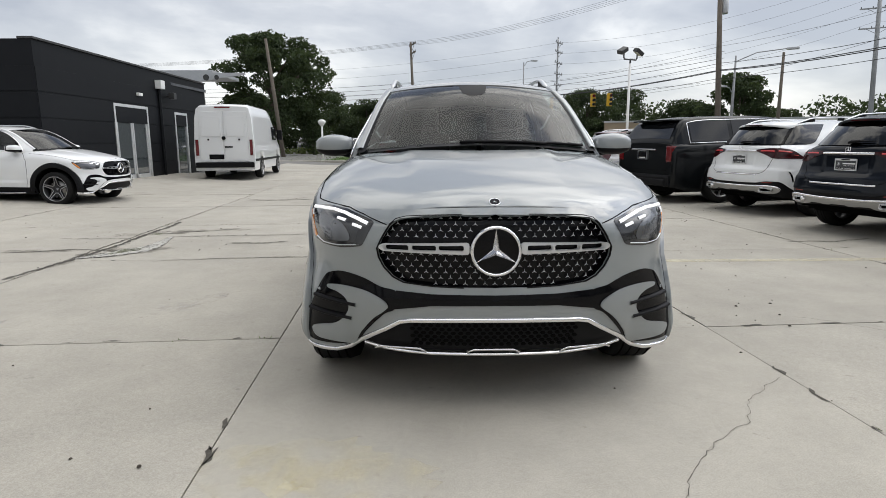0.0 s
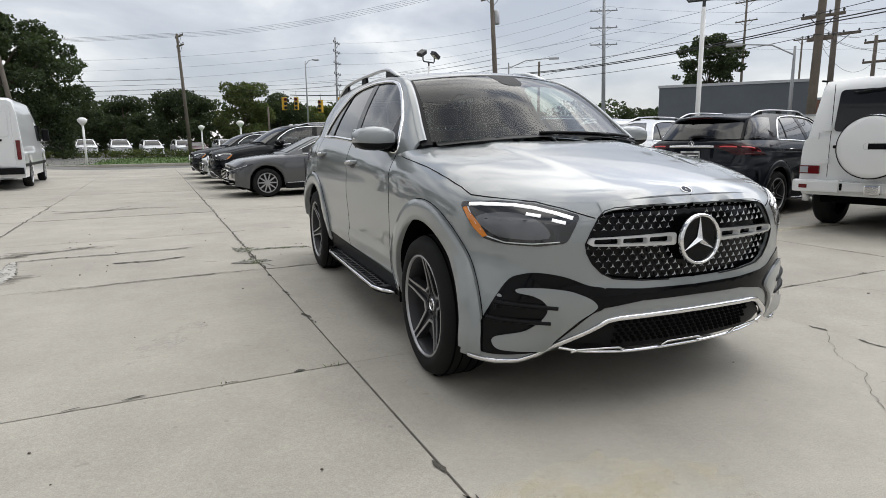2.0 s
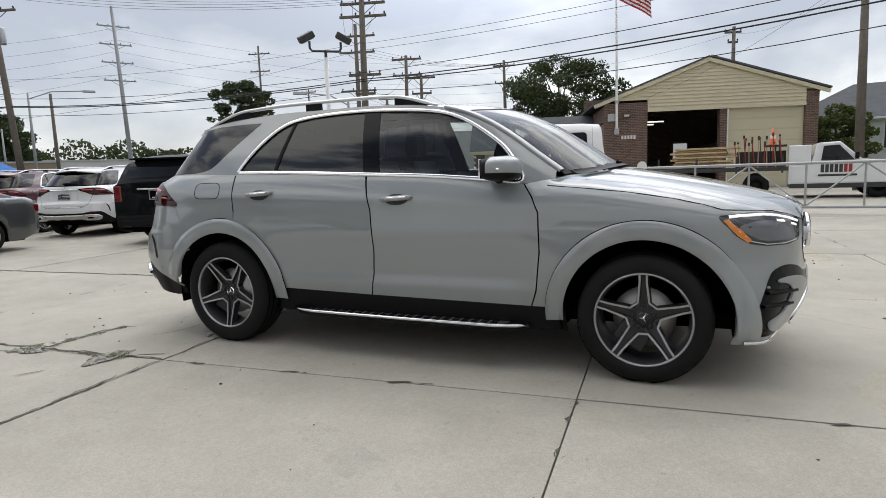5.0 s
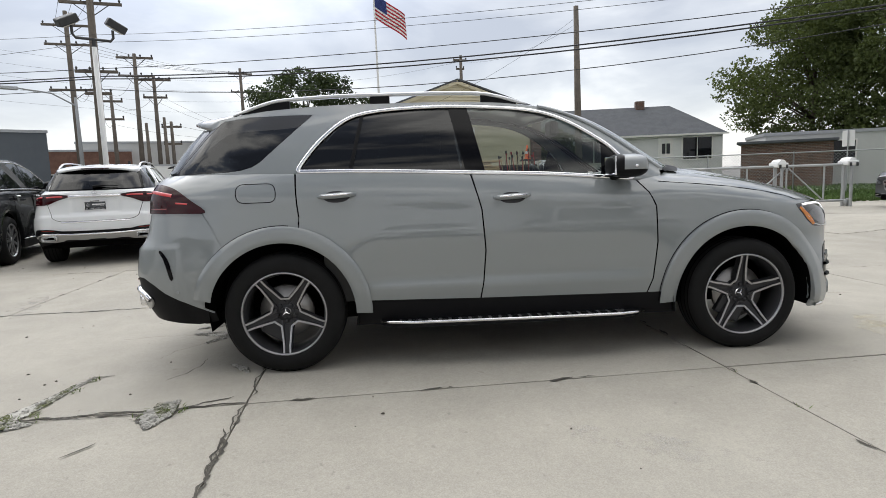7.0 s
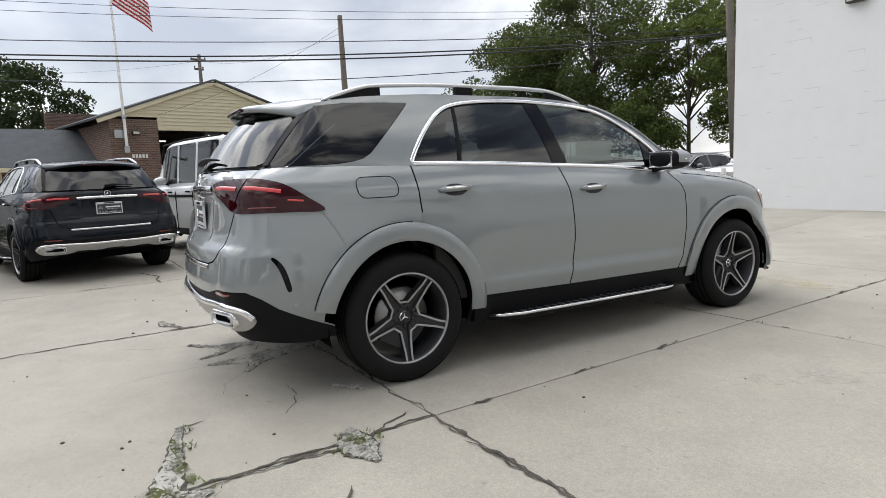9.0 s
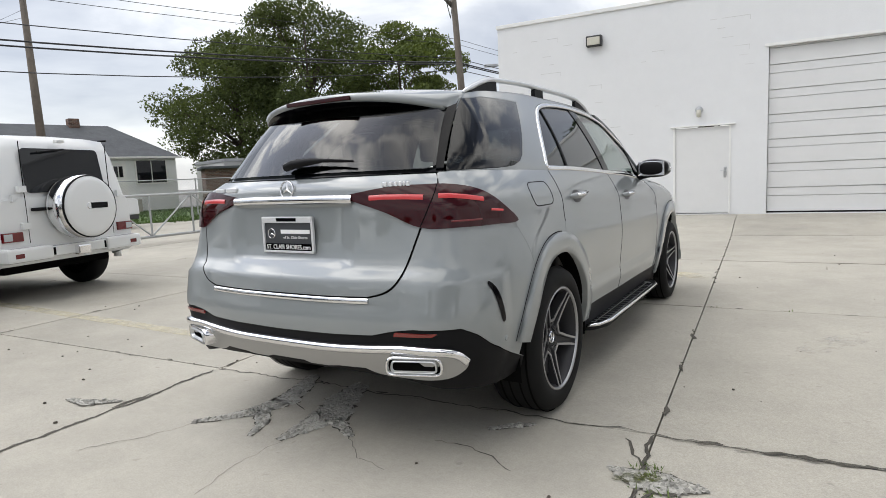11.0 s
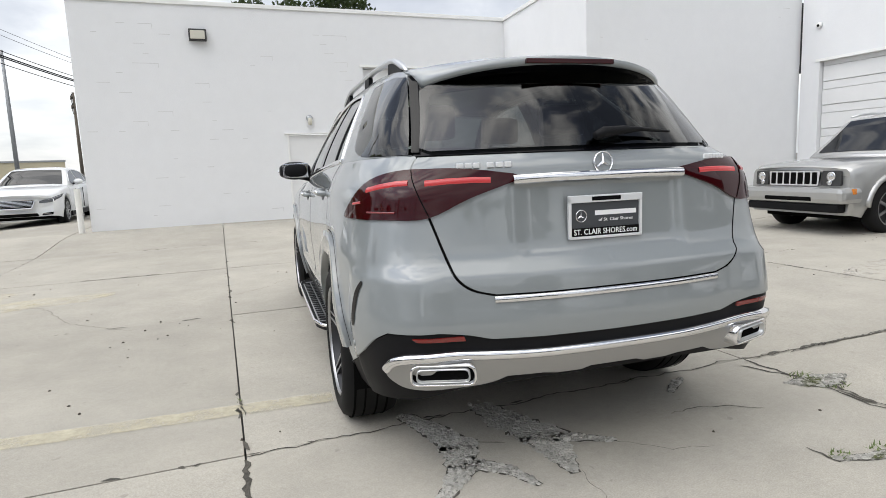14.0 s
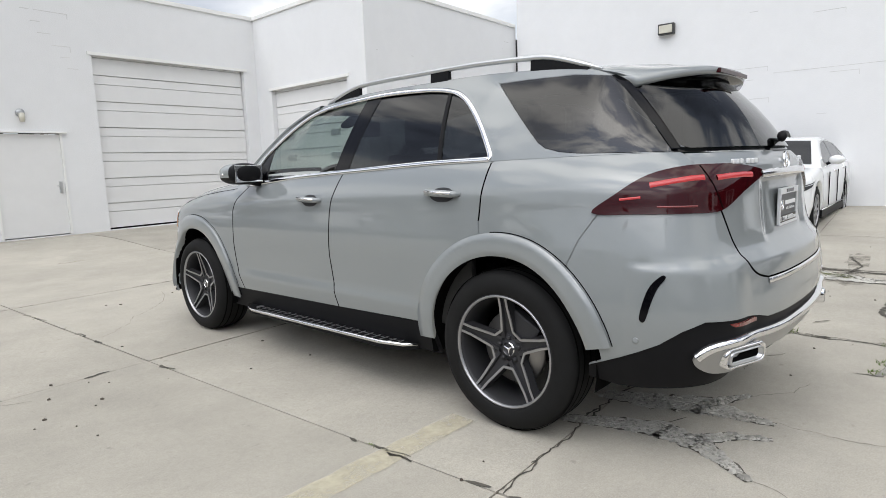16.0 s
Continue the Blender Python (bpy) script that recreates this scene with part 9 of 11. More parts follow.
# ---- flatbed truck at the garage ----
def flatbed_truck():
    m = frame_at((17.4, 0, 0), (-0.4, -5.3))
    t = thing("utility_truck", m, "white utility pickup truck with a flat trailer bed", "truck")
    bm = bmesh.new()
    profile = [(2.85, 0.42), (2.85, 1.0), (3.42, 1.02), (3.42, 1.10), (3.55, 1.68), (4.15, 1.70), (4.72, 1.16), (5.75, 1.05), (5.98, 0.95), (6.0, 0.45)]
    add_prism(bm, profile, 1.86, Matrix.Translation((0, 2.0, 0)) @ pose(0, 0, 0, 90, 0, 0))
    bmesh.ops.recalc_face_normals(bm, faces=bm.faces)
    bmesh.ops.bevel(bm, geom=list(bm.edges), offset=0.05, segments=2, affect="EDGES", profile=0.6)
    part("cab", bm, WHITE_PAINT, t)
    bm = bmesh.new()
    add_prism(bm, [(3.66, 1.14), (3.72, 1.58), (4.12, 1.60), (4.52, 1.14)], 0.02, Matrix.Translation((0, 0.132, 0)) @ pose(0, 0, 0, 90, 0, 0))
    bmesh.ops.recalc_face_normals(bm, faces=bm.faces)
    part("side_window", bm, DARK_GLASS, t)
    part("toolbox", box(2.80, 3.40, 0.15, 1.95, 0.42, 1.63, 0.03), WHITE_PAINT, t, "white tool locker behind the cab")
    part("sill", box(2.85, 5.95, 0.12, 1.98, 0.30, 0.44, 0.02), DARK_METAL, t)
    for k in range(7):
        part("lettering_bar", box(3.66 + 0.12 * k, 3.75 + 0.12 * k, 0.128, 0.136, 0.78, 1.02), TOOL_RED if k > 4 else DARK_METAL, t)
    part("lettering_bar", box(3.6, 4.6, 0.128, 0.136, 0.66, 0.72), DARK_METAL, t)
    part("mirror", box(4.52, 4.62, -0.03, 0.12, 1.16, 1.36, 0.02), PLASTIC, t)
    for x in (5.15, 1.9):
        for y in (0.30, 1.78):
            bm = bmesh.new()
            add_lathe(bm, [(0.20, -0.13), (0.36, -0.13), (0.39, -0.08), (0.39, 0.08), (0.36, 0.13), (0.2, 0.13), (0.2, -0.13)], 28, pose(x, y, 0.39, 90, 0, 0))
            add_lathe(bm, [(0, -0.06), (0.2, -0.06), (0.2, 0.06), (0, 0.06)], 20, pose(x, y, 0.39, 90, 0, 0))
            part("wheel", bm, RUBBER, t, smooth=True)
    part("flat_bed", box(-1.2, 2.78, 0.1, 2.0, 0.86, 0.98, 0.01), DARK_METAL, t)
    for x in (-1.1, 0.1, 1.3, 2.6):
        part("stake", box(x, x + 0.06, 0.06, 0.12, 0.8, 1.35), DARK_METAL, t)
    for k in range(9):
        stack = thing("lumber_board", m @ Matrix.Translation((-0.75 + 0.08 * (k % 3), 0.45 + 0.12 * (k % 2), 1.05 + 0.072 * k)), "raw timber sheet stacked on the flat bed", "lumber", "stacked lumber")
        part("board", box(0, 2.0 - 0.12 * (k % 4), 0, 1.2, 0, 0.06, 0.004), LUMBER, stack)
    for k in range(16):
        rndk = random.Random(200 + k)
        x, lean = 1.35 + 0.085 * k, rndk.uniform(-0.1, 0.1)
        tool = thing("hand_tool", m @ Matrix.Translation((x, 0.25 + 0.2 * (k % 3), 0.98)), "long-handled hand tool standing in the truck rack", "hand tool", "tools in the rack")
        h = rndk.uniform(0.7, 1.0)
        part("shaft", tube([(0, 0, 0), (lean, 0, h)], 0.016, 6), (TOOL_RED, LUMBER, DARK_METAL)[k % 3], tool)
        part("head", box(lean - 0.030, lean + 0.030, -0.02, 0.02, h - 0.02, h + rndk.uniform(0.04, 0.12), 0.01), (DARK_METAL, DARK_METAL, TOOL_RED)[k % 3], tool)
    part("tool_rack", box(1.3, 2.75, 0.9, 0.98, 0.98, 1.5), DARK_METAL, t)
    cone = thing("traffic_cone", m @ Matrix.Translation((2.35, 0.6, 1.68)), "orange traffic cone with white band on the truck", "traffic cone")
    bm = bmesh.new()
    add_lathe(bm, [(0.13, 0.0), (0.13, 0.03), (0.10, 0.04), (0.03, 0.52), (0.0, 0.53)], 18)
    part("cone_body", bm, CONE_ORANGE, cone, smooth=True)
    bm = bmesh.new()
    add_lathe(bm, [(0.083, 0.2), (0.066, 0.32)], 18)
    part("band", bm, FLAG_WHITE, cone, smooth=True)
    part("cone_shelf", box(2.1, 2.75, 0.3, 0.95, 1.62, 1.68), DARK_METAL, t)
    part("cone_shelf_post", box(2.40, 2.46, 0.6, 0.66, 0.98, 1.62), DARK_METAL, t)


flatbed_truck()

# ---- white house, lawn and mesh fence ----
HOUSE = frame_at((31.5, -8.0, 0), (-1.94, -8.65))


def white_house():
    h = thing("white_house", HOUSE, "small white sided house with grey shingle roof and chimney", "house")
    L = 8.86
    wall = part("wall", box(-4.0, L - 0.25, 0.3, 0.5, -0.1, 3.05), HOUSE_SIDING, h)
    part("wall", box(L - 0.45, L - 0.25, 0.5, 7.5, -0.1, 3.05), HOUSE_SIDING, h)
    for k in range(19):
        part("siding_board", box(-4.0, L - 0.22, 0.27, 0.3, 0.1 + 0.155 * k, 0.1 + 0.155 * k + 0.14), HOUSE_SIDING, wall)
    bm = bmesh.new()
    pts = [(-4.3, 0.0, 3.1), (L, 0.0, 3.1), (L, 8.0, 3.1), (-4.3, 8.0, 3.1), (-1.0, 4.0, 5.15), (L - 2.5, 4.0, 5.15)]
    v = [bm.verts.new(p) for p in pts]
    for f in ((0, 1, 5, 4), (1, 2, 5), (2, 3, 4, 5), (3, 0, 4), (0, 3, 2, 1)):
        bm.faces.new([v[i] for i in f])
    part("roof", bm, GREY_ROOF, h, "grey shingle hip roof")
    part("gutter", box(-4.3, L + 0.03, -0.08, 0.0, 3.02, 3.12), TRIM_WHITE, h)
    part("chimney", box(4.2, 4.75, 3.6, 4.2, 4.7, 5.5, 0.02), LAID_BRICK, h)
    for x0, x1, z0 in ((6.4, 8.0, 1.65), (0.5, 2.0, 1.6)):
        win = part("window", box(x0 - 0.08, x1 + 0.08, 0.2, 0.3, z0 - 0.08, 2.98), TRIM_WHITE, h)
        part("pane", box(x0, (x0 + x1) / 2 - 0.03, 0.18, 0.22, z0, 2.9), DARK_GLASS, win)
        part("pane", box((x0 + x1) / 2 + 0.03, x1, 0.18, 0.22, z0, 2.9), DARK_GLASS, win)
    door = part("door", box(5.0, 5.85, 0.2, 0.3, 0.75, 2.92), TRIM_WHITE, h, "white front door with small panes")
    for k in range(2):
        part("pane", box(5.2 + 0.26 * k, 5.4 + 0.26 * k, 0.18, 0.21, 2.0, 2.6), DARK_GLASS, door)
    part("stoop", box(4.6, 6.2, -0.7, 0.3, 0.0, 0.75, 0.02), CONCRETE, h)


white_house()


def lawn(name, corners, label, seed=0, blades=0):
    bm = bmesh.new()
    verts = [bm.verts.new((x, y, 0.03)) for x, y in corners]
    low_v = [bm.verts.new((x, y, -0.06)) for x, y in corners]
    bm.faces.new(verts)
    n = len(verts)
    for k in range(n):
        bm.faces.new((verts[k], low_v[k], low_v[(k + 1) % n], verts[(k + 1) % n]))
    bmesh.ops.recalc_face_normals(bm, faces=bm.faces)
    tagged(part(name, bm, GRASS), label, "lawn", kind="structure")
    if blades:
        rnd = np.random.RandomState(seed)
        xs_, ys_ = [c[0] for c in corners], [c[1] for c in corners]
        base = np.stack([rnd.uniform(min(xs_), max(xs_), blades), rnd.uniform(min(ys_), max(ys_), blades), np.full(blades, 0.02)], 1)
        a = rnd.uniform(0, 2 * math.pi, blades)
        side = np.stack([np.cos(a), np.sin(a), 0 * a], 1) * 0.05
        tip = base + np.stack([rnd.uniform(-0.04, 0.04, blades), rnd.uniform(-0.04, 0.04, blades), rnd.uniform(0.05, 0.13, blades)], 1)
        quad = np.stack([base - side, base + side, tip], 1).reshape(-1, 3)
        me = bpy.data.meshes.new("grass")
        me.from_pydata(quad.tolist(), [], [(3 * k, 3 * k + 1, 3 * k + 2) for k in range(blades)])
        me.materials.append(GRASS)
        tagged(new("grass", me), "short mown grass blades", "grass", kind="stuff")


lawn("lawn_east", [(19.5, -7.5), (31, -7.5), (31, -30), (17.5, -30)], "mown green lawn in front of the white house", 1, 9000)
lawn("lawn_gate", [(13.0, -12.5), (17.3, -10.5), (15.4, -26.0), (12.0, -26.0)], "grass verge under the maples", 2, 7000)
lawn("lawn_panel", [(12.6, 12.2), (15.6, 12.2), (16.6, 7.4), (13.4, 7.4)], "strip of grass under the white board", 3, 3000)
lawn("lawn_north", [(-32, 36.2), (30, 36.2), (34, 58), (-40, 58)], "wide green verge beyond the road", 4, 16000)
kerb = part("kerb", box(-40, 32, 35.9, 36.15, -0.06, 0.12, 0.03), CONCRETE)
tagged(kerb, "pale concrete kerb along the far verge", "kerb", kind="structure")
drive = bmesh.new()
add_prism(drive, [(11.8, 16), (24.0, 16), (26.5, -7.3), (19.3, -7.3), (17.4, -10.0), (12.9, -12.2), (11.2, -8)], 0.03, Matrix.Translation((0, 0, -0.04)))
tagged(part("road_apron", drive, CONCRETE), "pale concrete road and apron outside the gate", "road", kind="structure")


def mesh_fence(points, height):
    f = thing("mesh_fence", None, "grey chain-link fence on round posts", "fence")
    for a, b in zip(points, points[1:]):
        a, b = Vector(a), Vector(b)
        d = b - a
        n = max(1, int(d.length / 2.4))
        for k in range(n + 1):
            p = a + d * (k / n)
            part("post", tube([(p.x, p.y, -0.05), (p.x, p.y, height + 0.05)], 0.03, 8), GALV, f)
        part("top_rail", tube([(a.x, a.y, height), (b.x, b.y, height)], 0.022, 8), GALV, f)
        u = d.normalized()
        bm = bmesh.new()
        step, count = 0.13, int(d.length / 0.13)
        for k in range(count):
            s = k * step
            for sgn in (1, -1):
                s1 = s + sgn * height
                t0, t1 = 0.0, 1.0
                if s1 > d.length:
                    t1 = (d.length - s) / height
                if s1 < 0:
                    t1 = s / height
                p0 = (a.x + u.x * s, a.y + u.y * s, 0.02)
                p1 = (a.x + u.x * (s + sgn * height * t1), a.y + u.y * (s + sgn * height * t1), 0.02 + (height - 0.04) * t1)
                w = Vector((-u.y, u.x, 0)) * 0.004
                q = [bm.verts.new(Vector(p0) + Vector((u.x, u.y, 0)) * 0.004), bm.verts.new(Vector(p0) - Vector((u.x, u.y, 0)) * 0.004), bm.verts.new(Vector(p1) - Vector((u.x, u.y, 0)) * 0.004), bm.verts.new(Vector(p1) + Vector((u.x, u.y, 0)) * 0.004)]
                bm.faces.new(q)
        part("wire_mesh", bm, GALV, f)


mesh_fence([(21.5, -7.6), (19.6, -14.0), (16.2, -19.5), (11.8, -20.4)], 1.62)


def notice(x, y, z, w, h, mat, label):
    s = thing("notice_sign", pose(x, y, 0, 0, 0, 25), label, "sign")
    part("post", tube([(0, 0.03, -0.05), (0, 0.03, z + h / 2)], 0.025, 8), GALV, s)
    part("plate", box(-w / 2, w / 2, -0.012, 0.0, z - h / 2, z + h / 2, 0.004), mat, s)
    for k in range(3):
        part("lettering_bar", box(-w * 0.32, w * 0.32, -0.017, -0.0125, z - h * 0.3 + h * 0.25 * k, z - h * 0.3 + h * 0.25 * k + h * 0.1), DARK_METAL, s)


notice(12.75, -15.3, 1.22, 0.30, 0.32, TOOL_RED, "small red and white notice by the fence")
notice(12.45, -15.5, 1.22, 0.34, 0.50, FLAG_WHITE, "white notice board by the fence")
notice(17.3, -14.6, 2.05, 0.45, 0.60, FLAG_WHITE, "tall white notice board at the fence")
shed = thing("brick_shed", pose(25.5, -17.5, 0, 0, 0, 57), "small red brick shed behind the fence", "shed")
part("wall", box(-2.0, 2.0, -1.5, 1.5, -0.05, 2.2), LAID_BRICK, shed)
part("roof", box(-2.2, 2.2, -1.7, 1.7, 2.2, 2.34, 0.03), GREY_ROOF, shed)
part("door", box(-1.4, -0.4, -1.53, -1.49, 0, 1.9), TRIM_WHITE, shed)


def flat_block(x, y, turn, w, d, h, mat, label, windows=0, cap=None, name="low_building"):
    b = thing(name, pose(x, y, 0, 0, 0, turn), label, "building")
    part("wall", box(-w / 2, w / 2, -d / 2, d / 2, -0.1, h), mat, b)
    part("roof_edge", box(-w / 2 - 0.06, w / 2 + 0.06, -d / 2 - 0.06, d / 2 + 0.06, h, h + 0.16), cap or METAL_GREY, b)
    for k in range(windows):
        wx = -w / 2 + w * (k + 0.5) / windows
        win = part("window", box(wx - 0.6, wx + 0.6, -d / 2 - 0.05, -d / 2 + 0.01, 1.0, 2.3), TRIM_WHITE, b)
        part("pane", box(wx - 0.52, wx + 0.52, -d / 2 - 0.07, -d / 2 - 0.04, 1.08, 2.22), DARK_GLASS, win)
    return b


PALE_WALL = material("pale_far_wall", (0.55, 0.55, 0.53), 0.7, var=0.06)
TAN_WALL = material("tan_far_wall", (0.27, 0.21, 0.15), 0.8, var=0.1)
flat_block(32.0, 28.6, -48, 8.5, 7, 4.45, GREY_WALL, "flat grey commercial building beyond the road", 0)
flat_block(27.0, 62.0, -24, 17, 8, 3.2, TAN_WALL, "low brown brick shop row in the distance", 6)
flat_block(38.5, 57.0, -30, 9, 8, 3.3, PALE_WALL, "low white commercial unit in the distance", 3)
flat_block(47, 32.0, -58, 12, 9, 4.0, BRICK, "low brick shop with a flat roof", 5)
flat_block(52.0, 26.0, -66, 10, 7, 4.8, PALE_WALL, "white house gable beyond the poles", 2)
flat_block(30.5, -56.5, 208, 9, 8, 3.9, PALE_WALL, "pale flat warehouse far down the street", 0)
flat_block(22.0, -60.3, 205, 5, 6, 3.0, CREAM_SIDING, "low cream unit far down the street", 0)
flat_block(26.6, -20.5, 250, 7, 5, 2.6, PALE_WALL, "white shed with a dark window behind the trees", 1)
tent = thing("blue_canopy", pose(21.8, 44.5, 0, 0, 0, 20), "small blue pop-up canopy at the far kerb", "canopy")
bm = bmesh.new()
v = [bm.verts.new(p) for p in ((-1.4, -1.4, 2.0), (1.4, -1.4, 2.0), (1.4, 1.4, 2.0), (-1.4, 1.4, 2.0), (0, 0, 3.0))]
for f in ((0, 1, 4), (1, 2, 4), (2, 3, 4), (3, 0, 4), (3, 2, 1, 0)):
    bm.faces.new([v[i] for i in f])
part("cloth", bm, material("blue_cloth", (0.03, 0.14, 0.42), 0.8, var=0.08), tent)
for sx in (-1.35, 1.35):
    for sy in (-1.35, 1.35):
        part("leg", tube([(sx, sy, -0.05), (sx, sy, 2.02)], 0.025, 6), METAL_GREY, tent)

# ---- poles, lamps and cables ----
def pole(x, y, height, arms=(), lean=(0, 0), r=0.15, mat=None, label="weathered wooden utility pole with crossarms", turn=107, gear=False, insul=True):
    p = thing("utility_pole", pose(x, y, 0), label, "utility pole")
    top = Vector((lean[0], lean[1], height))
    part("shaft", tube([(0, 0, -0.1), top * 0.5, top], [r, r * 0.85, r * 0.62], 10), mat or WOOD_POLE, p, smooth=True)
    for z, w in arms:
        at = Matrix.Translation(top * (z / height)) @ pose(0, 0, 0, 0, 0, turn)
        arm = part("crossarm", box(-w / 2, w / 2, -r - 0.05, -r + 0.06, -0.06, 0.06, 0.012, m=at), mat or WOOD_POLE, p)
        if w > 1.2:
            bm = bmesh.new()
            for s in (-1, 1):
                add_tube(bm, [at @ Vector((s * w * 0.28, -r - 0.02, -0.05)), at @ Vector((0, -r * 0.9, -0.55))], 0.018, 6)
            part("brace", bm, DARK_METAL, arm)
        if insul:
            for k in range(4 if w > 1.5 else 3):
                sx = -w * 0.46 + w * 0.92 * k / (3 if w > 1.5 else 2)
                bm = bmesh.new()
                add_lathe(bm, [(0, 0.06), (0.035, 0.06), (0.03, 0.10), (0.05, 0.12), (0.05, 0.15), (0.02, 0.20), (0, 0.2)], 8, at @ Matrix.Translation((sx, -r, 0)))
                part("insulator", bm, DARK_METAL, arm)
    if gear:
        at = Matrix.Translation(top * 0.80) @ pose(0, 0, 0, 0, 0, turn)
        bm = bmesh.new()
        add_lathe(bm, [(0, -0.45), (0.22, -0.45), (0.24, -0.40), (0.24, 0.36), (0.18, 0.44), (0, 0.45)], 16, at @ Matrix.Translation((0.1, -0.42, 0)))
        part("transformer", bm, METAL_GREY, p, "grey transformer can", smooth=True)
    return p


STEEL = material("pole_steel", (0.30, 0.31, 0.32), 0.5, metal=0.4, var=0.1)
pole(17.2, 34.2, 11.6, ((11.4, 2.6), (10.5, 2.4)), (-0.5, 0.3), 0.19, gear=True)
pole(-2.5, 57.8, 10.9, ((10.7, 2.2), (9.9, 2.0)), (-0.35, 0), 0.17)
pole(13.3, 66.9, 12.8, ((12.2, 2.2), (11.2, 2.4), (10.0, 2.4), (8.8, 2.4), (7.6, 2.2)), (0.1, 0), 0.14, STEEL, "slim steel transmission pole with five short arms", 60)
pole(41.3, 54.8, 18.9, ((17.0, 3.0), (15.2, 3.0), (13.4, 3.0), (11.6, 3.0)), (-0.5, 0.2), 0.24, STEEL, "tall grey steel transmission pole with paired arms", 150)
pole(27.9, 46.9, 8.3, (), (0, 0), 0.16, label="plain wooden pole without arms")
pole(21.6, 14.9, 10.6, ((9.35, 2.2), (8.75, 2.3), (6.0, 1.6), (5.1, 1.0)), (0.1, -0.1), 0.19)
pole(29.7, 20.0, 10.6, ((9.9, 2.4), (8.9, 2.3), (6.5, 2.3)), (0, 0), 0.17)
pole(31.0, 17.3, 8.6, ((8.4, 1.9), (7.4, 1.8)), (0.1, -0.1), 0.15)
pole(31.9, 16.6, 7.5, ((7.3, 1.8), (6.3, 1.3)), (0.1, 0), 0.14)
pole(30.9, 18.6, 6.3, ((6.0, 1.1), (5.0, 1.1)), (0, 0), 0.13)
pole(32.2, 15.9, 4.9, ((4.6, 1.1), (3.6, 1.0)), (0, 0), 0.13)
pole(45.0, 14.9, 10.1, ((9.7, 1.8), (8.3, 1.6)), (-0.3, 0), 0.17)
pole(22.0, -5.6, 8.3, (), (0.0, 0.1), 0.17, label="plain weathered utility pole beside the garage")
pole(9.55, -15.45, 9.4, ((7.95, 1.6),), (0.45, 0.16), 0.17, label="leaning weathered utility pole by the entrance")
pole(27.0, 14.3, 4.6, (), (0, 0), 0.11, label="short dark post behind the white board")
pole(26.6, 15.0, 4.3, (), (-0.1, 0), 0.11, label="short dark post behind the white board")
pole(54.1, 47.8, 16.5, ((15.6, 2.6), (13.6, 2.4)), (0, 0), 0.16)
pole(57.5, 43.5, 11.5, ((11.2, 1.8),), (0, 0), 0.13)
pole(38.5, -2.0, 9.5, ((9.2, 1.0), (8.6, 0.6)), (0, 0), 0.16)
pole(-13.2, 47.5, 9.6, (), (-1.0, 0), 0.18, label="leaning bare wooden pole before the oak")
pole(14.5, -48.0, 8.0, ((7.6, 1.8), (6.9, 1.8)), (0, 0), 0.14)
pole(4.0, 52.0, 4.3, (), (0, 0), 0.12, label="short wooden pole at the road")


def street_lamp(x, y, height, reach, label="grey steel street lamp with a curved arm", arm_dir=(1, 0)):
    s = thing("street_lamp", pose(x, y, 0), label, "street lamp")
    part("mast", tube([(0, 0, -0.1), (0, 0, height * 0.6), (0, 0, height)], [0.09, 0.075, 0.05], 10), STEEL, s, smooth=True)
    dx, dy = arm_dir
    part("arm", tube([(0, 0, height - 0.35), (dx * reach * 0.4, dy * reach * 0.4, height + 0.10), (dx * reach, dy * reach, height + 0.22)], 0.03, 8), STEEL, s)
    m = Matrix.Translation((dx * (reach + 0.2), dy * (reach + 0.2), height + 0.2)) @ Matrix.Rotation(math.atan2(dy, dx), 4, "Z")
    part("lamp_head", box(-0.32, 0.32, -0.12, 0.12, -0.07, 0.06, 0.03, m=m), METAL_GREY, s)


street_lamp(10.3, -21.7, 6.3, 1.0, arm_dir=(0.8, 0.5))
street_lamp(7.9, 55.0, 8.6, 1.5, arm_dir=(0.6, 0.2))
street_lamp(24.0, 47.0, 5.4, 1.2, arm_dir=(-0.7, -0.3))
street_lamp(17.8, 34.0, 6.3, 3.2, arm_dir=(0.75, -0.45))
street_lamp(21.3, 15.6, 4.9, 2.5, arm_dir=(-0.6, 0.6))


def flood_mast(x, y, height, turn):
    f = thing("flood_mast", pose(x, y, 0, 0, 0, turn), "slim white light mast with two flood lamps on a bracket", "flood light")
    part("mast", tube([(0, 0, -0.05), (0, 0, height)], [0.065, 0.055], 14), WHITE_METAL, f, smooth=True)
    part("base_plate", box(-0.17, 0.17, -0.17, 0.17, -0.03, 0.03, 0.01), WHITE_METAL, f)
    pts = [(-0.42, 0, height + 0.42), (-0.42, 0, height + 0.25), (-0.36, 0, height + 0.17), (0.36, 0, height + 0.17), (0.42, 0, height + 0.25), (0.42, 0, height + 0.42)]
    part("bracket", tube(pts, 0.032, 8), DARK_METAL, f)
    part("mast_cap", tube([(0, 0, height), (0, 0, height + 0.19)], 0.04, 10), DARK_METAL, f)
    for s in (-1, 1):
        m = Matrix.Translation((s * 0.50, 0.0, height + 0.52)) @ pose(0, 0, 0, 15, 28 * s, 0)
        head = part("lamp_head", box(-0.22, 0.22, -0.15, 0.15, -0.08, 0.10, 0.03, m=m), DARK_METAL, f)
        part("lens", box(-0.18, 0.18, -0.12, 0.12, -0.095, -0.078, 0.005, m=m), LAMP_GLASS, head)


flood_mast(8.45, 24.5, 4.7, 30)
flood_mast(9.93, 9.2, 4.4, -50)


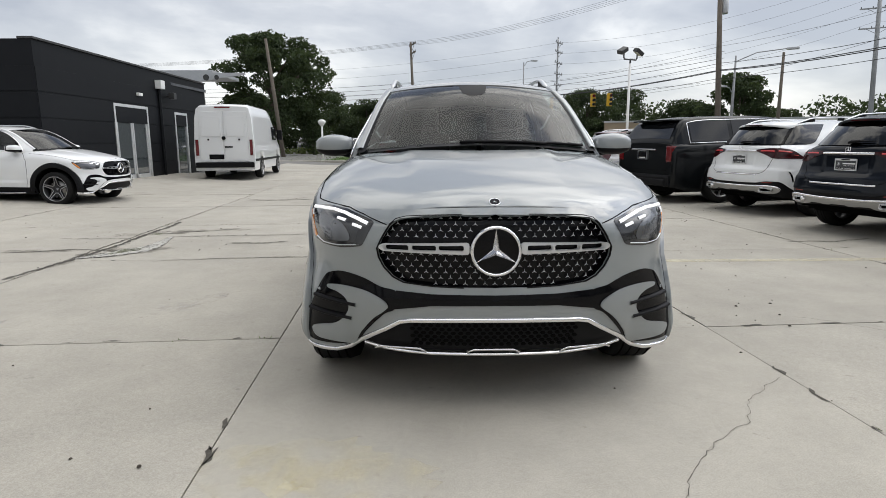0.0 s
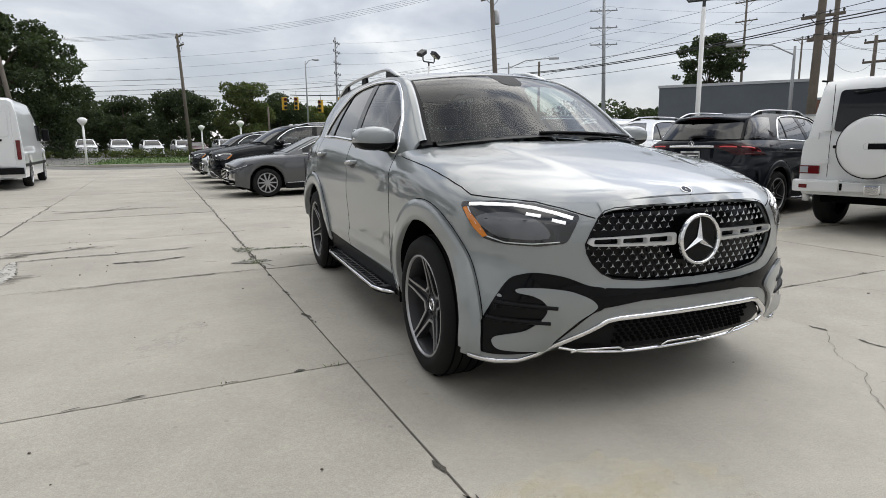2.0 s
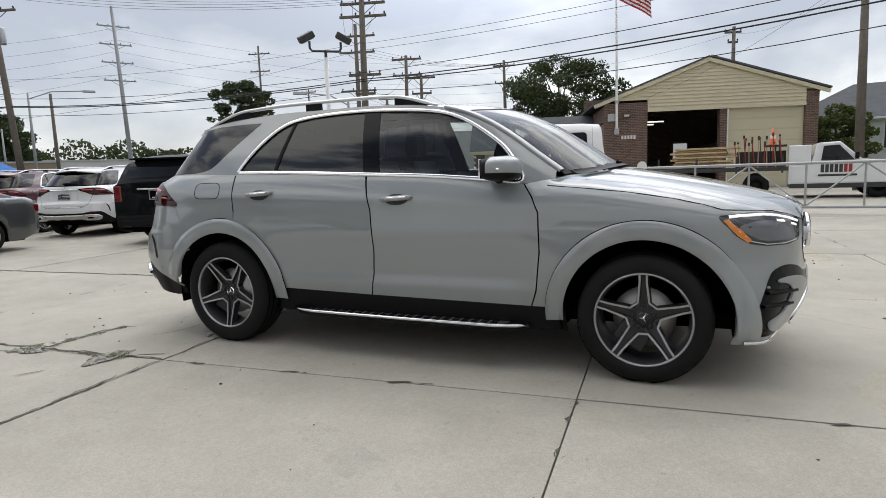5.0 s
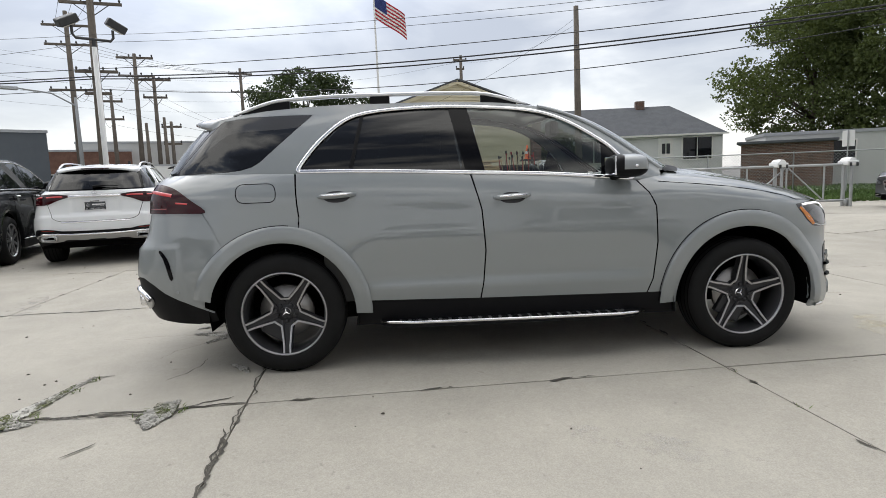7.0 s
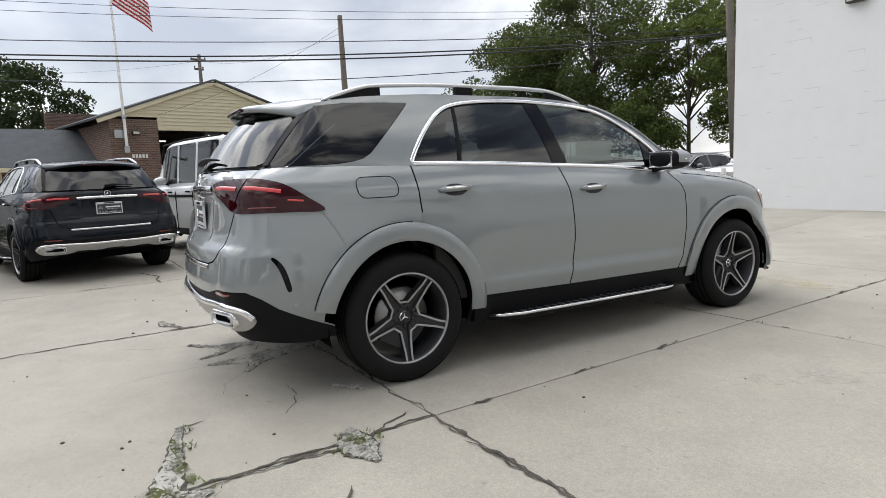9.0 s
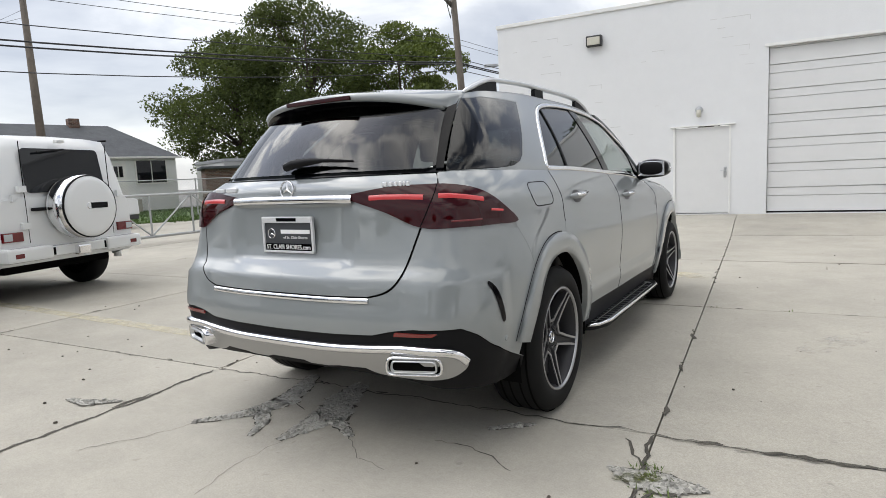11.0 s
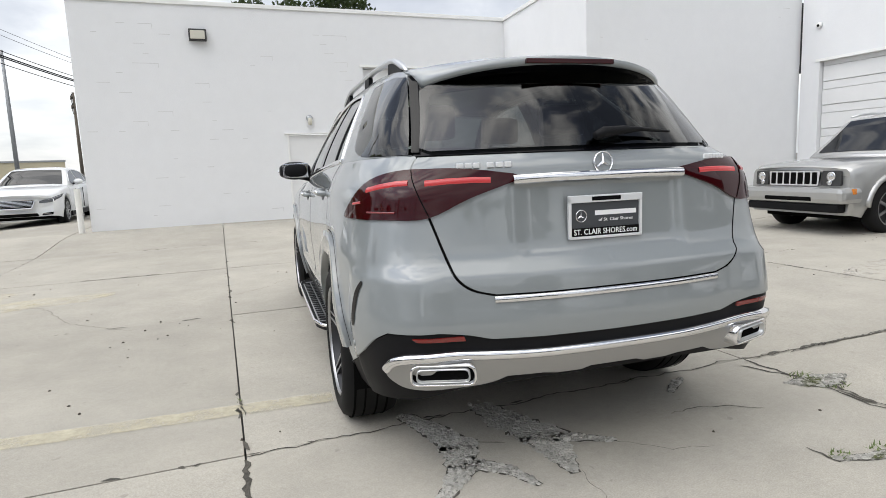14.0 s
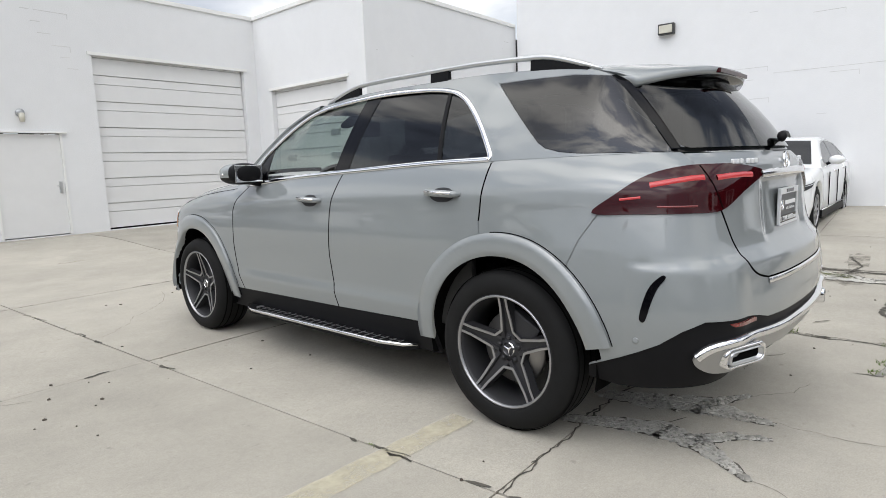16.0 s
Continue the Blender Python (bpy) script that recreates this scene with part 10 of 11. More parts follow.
def lawn_globe(x, y):
    g = thing("lawn_lamp", pose(x, y, 0), "white lawn lamp post with a flared white head", "lamp post", "lamps on the verge")
    part("post", tube([(0, 0, -0.05), (0, 0, 2.35)], 0.06, 10), WHITE_METAL, g, smooth=True)
    bm = bmesh.new()
    add_lathe(bm, [(0, 2.3), (0.08, 2.32), (0.24, 2.52), (0.26, 2.64), (0.12, 2.74), (0, 2.75)], 16)
    part("head", bm, WHITE_METAL, g, smooth=True)


for gx, gy in ((-7.8, 36.4), (0.9, 41.0), (-1.5, 52.0), (5.6, 50.0)):
    lawn_globe(gx, gy)

LENS_RED = material("signal_red_lens", (0.20, 0.01, 0.01), 0.2)
LENS_DIM = material("signal_dark_lens", (0.03, 0.035, 0.03), 0.2)


def traffic_signal(x, y, z, turn):
    s = thing("traffic_signal", pose(x, y, z, 0, 0, turn), "yellow traffic signal hanging from a span wire", "traffic signal", "signals over the road")
    part("case", box(-0.17, 0.17, -0.13, 0.13, -0.5, 0.5, 0.02), SIGNAL_YELLOW, s)
    for k, zz in enumerate((0.33, 0.0, -0.33)):
        bm = bmesh.new()
        add_lathe(bm, [(0.0, 0.0), (0.11, 0.0), (0.125, 0.12), (0.13, 0.12), (0.12, -0.01)], 14, Matrix.Translation((0, -0.13, zz)) @ pose(0, 0, 0, 90, 0, 0))
        part("visor", bm, DARK_METAL, s)
        bm = bmesh.new()
        add_lathe(bm, [(0, 0.012), (0.1, 0.006), (0.105, 0)], 14, Matrix.Translation((0, -0.13, zz)) @ pose(0, 0, 0, 90, 0, 0))
        part("lens", bm, LENS_RED if k == 0 else LENS_DIM, s)
    part("hanger", tube([(0, 0, 0.5), (0, 0, 1.0)], 0.02, 6), DARK_METAL, s)


for k, (sx, sy, sz) in enumerate(((4.8, 47.5, 4.3), (7.6, 47.0, 4.1), (9.1, 46.6, 4.3), (12.2, 45.7, 4.5), (13.4, 45.3, 4.5), (5.7, 47.2, 4.3))):
    traffic_signal(sx, sy, sz, (20, -40, 60, 10, 30, -20)[k])


def cable(a, b, sag, r=0.012, label="black overhead cable sagging between poles"):
    a, b = Vector(a), Vector(b)
    n = 14
    pts = [a.lerp(b, k / n) - Vector((0, 0, 4 * sag * (k / n) * (1 - k / n))) for k in range(n + 1)]
    ob = part("overhead_cable", tube(pts, r, 5), CABLE)
    tagged(ob, label, "cable", "overhead cables")


for za, zg, zi, r, sag in ((5.9, 6.05, 5.85, 0.014, 0.42), (5.5, 5.75, 5.70, 0.024, 0.62), (5.45, 5.65, 5.64, 0.024, 0.68), (5.0, 5.25, 5.42, 0.014, 1.02), (4.8, 7.1, 6.4, 0.008, 0.5), (6.9, 7.4, 6.6, 0.008, 0.5)):
    cable((17.0, 34.2, za), (21.5, 14.9, zg), 0.35, r)
    cable((21.5, 14.9, zg), (9.9, -15.4, zi), sag, r)
    cable((9.9, -15.4, zi), (5.6, -42, zi + 0.8), 0.5, r)
    cable((17.0, 34.2, za), (8.5, 70, za + 1.2), 0.5, r)
for k, s in enumerate((-1.0, -0.35, 0.35, 1.0)):
    cable((16.7 + 0.1 * k, 34.5 + s, 11.5), (-2.85 + 0.1 * k, 57.8 + s, 10.8), 0.7, 0.008, "thin high cable between utility poles")
    cable((16.7 + 0.1 * k, 34.5 + s, 11.5), (21.6 + s * 0.3, 14.9 + s, 9.45), 0.5, 0.008, "thin high cable between utility poles")
    cable((-2.85, 57.8 + s, 10.8), (-60, 74 + s, 11), 1.0, 0.010, "thin high cable between utility poles")
    cable((21.6, 14.9 + s, 9.45), (29.7 + s * 0.5, 20.0 + s, 9.95), 0.3, 0.008, "thin high cable between utility poles")
    cable((45.0, 14.9 + s * 0.6, 9.8), (29.7, 20.0 + s, 8.95), 0.4, 0.008, "thin high cable between utility poles")
for k in range(5):
    z = 12.2 - 1.15 * k
    cable((13.3, 66.9, z), (40.9, 55.0, z + 4.6), 1.4, 0.009, "thin high cable between steel poles")
    cable((13.3, 66.9, z), (-45, 90, z), 1.6, 0.009, "thin high cable between steel poles")
    cable((40.9, 55.0, z + 4.6), (70, 20, z + 2.0), 1.6, 0.009, "thin high cable between steel poles")
cable((-2.5, 57.8, 6.0), (17.2, 34.2, 6.2), 0.6, 0.014)
cable((1.0, 48.5, 5.7), (17.2, 34.2, 6.6), 0.5, 0.010)
cable((-2.5, 57.8, 5.6), (20.0, 44.0, 5.6), 0.35, 0.010, "span wire carrying the traffic signals")
for k in range(5):
    cable((-2.5, 57.8, 7.0 - 0.4 * k), (-60, 50 + 2 * k, 6.0 - 0.3 * k), 0.8, 0.014)
for k, (x, y, z) in enumerate(((29.7, 20.0, 6.5), (31.0, 17.3, 7.4), (31.9, 16.6, 6.4), (30.9, 18.6, 5.0))):
    cable((21.6, 14.9, 5.9 - 0.25 * k), (x, y, z), 0.9, 0.008, "slack cable among the pole group")
    cable((x, y, z - 0.3), (26.8, 9.5 - 0.4 * k, 3.3), 0.3, 0.006, "slack cable among the pole group")
cable((22.0, -5.6, 7.9), (24.9, 2.0, 4.2), 0.4, 0.006, "thin service drop cable")
cable((38.5, -2.0, 9.1), (22.0, -5.6, 7.6), 0.6, 0.006, "thin service drop cable")
cable((38.5, -2.0, 9.1), (45, 14.9, 9.0), 0.6, 0.006, "thin service drop cable")

# ---- verge hedge and far woods ----
rnd_w = np.random.RandomState(91)
verts_w, faces_w = leaf_cloud(rnd_w, [((x + rnd_w.uniform(-0.4, 0.4), 60.5 + rnd_w.uniform(-0.4, 0.4), 0.35), rnd_w.uniform(0.5, 0.75)) for x in np.arange(-24, 12, 0.9)], 9000, 0.10)
me = bpy.data.meshes.new("hedge")
me.from_pydata(verts_w, [], faces_w)
me.materials.append(LEAF)
tagged(new("hedge", me), "low clipped green hedge along the verge", "hedge", kind="stuff")
blobs_w = []
for k in range(150):
    a = -70 + 170 * k / 149
    yy = 92 - 0.0022 * a * a + rnd_w.uniform(-3, 3) - (0.55 * (a - 45) if a > 45 else 0)
    hgt = rnd_w.uniform(2.0, 5.8)
    blobs_w.append(((a, yy, hgt), rnd_w.uniform(1.8, 3.0)))
    blobs_w.append(((a + rnd_w.uniform(-1, 1), yy, 1.2), 1.7))
verts_w, faces_w = leaf_cloud(rnd_w, blobs_w, 46000, 0.32)
me = bpy.data.meshes.new("far_woods")
me.from_pydata(verts_w, [], faces_w)
me.materials.append(LEAF_DARK)
tagged(new("far_woods", me), "dark belt of trees and shrubs along the horizon", "woods", kind="stuff")


# ---- concrete slabs, last ----
def build_slabs():
    yard = thing("pavement", None, "large old concrete slabs with dark open joints", "pavement", kind="structure")
    rnd = random.Random(11)
    gap = 0.0016
    for i in range(-6, 5):
        for j in range(-6, 11):
            corners = []
            for a, b in ((i, j), (i + 1, j), (i + 1, j + 1), (i, j + 1)):
                p = slab_point(a, b)
                corners.append(p)
            mid = sum(corners, Vector((0, 0))) / 4
            if mid.x < -9.7 and mid.y > 9.5:
                continue
            lift = rnd.uniform(-0.004, 0.0012)
            bm = bmesh.new()
            n = 1 if mid.y > -1.5 and mid.x > -5 else 5
            wx = [gap + (1 - 2 * gap) * k / n for k in range(n + 1)]
            grid = []
            for v in wx:
                row = []
                for u in wx:
                    p = corners[0] + (corners[1] - corners[0]) * u + (corners[3] - corners[0]) * v
                    row.append(bm.verts.new((p.x, p.y, ground_height(p.x, p.y) + lift)))
                grid.append(row)
            for a, b in zip(grid, grid[1:]):
                for k in range(n):
                    bm.faces.new((a[k], a[k + 1], b[k + 1], b[k]))
            edge = [e for e in bm.edges if e.is_boundary]
            ext = bmesh.ops.extrude_edge_only(bm, edges=edge)["geom"]
            bmesh.ops.translate(bm, verts=[g for g in ext if isinstance(g, bmesh.types.BMVert)], vec=(0, 0, -0.045))
            part("slab", bm, CONCRETE, yard)


build_slabs()


# ---- cracks, rubble, weeds and stains in the concrete ----
def stain_material(name, colour, lo, hi, scale):
    """A worn film that lets the concrete through where its noise is low."""
    m = material(name, colour, 0.85, spec=0.2)
    n, l = m.node_tree.nodes, m.node_tree.links
    geo, noise, fade = n.new("ShaderNodeNewGeometry"), n.new("ShaderNodeTexNoise"), n.new("ShaderNodeMapRange")
    noise.inputs["Scale"].default_value, noise.inputs["Detail"].default_value, noise.inputs["Roughness"].default_value = scale, 9, 0.72
    fade.inputs["From Min"].default_value, fade.inputs["From Max"].default_value = lo, hi
    fade.inputs["To Max"].default_value = 0.85
    l.new(geo.outputs["Position"], noise.inputs["Vector"])
    l.new(noise.outputs["Fac"], fade.inputs["Value"])
    l.new(fade.outputs[0], n["Principled BSDF"].inputs["Alpha"])
    return m


FADED_YELLOW = stain_material("faded_yellow_paint", (0.74, 0.67, 0.45), 0.42, 0.95, 4)
DAMP = stain_material("dark_damp_stain", (0.17, 0.155, 0.13), 0.46, 0.72, 3.2)
PALE_SCUFF = stain_material("pale_scuff", (0.52, 0.50, 0.46), 0.48, 0.85, 6)
PEBBLE = material("dark_grit", (0.075, 0.062, 0.05), 0.9, var=0.4, scale=30, island=True)
WEED = material("joint_weed", (0.10, 0.14, 0.035), 0.85, var=0.4, scale=20, island=True)


def on_slab(x, y, up):
    return (x, y, ground_height(x, y) + up)


def jagged_strip(bm, pts, width, rnd, up=0.0035):
    """An uneven dark ribbon along a broken line."""
    line = []
    for (x0, y0), (x1, y1) in zip(pts, pts[1:]):
        n = max(2, int(math.hypot(x1 - x0, y1 - y0) / 0.03))
        for k in range(n):
            line.append((lerp(x0, x1, k / n), lerp(y0, y1, k / n)))
    line.append(pts[-1])
    rows = []
    drift = 0.0
    for i, (x, y) in enumerate(line):
        a, b = line[max(i - 1, 0)], line[min(i + 1, len(line) - 1)]
        dx, dy = b[0] - a[0], b[1] - a[1]
        d = math.hypot(dx, dy) or 1.0
        drift = 0.82 * drift + rnd.uniform(-0.014, 0.014)
        w = width * rnd.uniform(0.45, 1.25) * (0.3 if i in (0, len(line) - 1) else 1.0)
        cx, cy = x - dy / d * drift, y + dx / d * drift
        rows.append((bm.verts.new(on_slab(cx - dy / d * w / 2, cy + dx / d * w / 2, up)), bm.verts.new(on_slab(cx + dy / d * w / 2, cy - dx / d * w / 2, up))))
    for p, q in zip(rows, rows[1:]):
        bm.faces.new((p[0], p[1], q[1], q[0]))


def crack(pts, width, seed, label="irregular open crack across the concrete slab"):
    bm = bmesh.new()
    jagged_strip(bm, pts, width, random.Random(seed))
    tagged(part("crack", bm, CRACK), label, "crack", "cracks in the concrete", kind="structure")


def scatter_chunks(name, spots, count, size, mat, label, category, seed, spread=0.09):
    rnd = random.Random(seed)
    verts, faces = [], []
    for _ in range(count):
        (x, y), r = rnd.choice(spots)
        a, d = rnd.uniform(0, 6.283), spread * r * math.sqrt(rnd.random())
        cx, cy = x + d * math.cos(a), y + d * math.sin(a)
        s = size * rnd.uniform(0.35, 1.3)
        base, spin, h = len(verts), rnd.uniform(0, 6.283), s * rnd.uniform(0.3, 0.7)
        z = ground_height(cx, cy)
        ring = [(s * rnd.uniform(0.6, 1.1), spin + 1.2566 * k) for k in range(5)]
        verts += [(cx + q * math.cos(b), cy + q * math.sin(b), z + 0.001) for q, b in ring]
        verts += [(cx + 0.6 * q * math.cos(b), cy + 0.6 * q * math.sin(b), z + 0.002 + h * rnd.uniform(0.7, 1.0)) for q, b in ring]
        faces += [tuple(base + 5 + k for k in range(5))] + [(base + k, base + (k + 1) % 5, base + 5 + (k + 1) % 5, base + 5 + k) for k in range(5)]
    me = bpy.data.meshes.new(name)
    me.from_pydata(verts, [], faces)
    me.materials.append(mat)
    tagged(new(name, me), label, category, kind="stuff")


def weeds(spots, count, seed, height=0.05):
    rnd = random.Random(seed)
    verts, faces = [], []
    for _ in range(count):
        (x, y), r = rnd.choice(spots)
        a, d = rnd.uniform(0, 6.283), 0.07 * r * math.sqrt(rnd.random())
        cx, cy, b = x + d * math.cos(a), y + d * math.sin(a), rnd.uniform(0, 6.283)
        h, w, lean = height * rnd.uniform(0.4, 1.3), 0.004, rnd.uniform(0, 0.04)
        z, base = ground_height(cx, cy), len(verts)
        verts += [(cx - w * math.sin(b), cy + w * math.cos(b), z), (cx + w * math.sin(b), cy - w * math.cos(b), z), (cx + lean * math.cos(b), cy + lean * math.sin(b), z + h)]
        faces.append((base, base + 1, base + 2))
    me = bpy.data.meshes.new("weeds")
    me.from_pydata(verts, [], faces)
    me.materials.append(WEED)
    tagged(new("weeds", me), "small green weeds growing from the broken joints", "weeds", kind="stuff")


def blot(name, cx, cy, rx, ry, turn, mat, label, seed, up=0.0025):
    rnd = random.Random(seed)
    bm = bmesh.new()
    vs = []
    for k in range(28):
        a = 2 * math.pi * k / 28
        r = rnd.uniform(0.72, 1.08)
        x, y = rx * r * math.cos(a), ry * r * math.sin(a)
        c, s = math.cos(radians(turn)), math.sin(radians(turn))
        px_, py_ = cx + x * c - y * s, cy + x * s + y * c
        vs.append(bm.verts.new(on_slab(px_, py_, up)))
    bm.faces.new(vs)
    tagged(part(name, bm, mat), label, "stain", kind="structure")


CRACKS = [
    ([(0.72, 4.01), (0.80, 4.25), (0.98, 4.5)], 0.003), ([(0.46, 3.56), (0.30, 3.60)], 0.006), ([(0.13, 3.96), (0.16, 4.3), (0.08, 4.5)], 0.003), ([(-0.15, 3.77), (-0.32, 3.95), (-0.5, 4.0)], 0.003),
    ([(-1.35, 3.23), (-1.45, 3.40), (-1.55, 3.60), (-1.54, 4.12), (-1.61, 4.33), (-1.72, 4.62)], 0.016), ([(-1.61, 4.33), (-1.42, 4.28), (-0.87, 4.25), (-0.85, 4.13)], 0.012),
    ([(-2.02, 3.83), (-1.94, 3.79), (-1.87, 3.74)], 0.012), ([(-1.0, 3.75), (-0.75, 3.62), (-0.55, 3.64)], 0.007),
    ([(-4.35, 2.07), (-4.31, 2.65), (-4.26, 3.37), (-4.30, 4.48), (-4.42, 6.2)], 0.06), ([(-2.89, 4.12), (-2.5, 4.08), (-2.19, 4.18)], 0.045), ([(-5.34, 4.52), (-4.8, 4.50), (-4.35, 4.48)], 0.030), ([(-3.88, 4.64), (-3.4, 4.70), (-2.97, 4.70), (-2.11, 4.81)], 0.030), ([(-3.35, 2.92), (-2.78, 3.03), (-1.79, 3.14)], 0.012),
    ([(-4.25, 4.90), (-3.7, 5.15), (-3.22, 5.37)], 0.035), ([(-5.3, 3.5), (-4.6, 3.7), (-4.0, 3.62)], 0.04), ([(-4.59, 10.28), (-4.2, 9.9), (-3.70, 9.81), (-3.0, 10.1), (-2.4, 9.9)], 0.04), ([(-3.70, 9.81), (-3.3, 10.6)], 0.03), ([(-5.9, 9.6), (-4.59, 10.28)], 0.02),
    ([(1.58, -0.41), (1.27, -0.71), (1.14, -0.92), (0.80, -1.23), (0.64, -1.39), (0.5, -1.9)], 0.0028), ([(4.14, 3.93), (4.73, 3.91), (5.3, 4.1)], 0.03), ([(3.37, -0.66), (4.2, -0.9), (5.2, -1.4), (6.6, -1.89)], 0.008),
    ([(2.3, 0.7), (2.9, 0.2), (3.37, -0.66)], 0.004),
]
for k, (pts, w) in enumerate(CRACKS):
    crack(pts, w, 300 + k)

# spalled strips filled with broken crumbs
def spall(pts, seed):
    """pts: (x, y, width); a pale crumbled bed with a dark uneven rim."""
    rnd = random.Random(seed)
    for mat, grow, up in ((CRACK, 0.014, 0.003), (RUBBLE, 0.0, 0.0042)):
        bm = bmesh.new()
        rows = []
        for (x0, y0, w0), (x1, y1, w1) in zip(pts, pts[1:]):
            n = max(2, int(math.hypot(x1 - x0, y1 - y0) / 0.03))
            d = Vector((x1 - x0, y1 - y0)).normalized()
            for k in range(n + 1):
                t = k / n
                w = lerp(w0, w1, t) * rnd.uniform(0.75, 1.2) + grow
                c = Vector((lerp(x0, x1, t), lerp(y0, y1, t)))
                rows.append([bm.verts.new(on_slab(c.x - d.y * w / 2, c.y + d.x * w / 2, up)), bm.verts.new(on_slab(c.x + d.y * w / 2, c.y - d.x * w / 2, up))])
        for a, b in zip(rows, rows[1:]):
            bm.faces.new((a[0], a[1], b[1], b[0]))
        tagged(part("spalled_patch", bm, mat), "crumbled spalled strip in the concrete", "broken concrete", kind="structure")


SPALLS = [
    [(0.66, 3.18, 0.07), (0.57, 3.38, 0.12), (0.51, 3.58, 0.17), (0.55, 3.76, 0.13), (0.66, 3.92, 0.06), (0.75, 4.02, 0.015)],
    [(0.27, 3.18, 0.10), (0.21, 3.42, 0.19), (0.12, 3.62, 0.22), (0.14, 3.82, 0.12), (0.15, 3.97, 0.03)],
    [(0.16, 3.62, 0.10), (-0.02, 3.70, 0.07), (-0.16, 3.78, 0.02)], [(0.54, 3.72, 0.10), (0.38, 3.86, 0.06), (0.32, 4.0, 0.015)],
    [(-1.36, 3.54, 0.02), (-1.50, 3.58, 0.16), (-1.60, 3.58, 0.15), (-1.74, 3.56, 0.02)], [(-1.60, 4.22, 0.03), (-1.60, 4.32, 0.13), (-1.63, 4.44, 0.03)],
    [(-0.9, 3.27, 0.02), (-0.8, 3.34, 0.05), (-0.72, 3.42, 0.015)], [(-4.26, 3.12, 0.05), (-4.05, 3.32, 0.26), (-3.86, 3.60, 0.34), (-3.78, 3.90, 0.20), (-3.88, 4.64, 0.05)], [(-1.66, 4.45, 0.04), (-1.50, 4.37, 0.13), (-1.22, 4.31, 0.07), (-1.0, 4.28, 0.045), (-0.85, 4.24, 0.015)], [(1.45, 4.0, 0.02), (1.6, 4.1, 0.09), (1.8, 4.12, 0.02)],
]
for k, pts in enumerate(SPALLS):
    spall(pts, 500 + k)
beds = [((lerp(a[0], b[0], t), lerp(a[1], b[1], t)), max(lerp(a[2], b[2], t), 0.02)) for pts in SPALLS for a, b in zip(pts, pts[1:]) for t in (0.0, 0.2, 0.4, 0.6, 0.8)]
scatter_chunks("rubble", beds, 3600, 0.010, RUBBLE, "pale broken crumbs of concrete in the spalled strips", "rubble", 5, 0.55)
scatter_chunks("rubble", beds, 260, 0.019, RUBBLE, "loose broken lumps of concrete in the spalled strips", "rubble", 6, 0.5)
rnd = random.Random(12)
scatter_chunks("grit", [((rnd.uniform(-7, 5), rnd.uniform(-3.5, 8)), 1.0) for _ in range(150)], 190, 0.011, PEBBLE, "scattered dark grit, leaf bits and twigs", "grit", 7, 0.4)
weeds([((-1.55, 3.62), 1.5), ((-1.50, 3.50), 1.0), ((-1.56, 4.28), 1.6), ((-1.1, 4.26), 0.8), ((-1.65, 4.45), 0.9), ((-0.9, 4.24), 0.7), ((-4.2, 4.9), 1.2)], 240, 8, 0.018)

# dirt gathered in the slab joints
bm = bmesh.new()
rnd = random.Random(21)
weed_spots = []
for i in range(-2, 4):
    for j in range(-2, 5):
        for horizontal in (True, False):
            a = slab_point(i, j)
            b = slab_point(i + 1, j) if horizontal else slab_point(i, j + 1)
            for _ in range(6):
                t0 = rnd.random()
                t1 = min(1.0, t0 + rnd.uniform(0.01, 0.07))
                p, q = a.lerp(b, t0), a.lerp(b, t1)
                jagged_strip(bm, [tuple(p), tuple(q)], rnd.uniform(0.010, 0.030), rnd, 0.003)
                if rnd.random() < 0.12:
                    weed_spots.append((tuple(p), 0.5))
for i0, j0, i1, j1, w in ((1, 1.02, 1, 3.2, 0.026), (0, 1.0, 0, 1.75, 0.016), (-0.6, 1, 1.0, 1, 0.010), (0, 1.75, 0, 4.5, 0.012), (-1, 1.0, -1, 4.0, 0.016)):
    jagged_strip(bm, [tuple(slab_point(lerp(i0, i1, k / 6), lerp(j0, j1, k / 6))) for k in range(7)], w, rnd, 0.0032)
part_ob = part("joint_dirt", bm, CRACK)
tagged(part_ob, "dark dirt and moss caught along the slab joints", "joint dirt", kind="stuff")
weeds(weed_spots, 200, 9, 0.014)

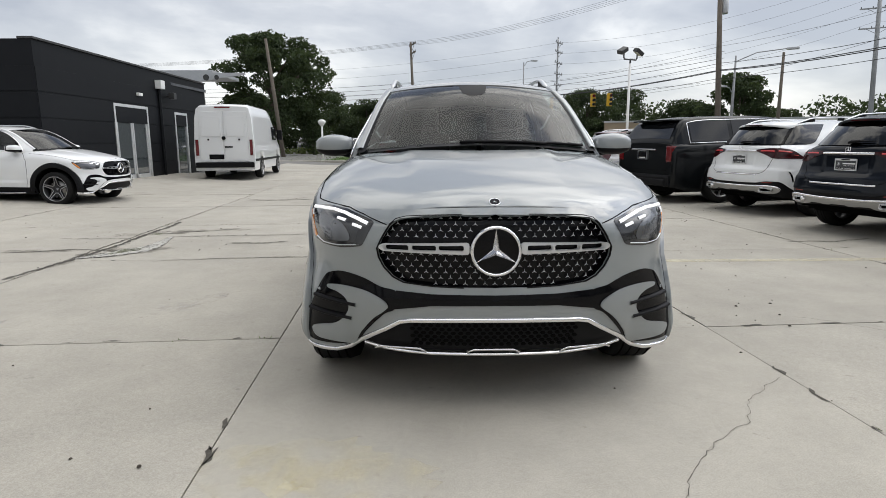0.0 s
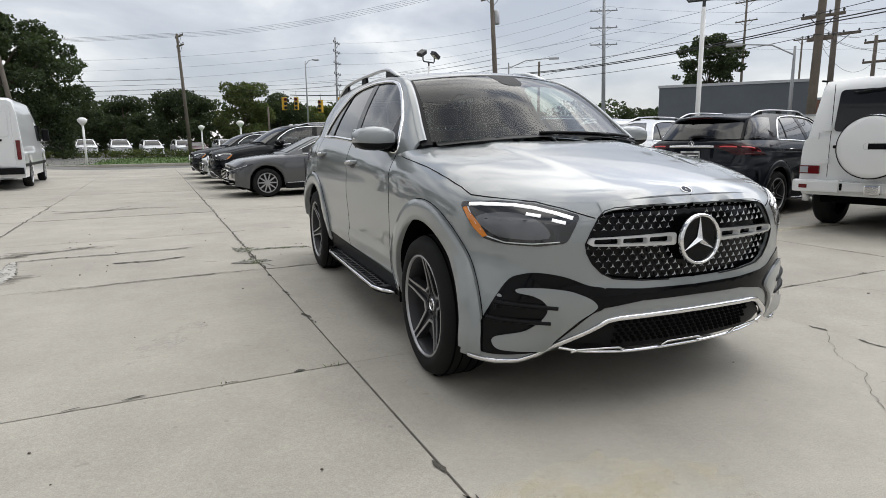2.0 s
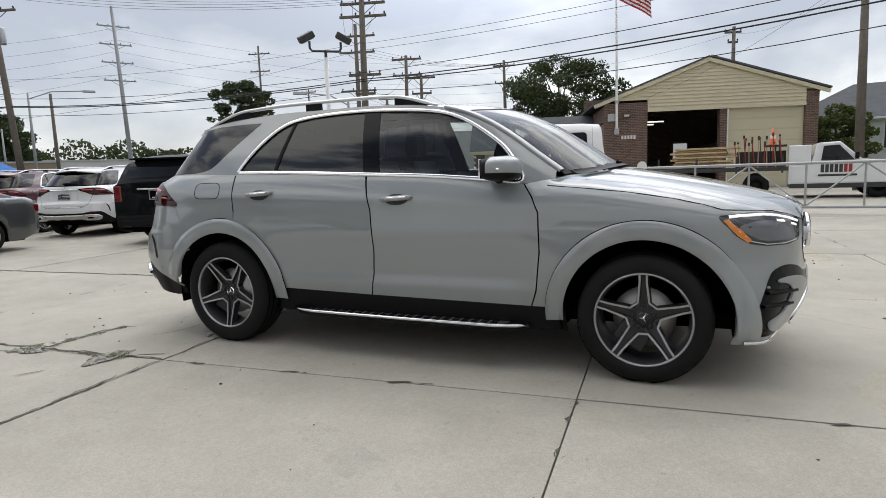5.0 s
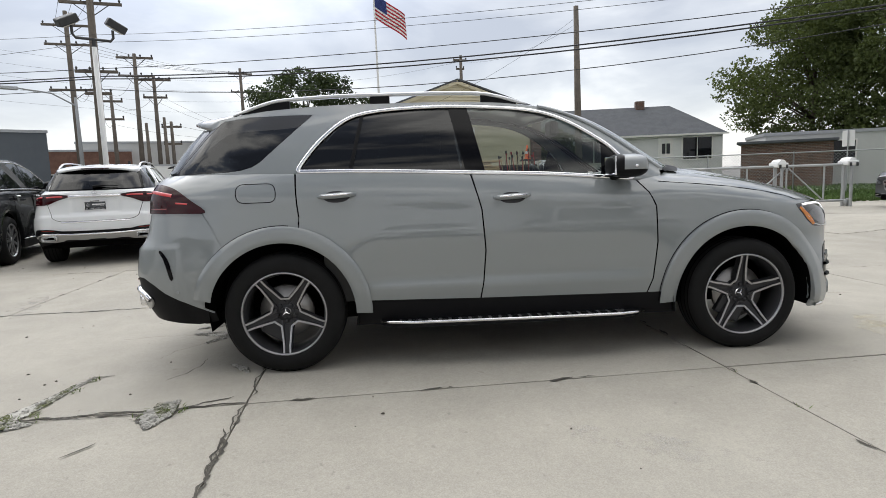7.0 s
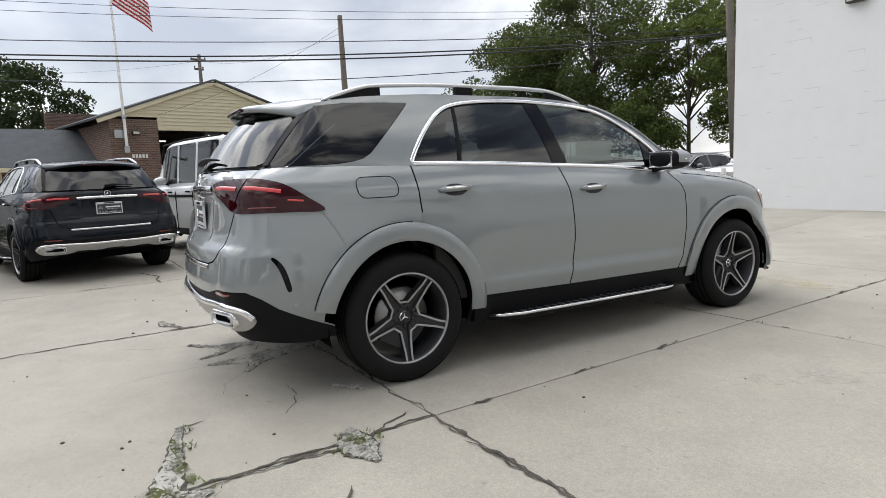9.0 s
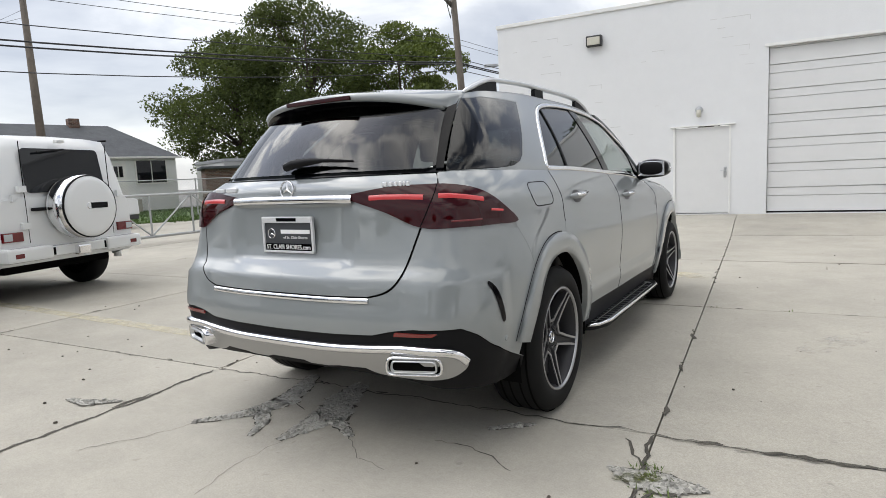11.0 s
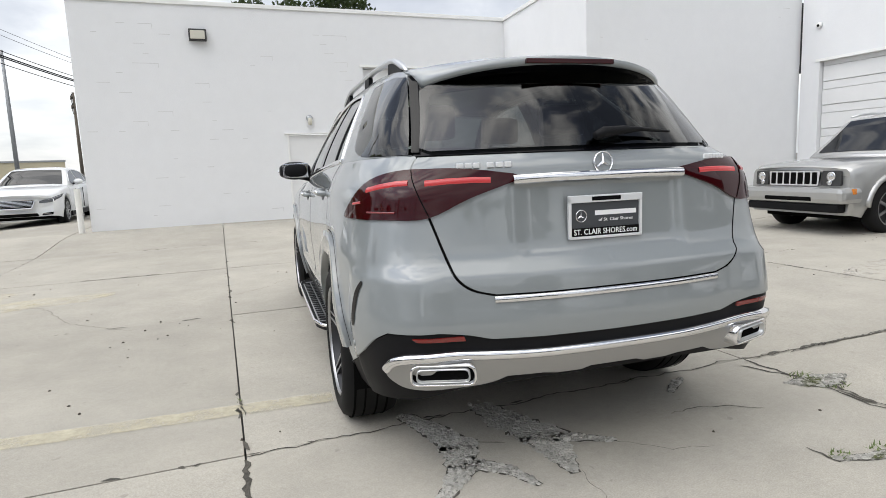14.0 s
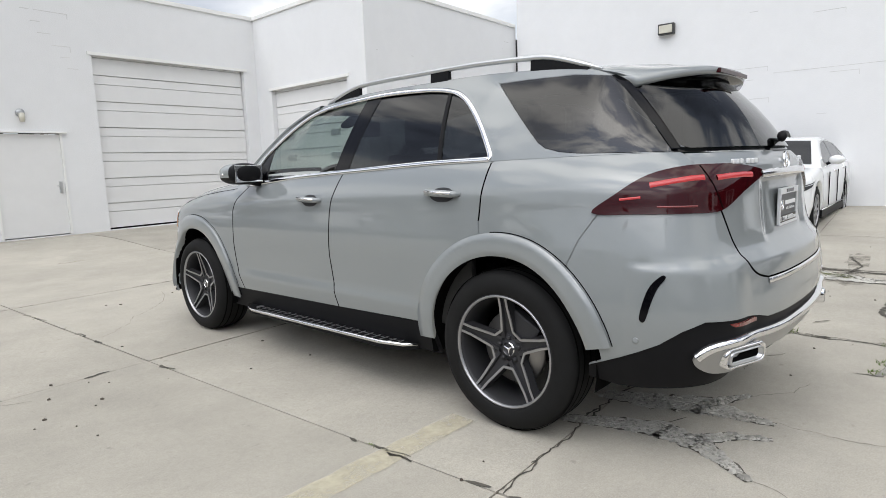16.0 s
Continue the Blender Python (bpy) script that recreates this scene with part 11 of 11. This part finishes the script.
for k, (x, y, rx, ry, a) in enumerate(((-3.95, 3.55, 0.55, 0.30, 30), (-4.25, 3.3, 0.9, 0.10, 88), (-4.3, 4.95, 0.7, 0.2, 15), (-3.6, 5.25, 0.8, 0.16, 5), (-5.0, 3.6, 0.7, 0.14, 8), (-3.6, 9.95, 1.0, 0.18, 10))):
    blot("damp_stain", x, y, rx, ry, a, DAMP, "dark dirty stain soaked into the concrete", 40 + k)
for k, (x, y, rx, ry, a) in enumerate(((-0.80, -1.26, 0.36, 0.22, 12), (-0.55, -1.38, 0.34, 0.20, -10), (-1.02, -1.28, 0.22, 0.20, 30), (3.6, -0.9, 0.9, 0.3, 15), (4.6, -1.5, 1.0, 0.25, 10))):
    blot("yellow_stain", x, y, rx, ry, a, FADED_YELLOW, "faded yellow paint worn into the concrete", 70 + k)
for k, (x, y, rx, ry, a) in enumerate(((-2.2, 1.2, 0.5, 0.12, 60), (-3.4, 0.2, 0.7, 0.2, 100), (1.7, 6.2, 0.7, 0.16, 20), (-4.8, 1.4, 0.9, 0.2, 20))):
    blot("pale_scuff", x, y, rx, ry, a, PALE_SCUFF, "pale scuff worn on the concrete", 80 + k)
MOSS = stain_material("damp_moss", (0.085, 0.095, 0.03), 0.40, 0.58, 14)
for k, (x, y, rx, ry, a) in enumerate(((-1.55, 4.39, 0.13, 0.07, 35), (-1.36, 4.29, 0.15, 0.035, 10), (-1.12, 4.29, 0.14, 0.022, 5), (-1.47, 3.59, 0.11, 0.05, 20), (-3.95, 3.55, 0.25, 0.10, 60))):
    blot("moss_patch", x, y, rx, ry, a, MOSS, "green and brown moss in the broken concrete", 90 + k, 0.0075)
line_bm = bmesh.new()
rnd = random.Random(3)
edge_pairs = []
for k in range(110):
    x = 0.97 + 0.05 * k
    edge_pairs.append([line_bm.verts.new(on_slab(x + rnd.uniform(-0.008, 0.008), 2.765 - 0.012 * k / 110 + s * (0.072 + rnd.uniform(-0.006, 0.004)), 0.003)) for s in (-1, 1)])
for a, b in zip(edge_pairs, edge_pairs[1:]):
    line_bm.faces.new((a[0], b[0], b[1], a[1]))
tagged(part("yellow_line", line_bm, stain_material("bay_line_paint", (0.62, 0.57, 0.42), 0.24, 0.78, 5)), "worn faded yellow bay line on the concrete", "road marking", kind="structure")
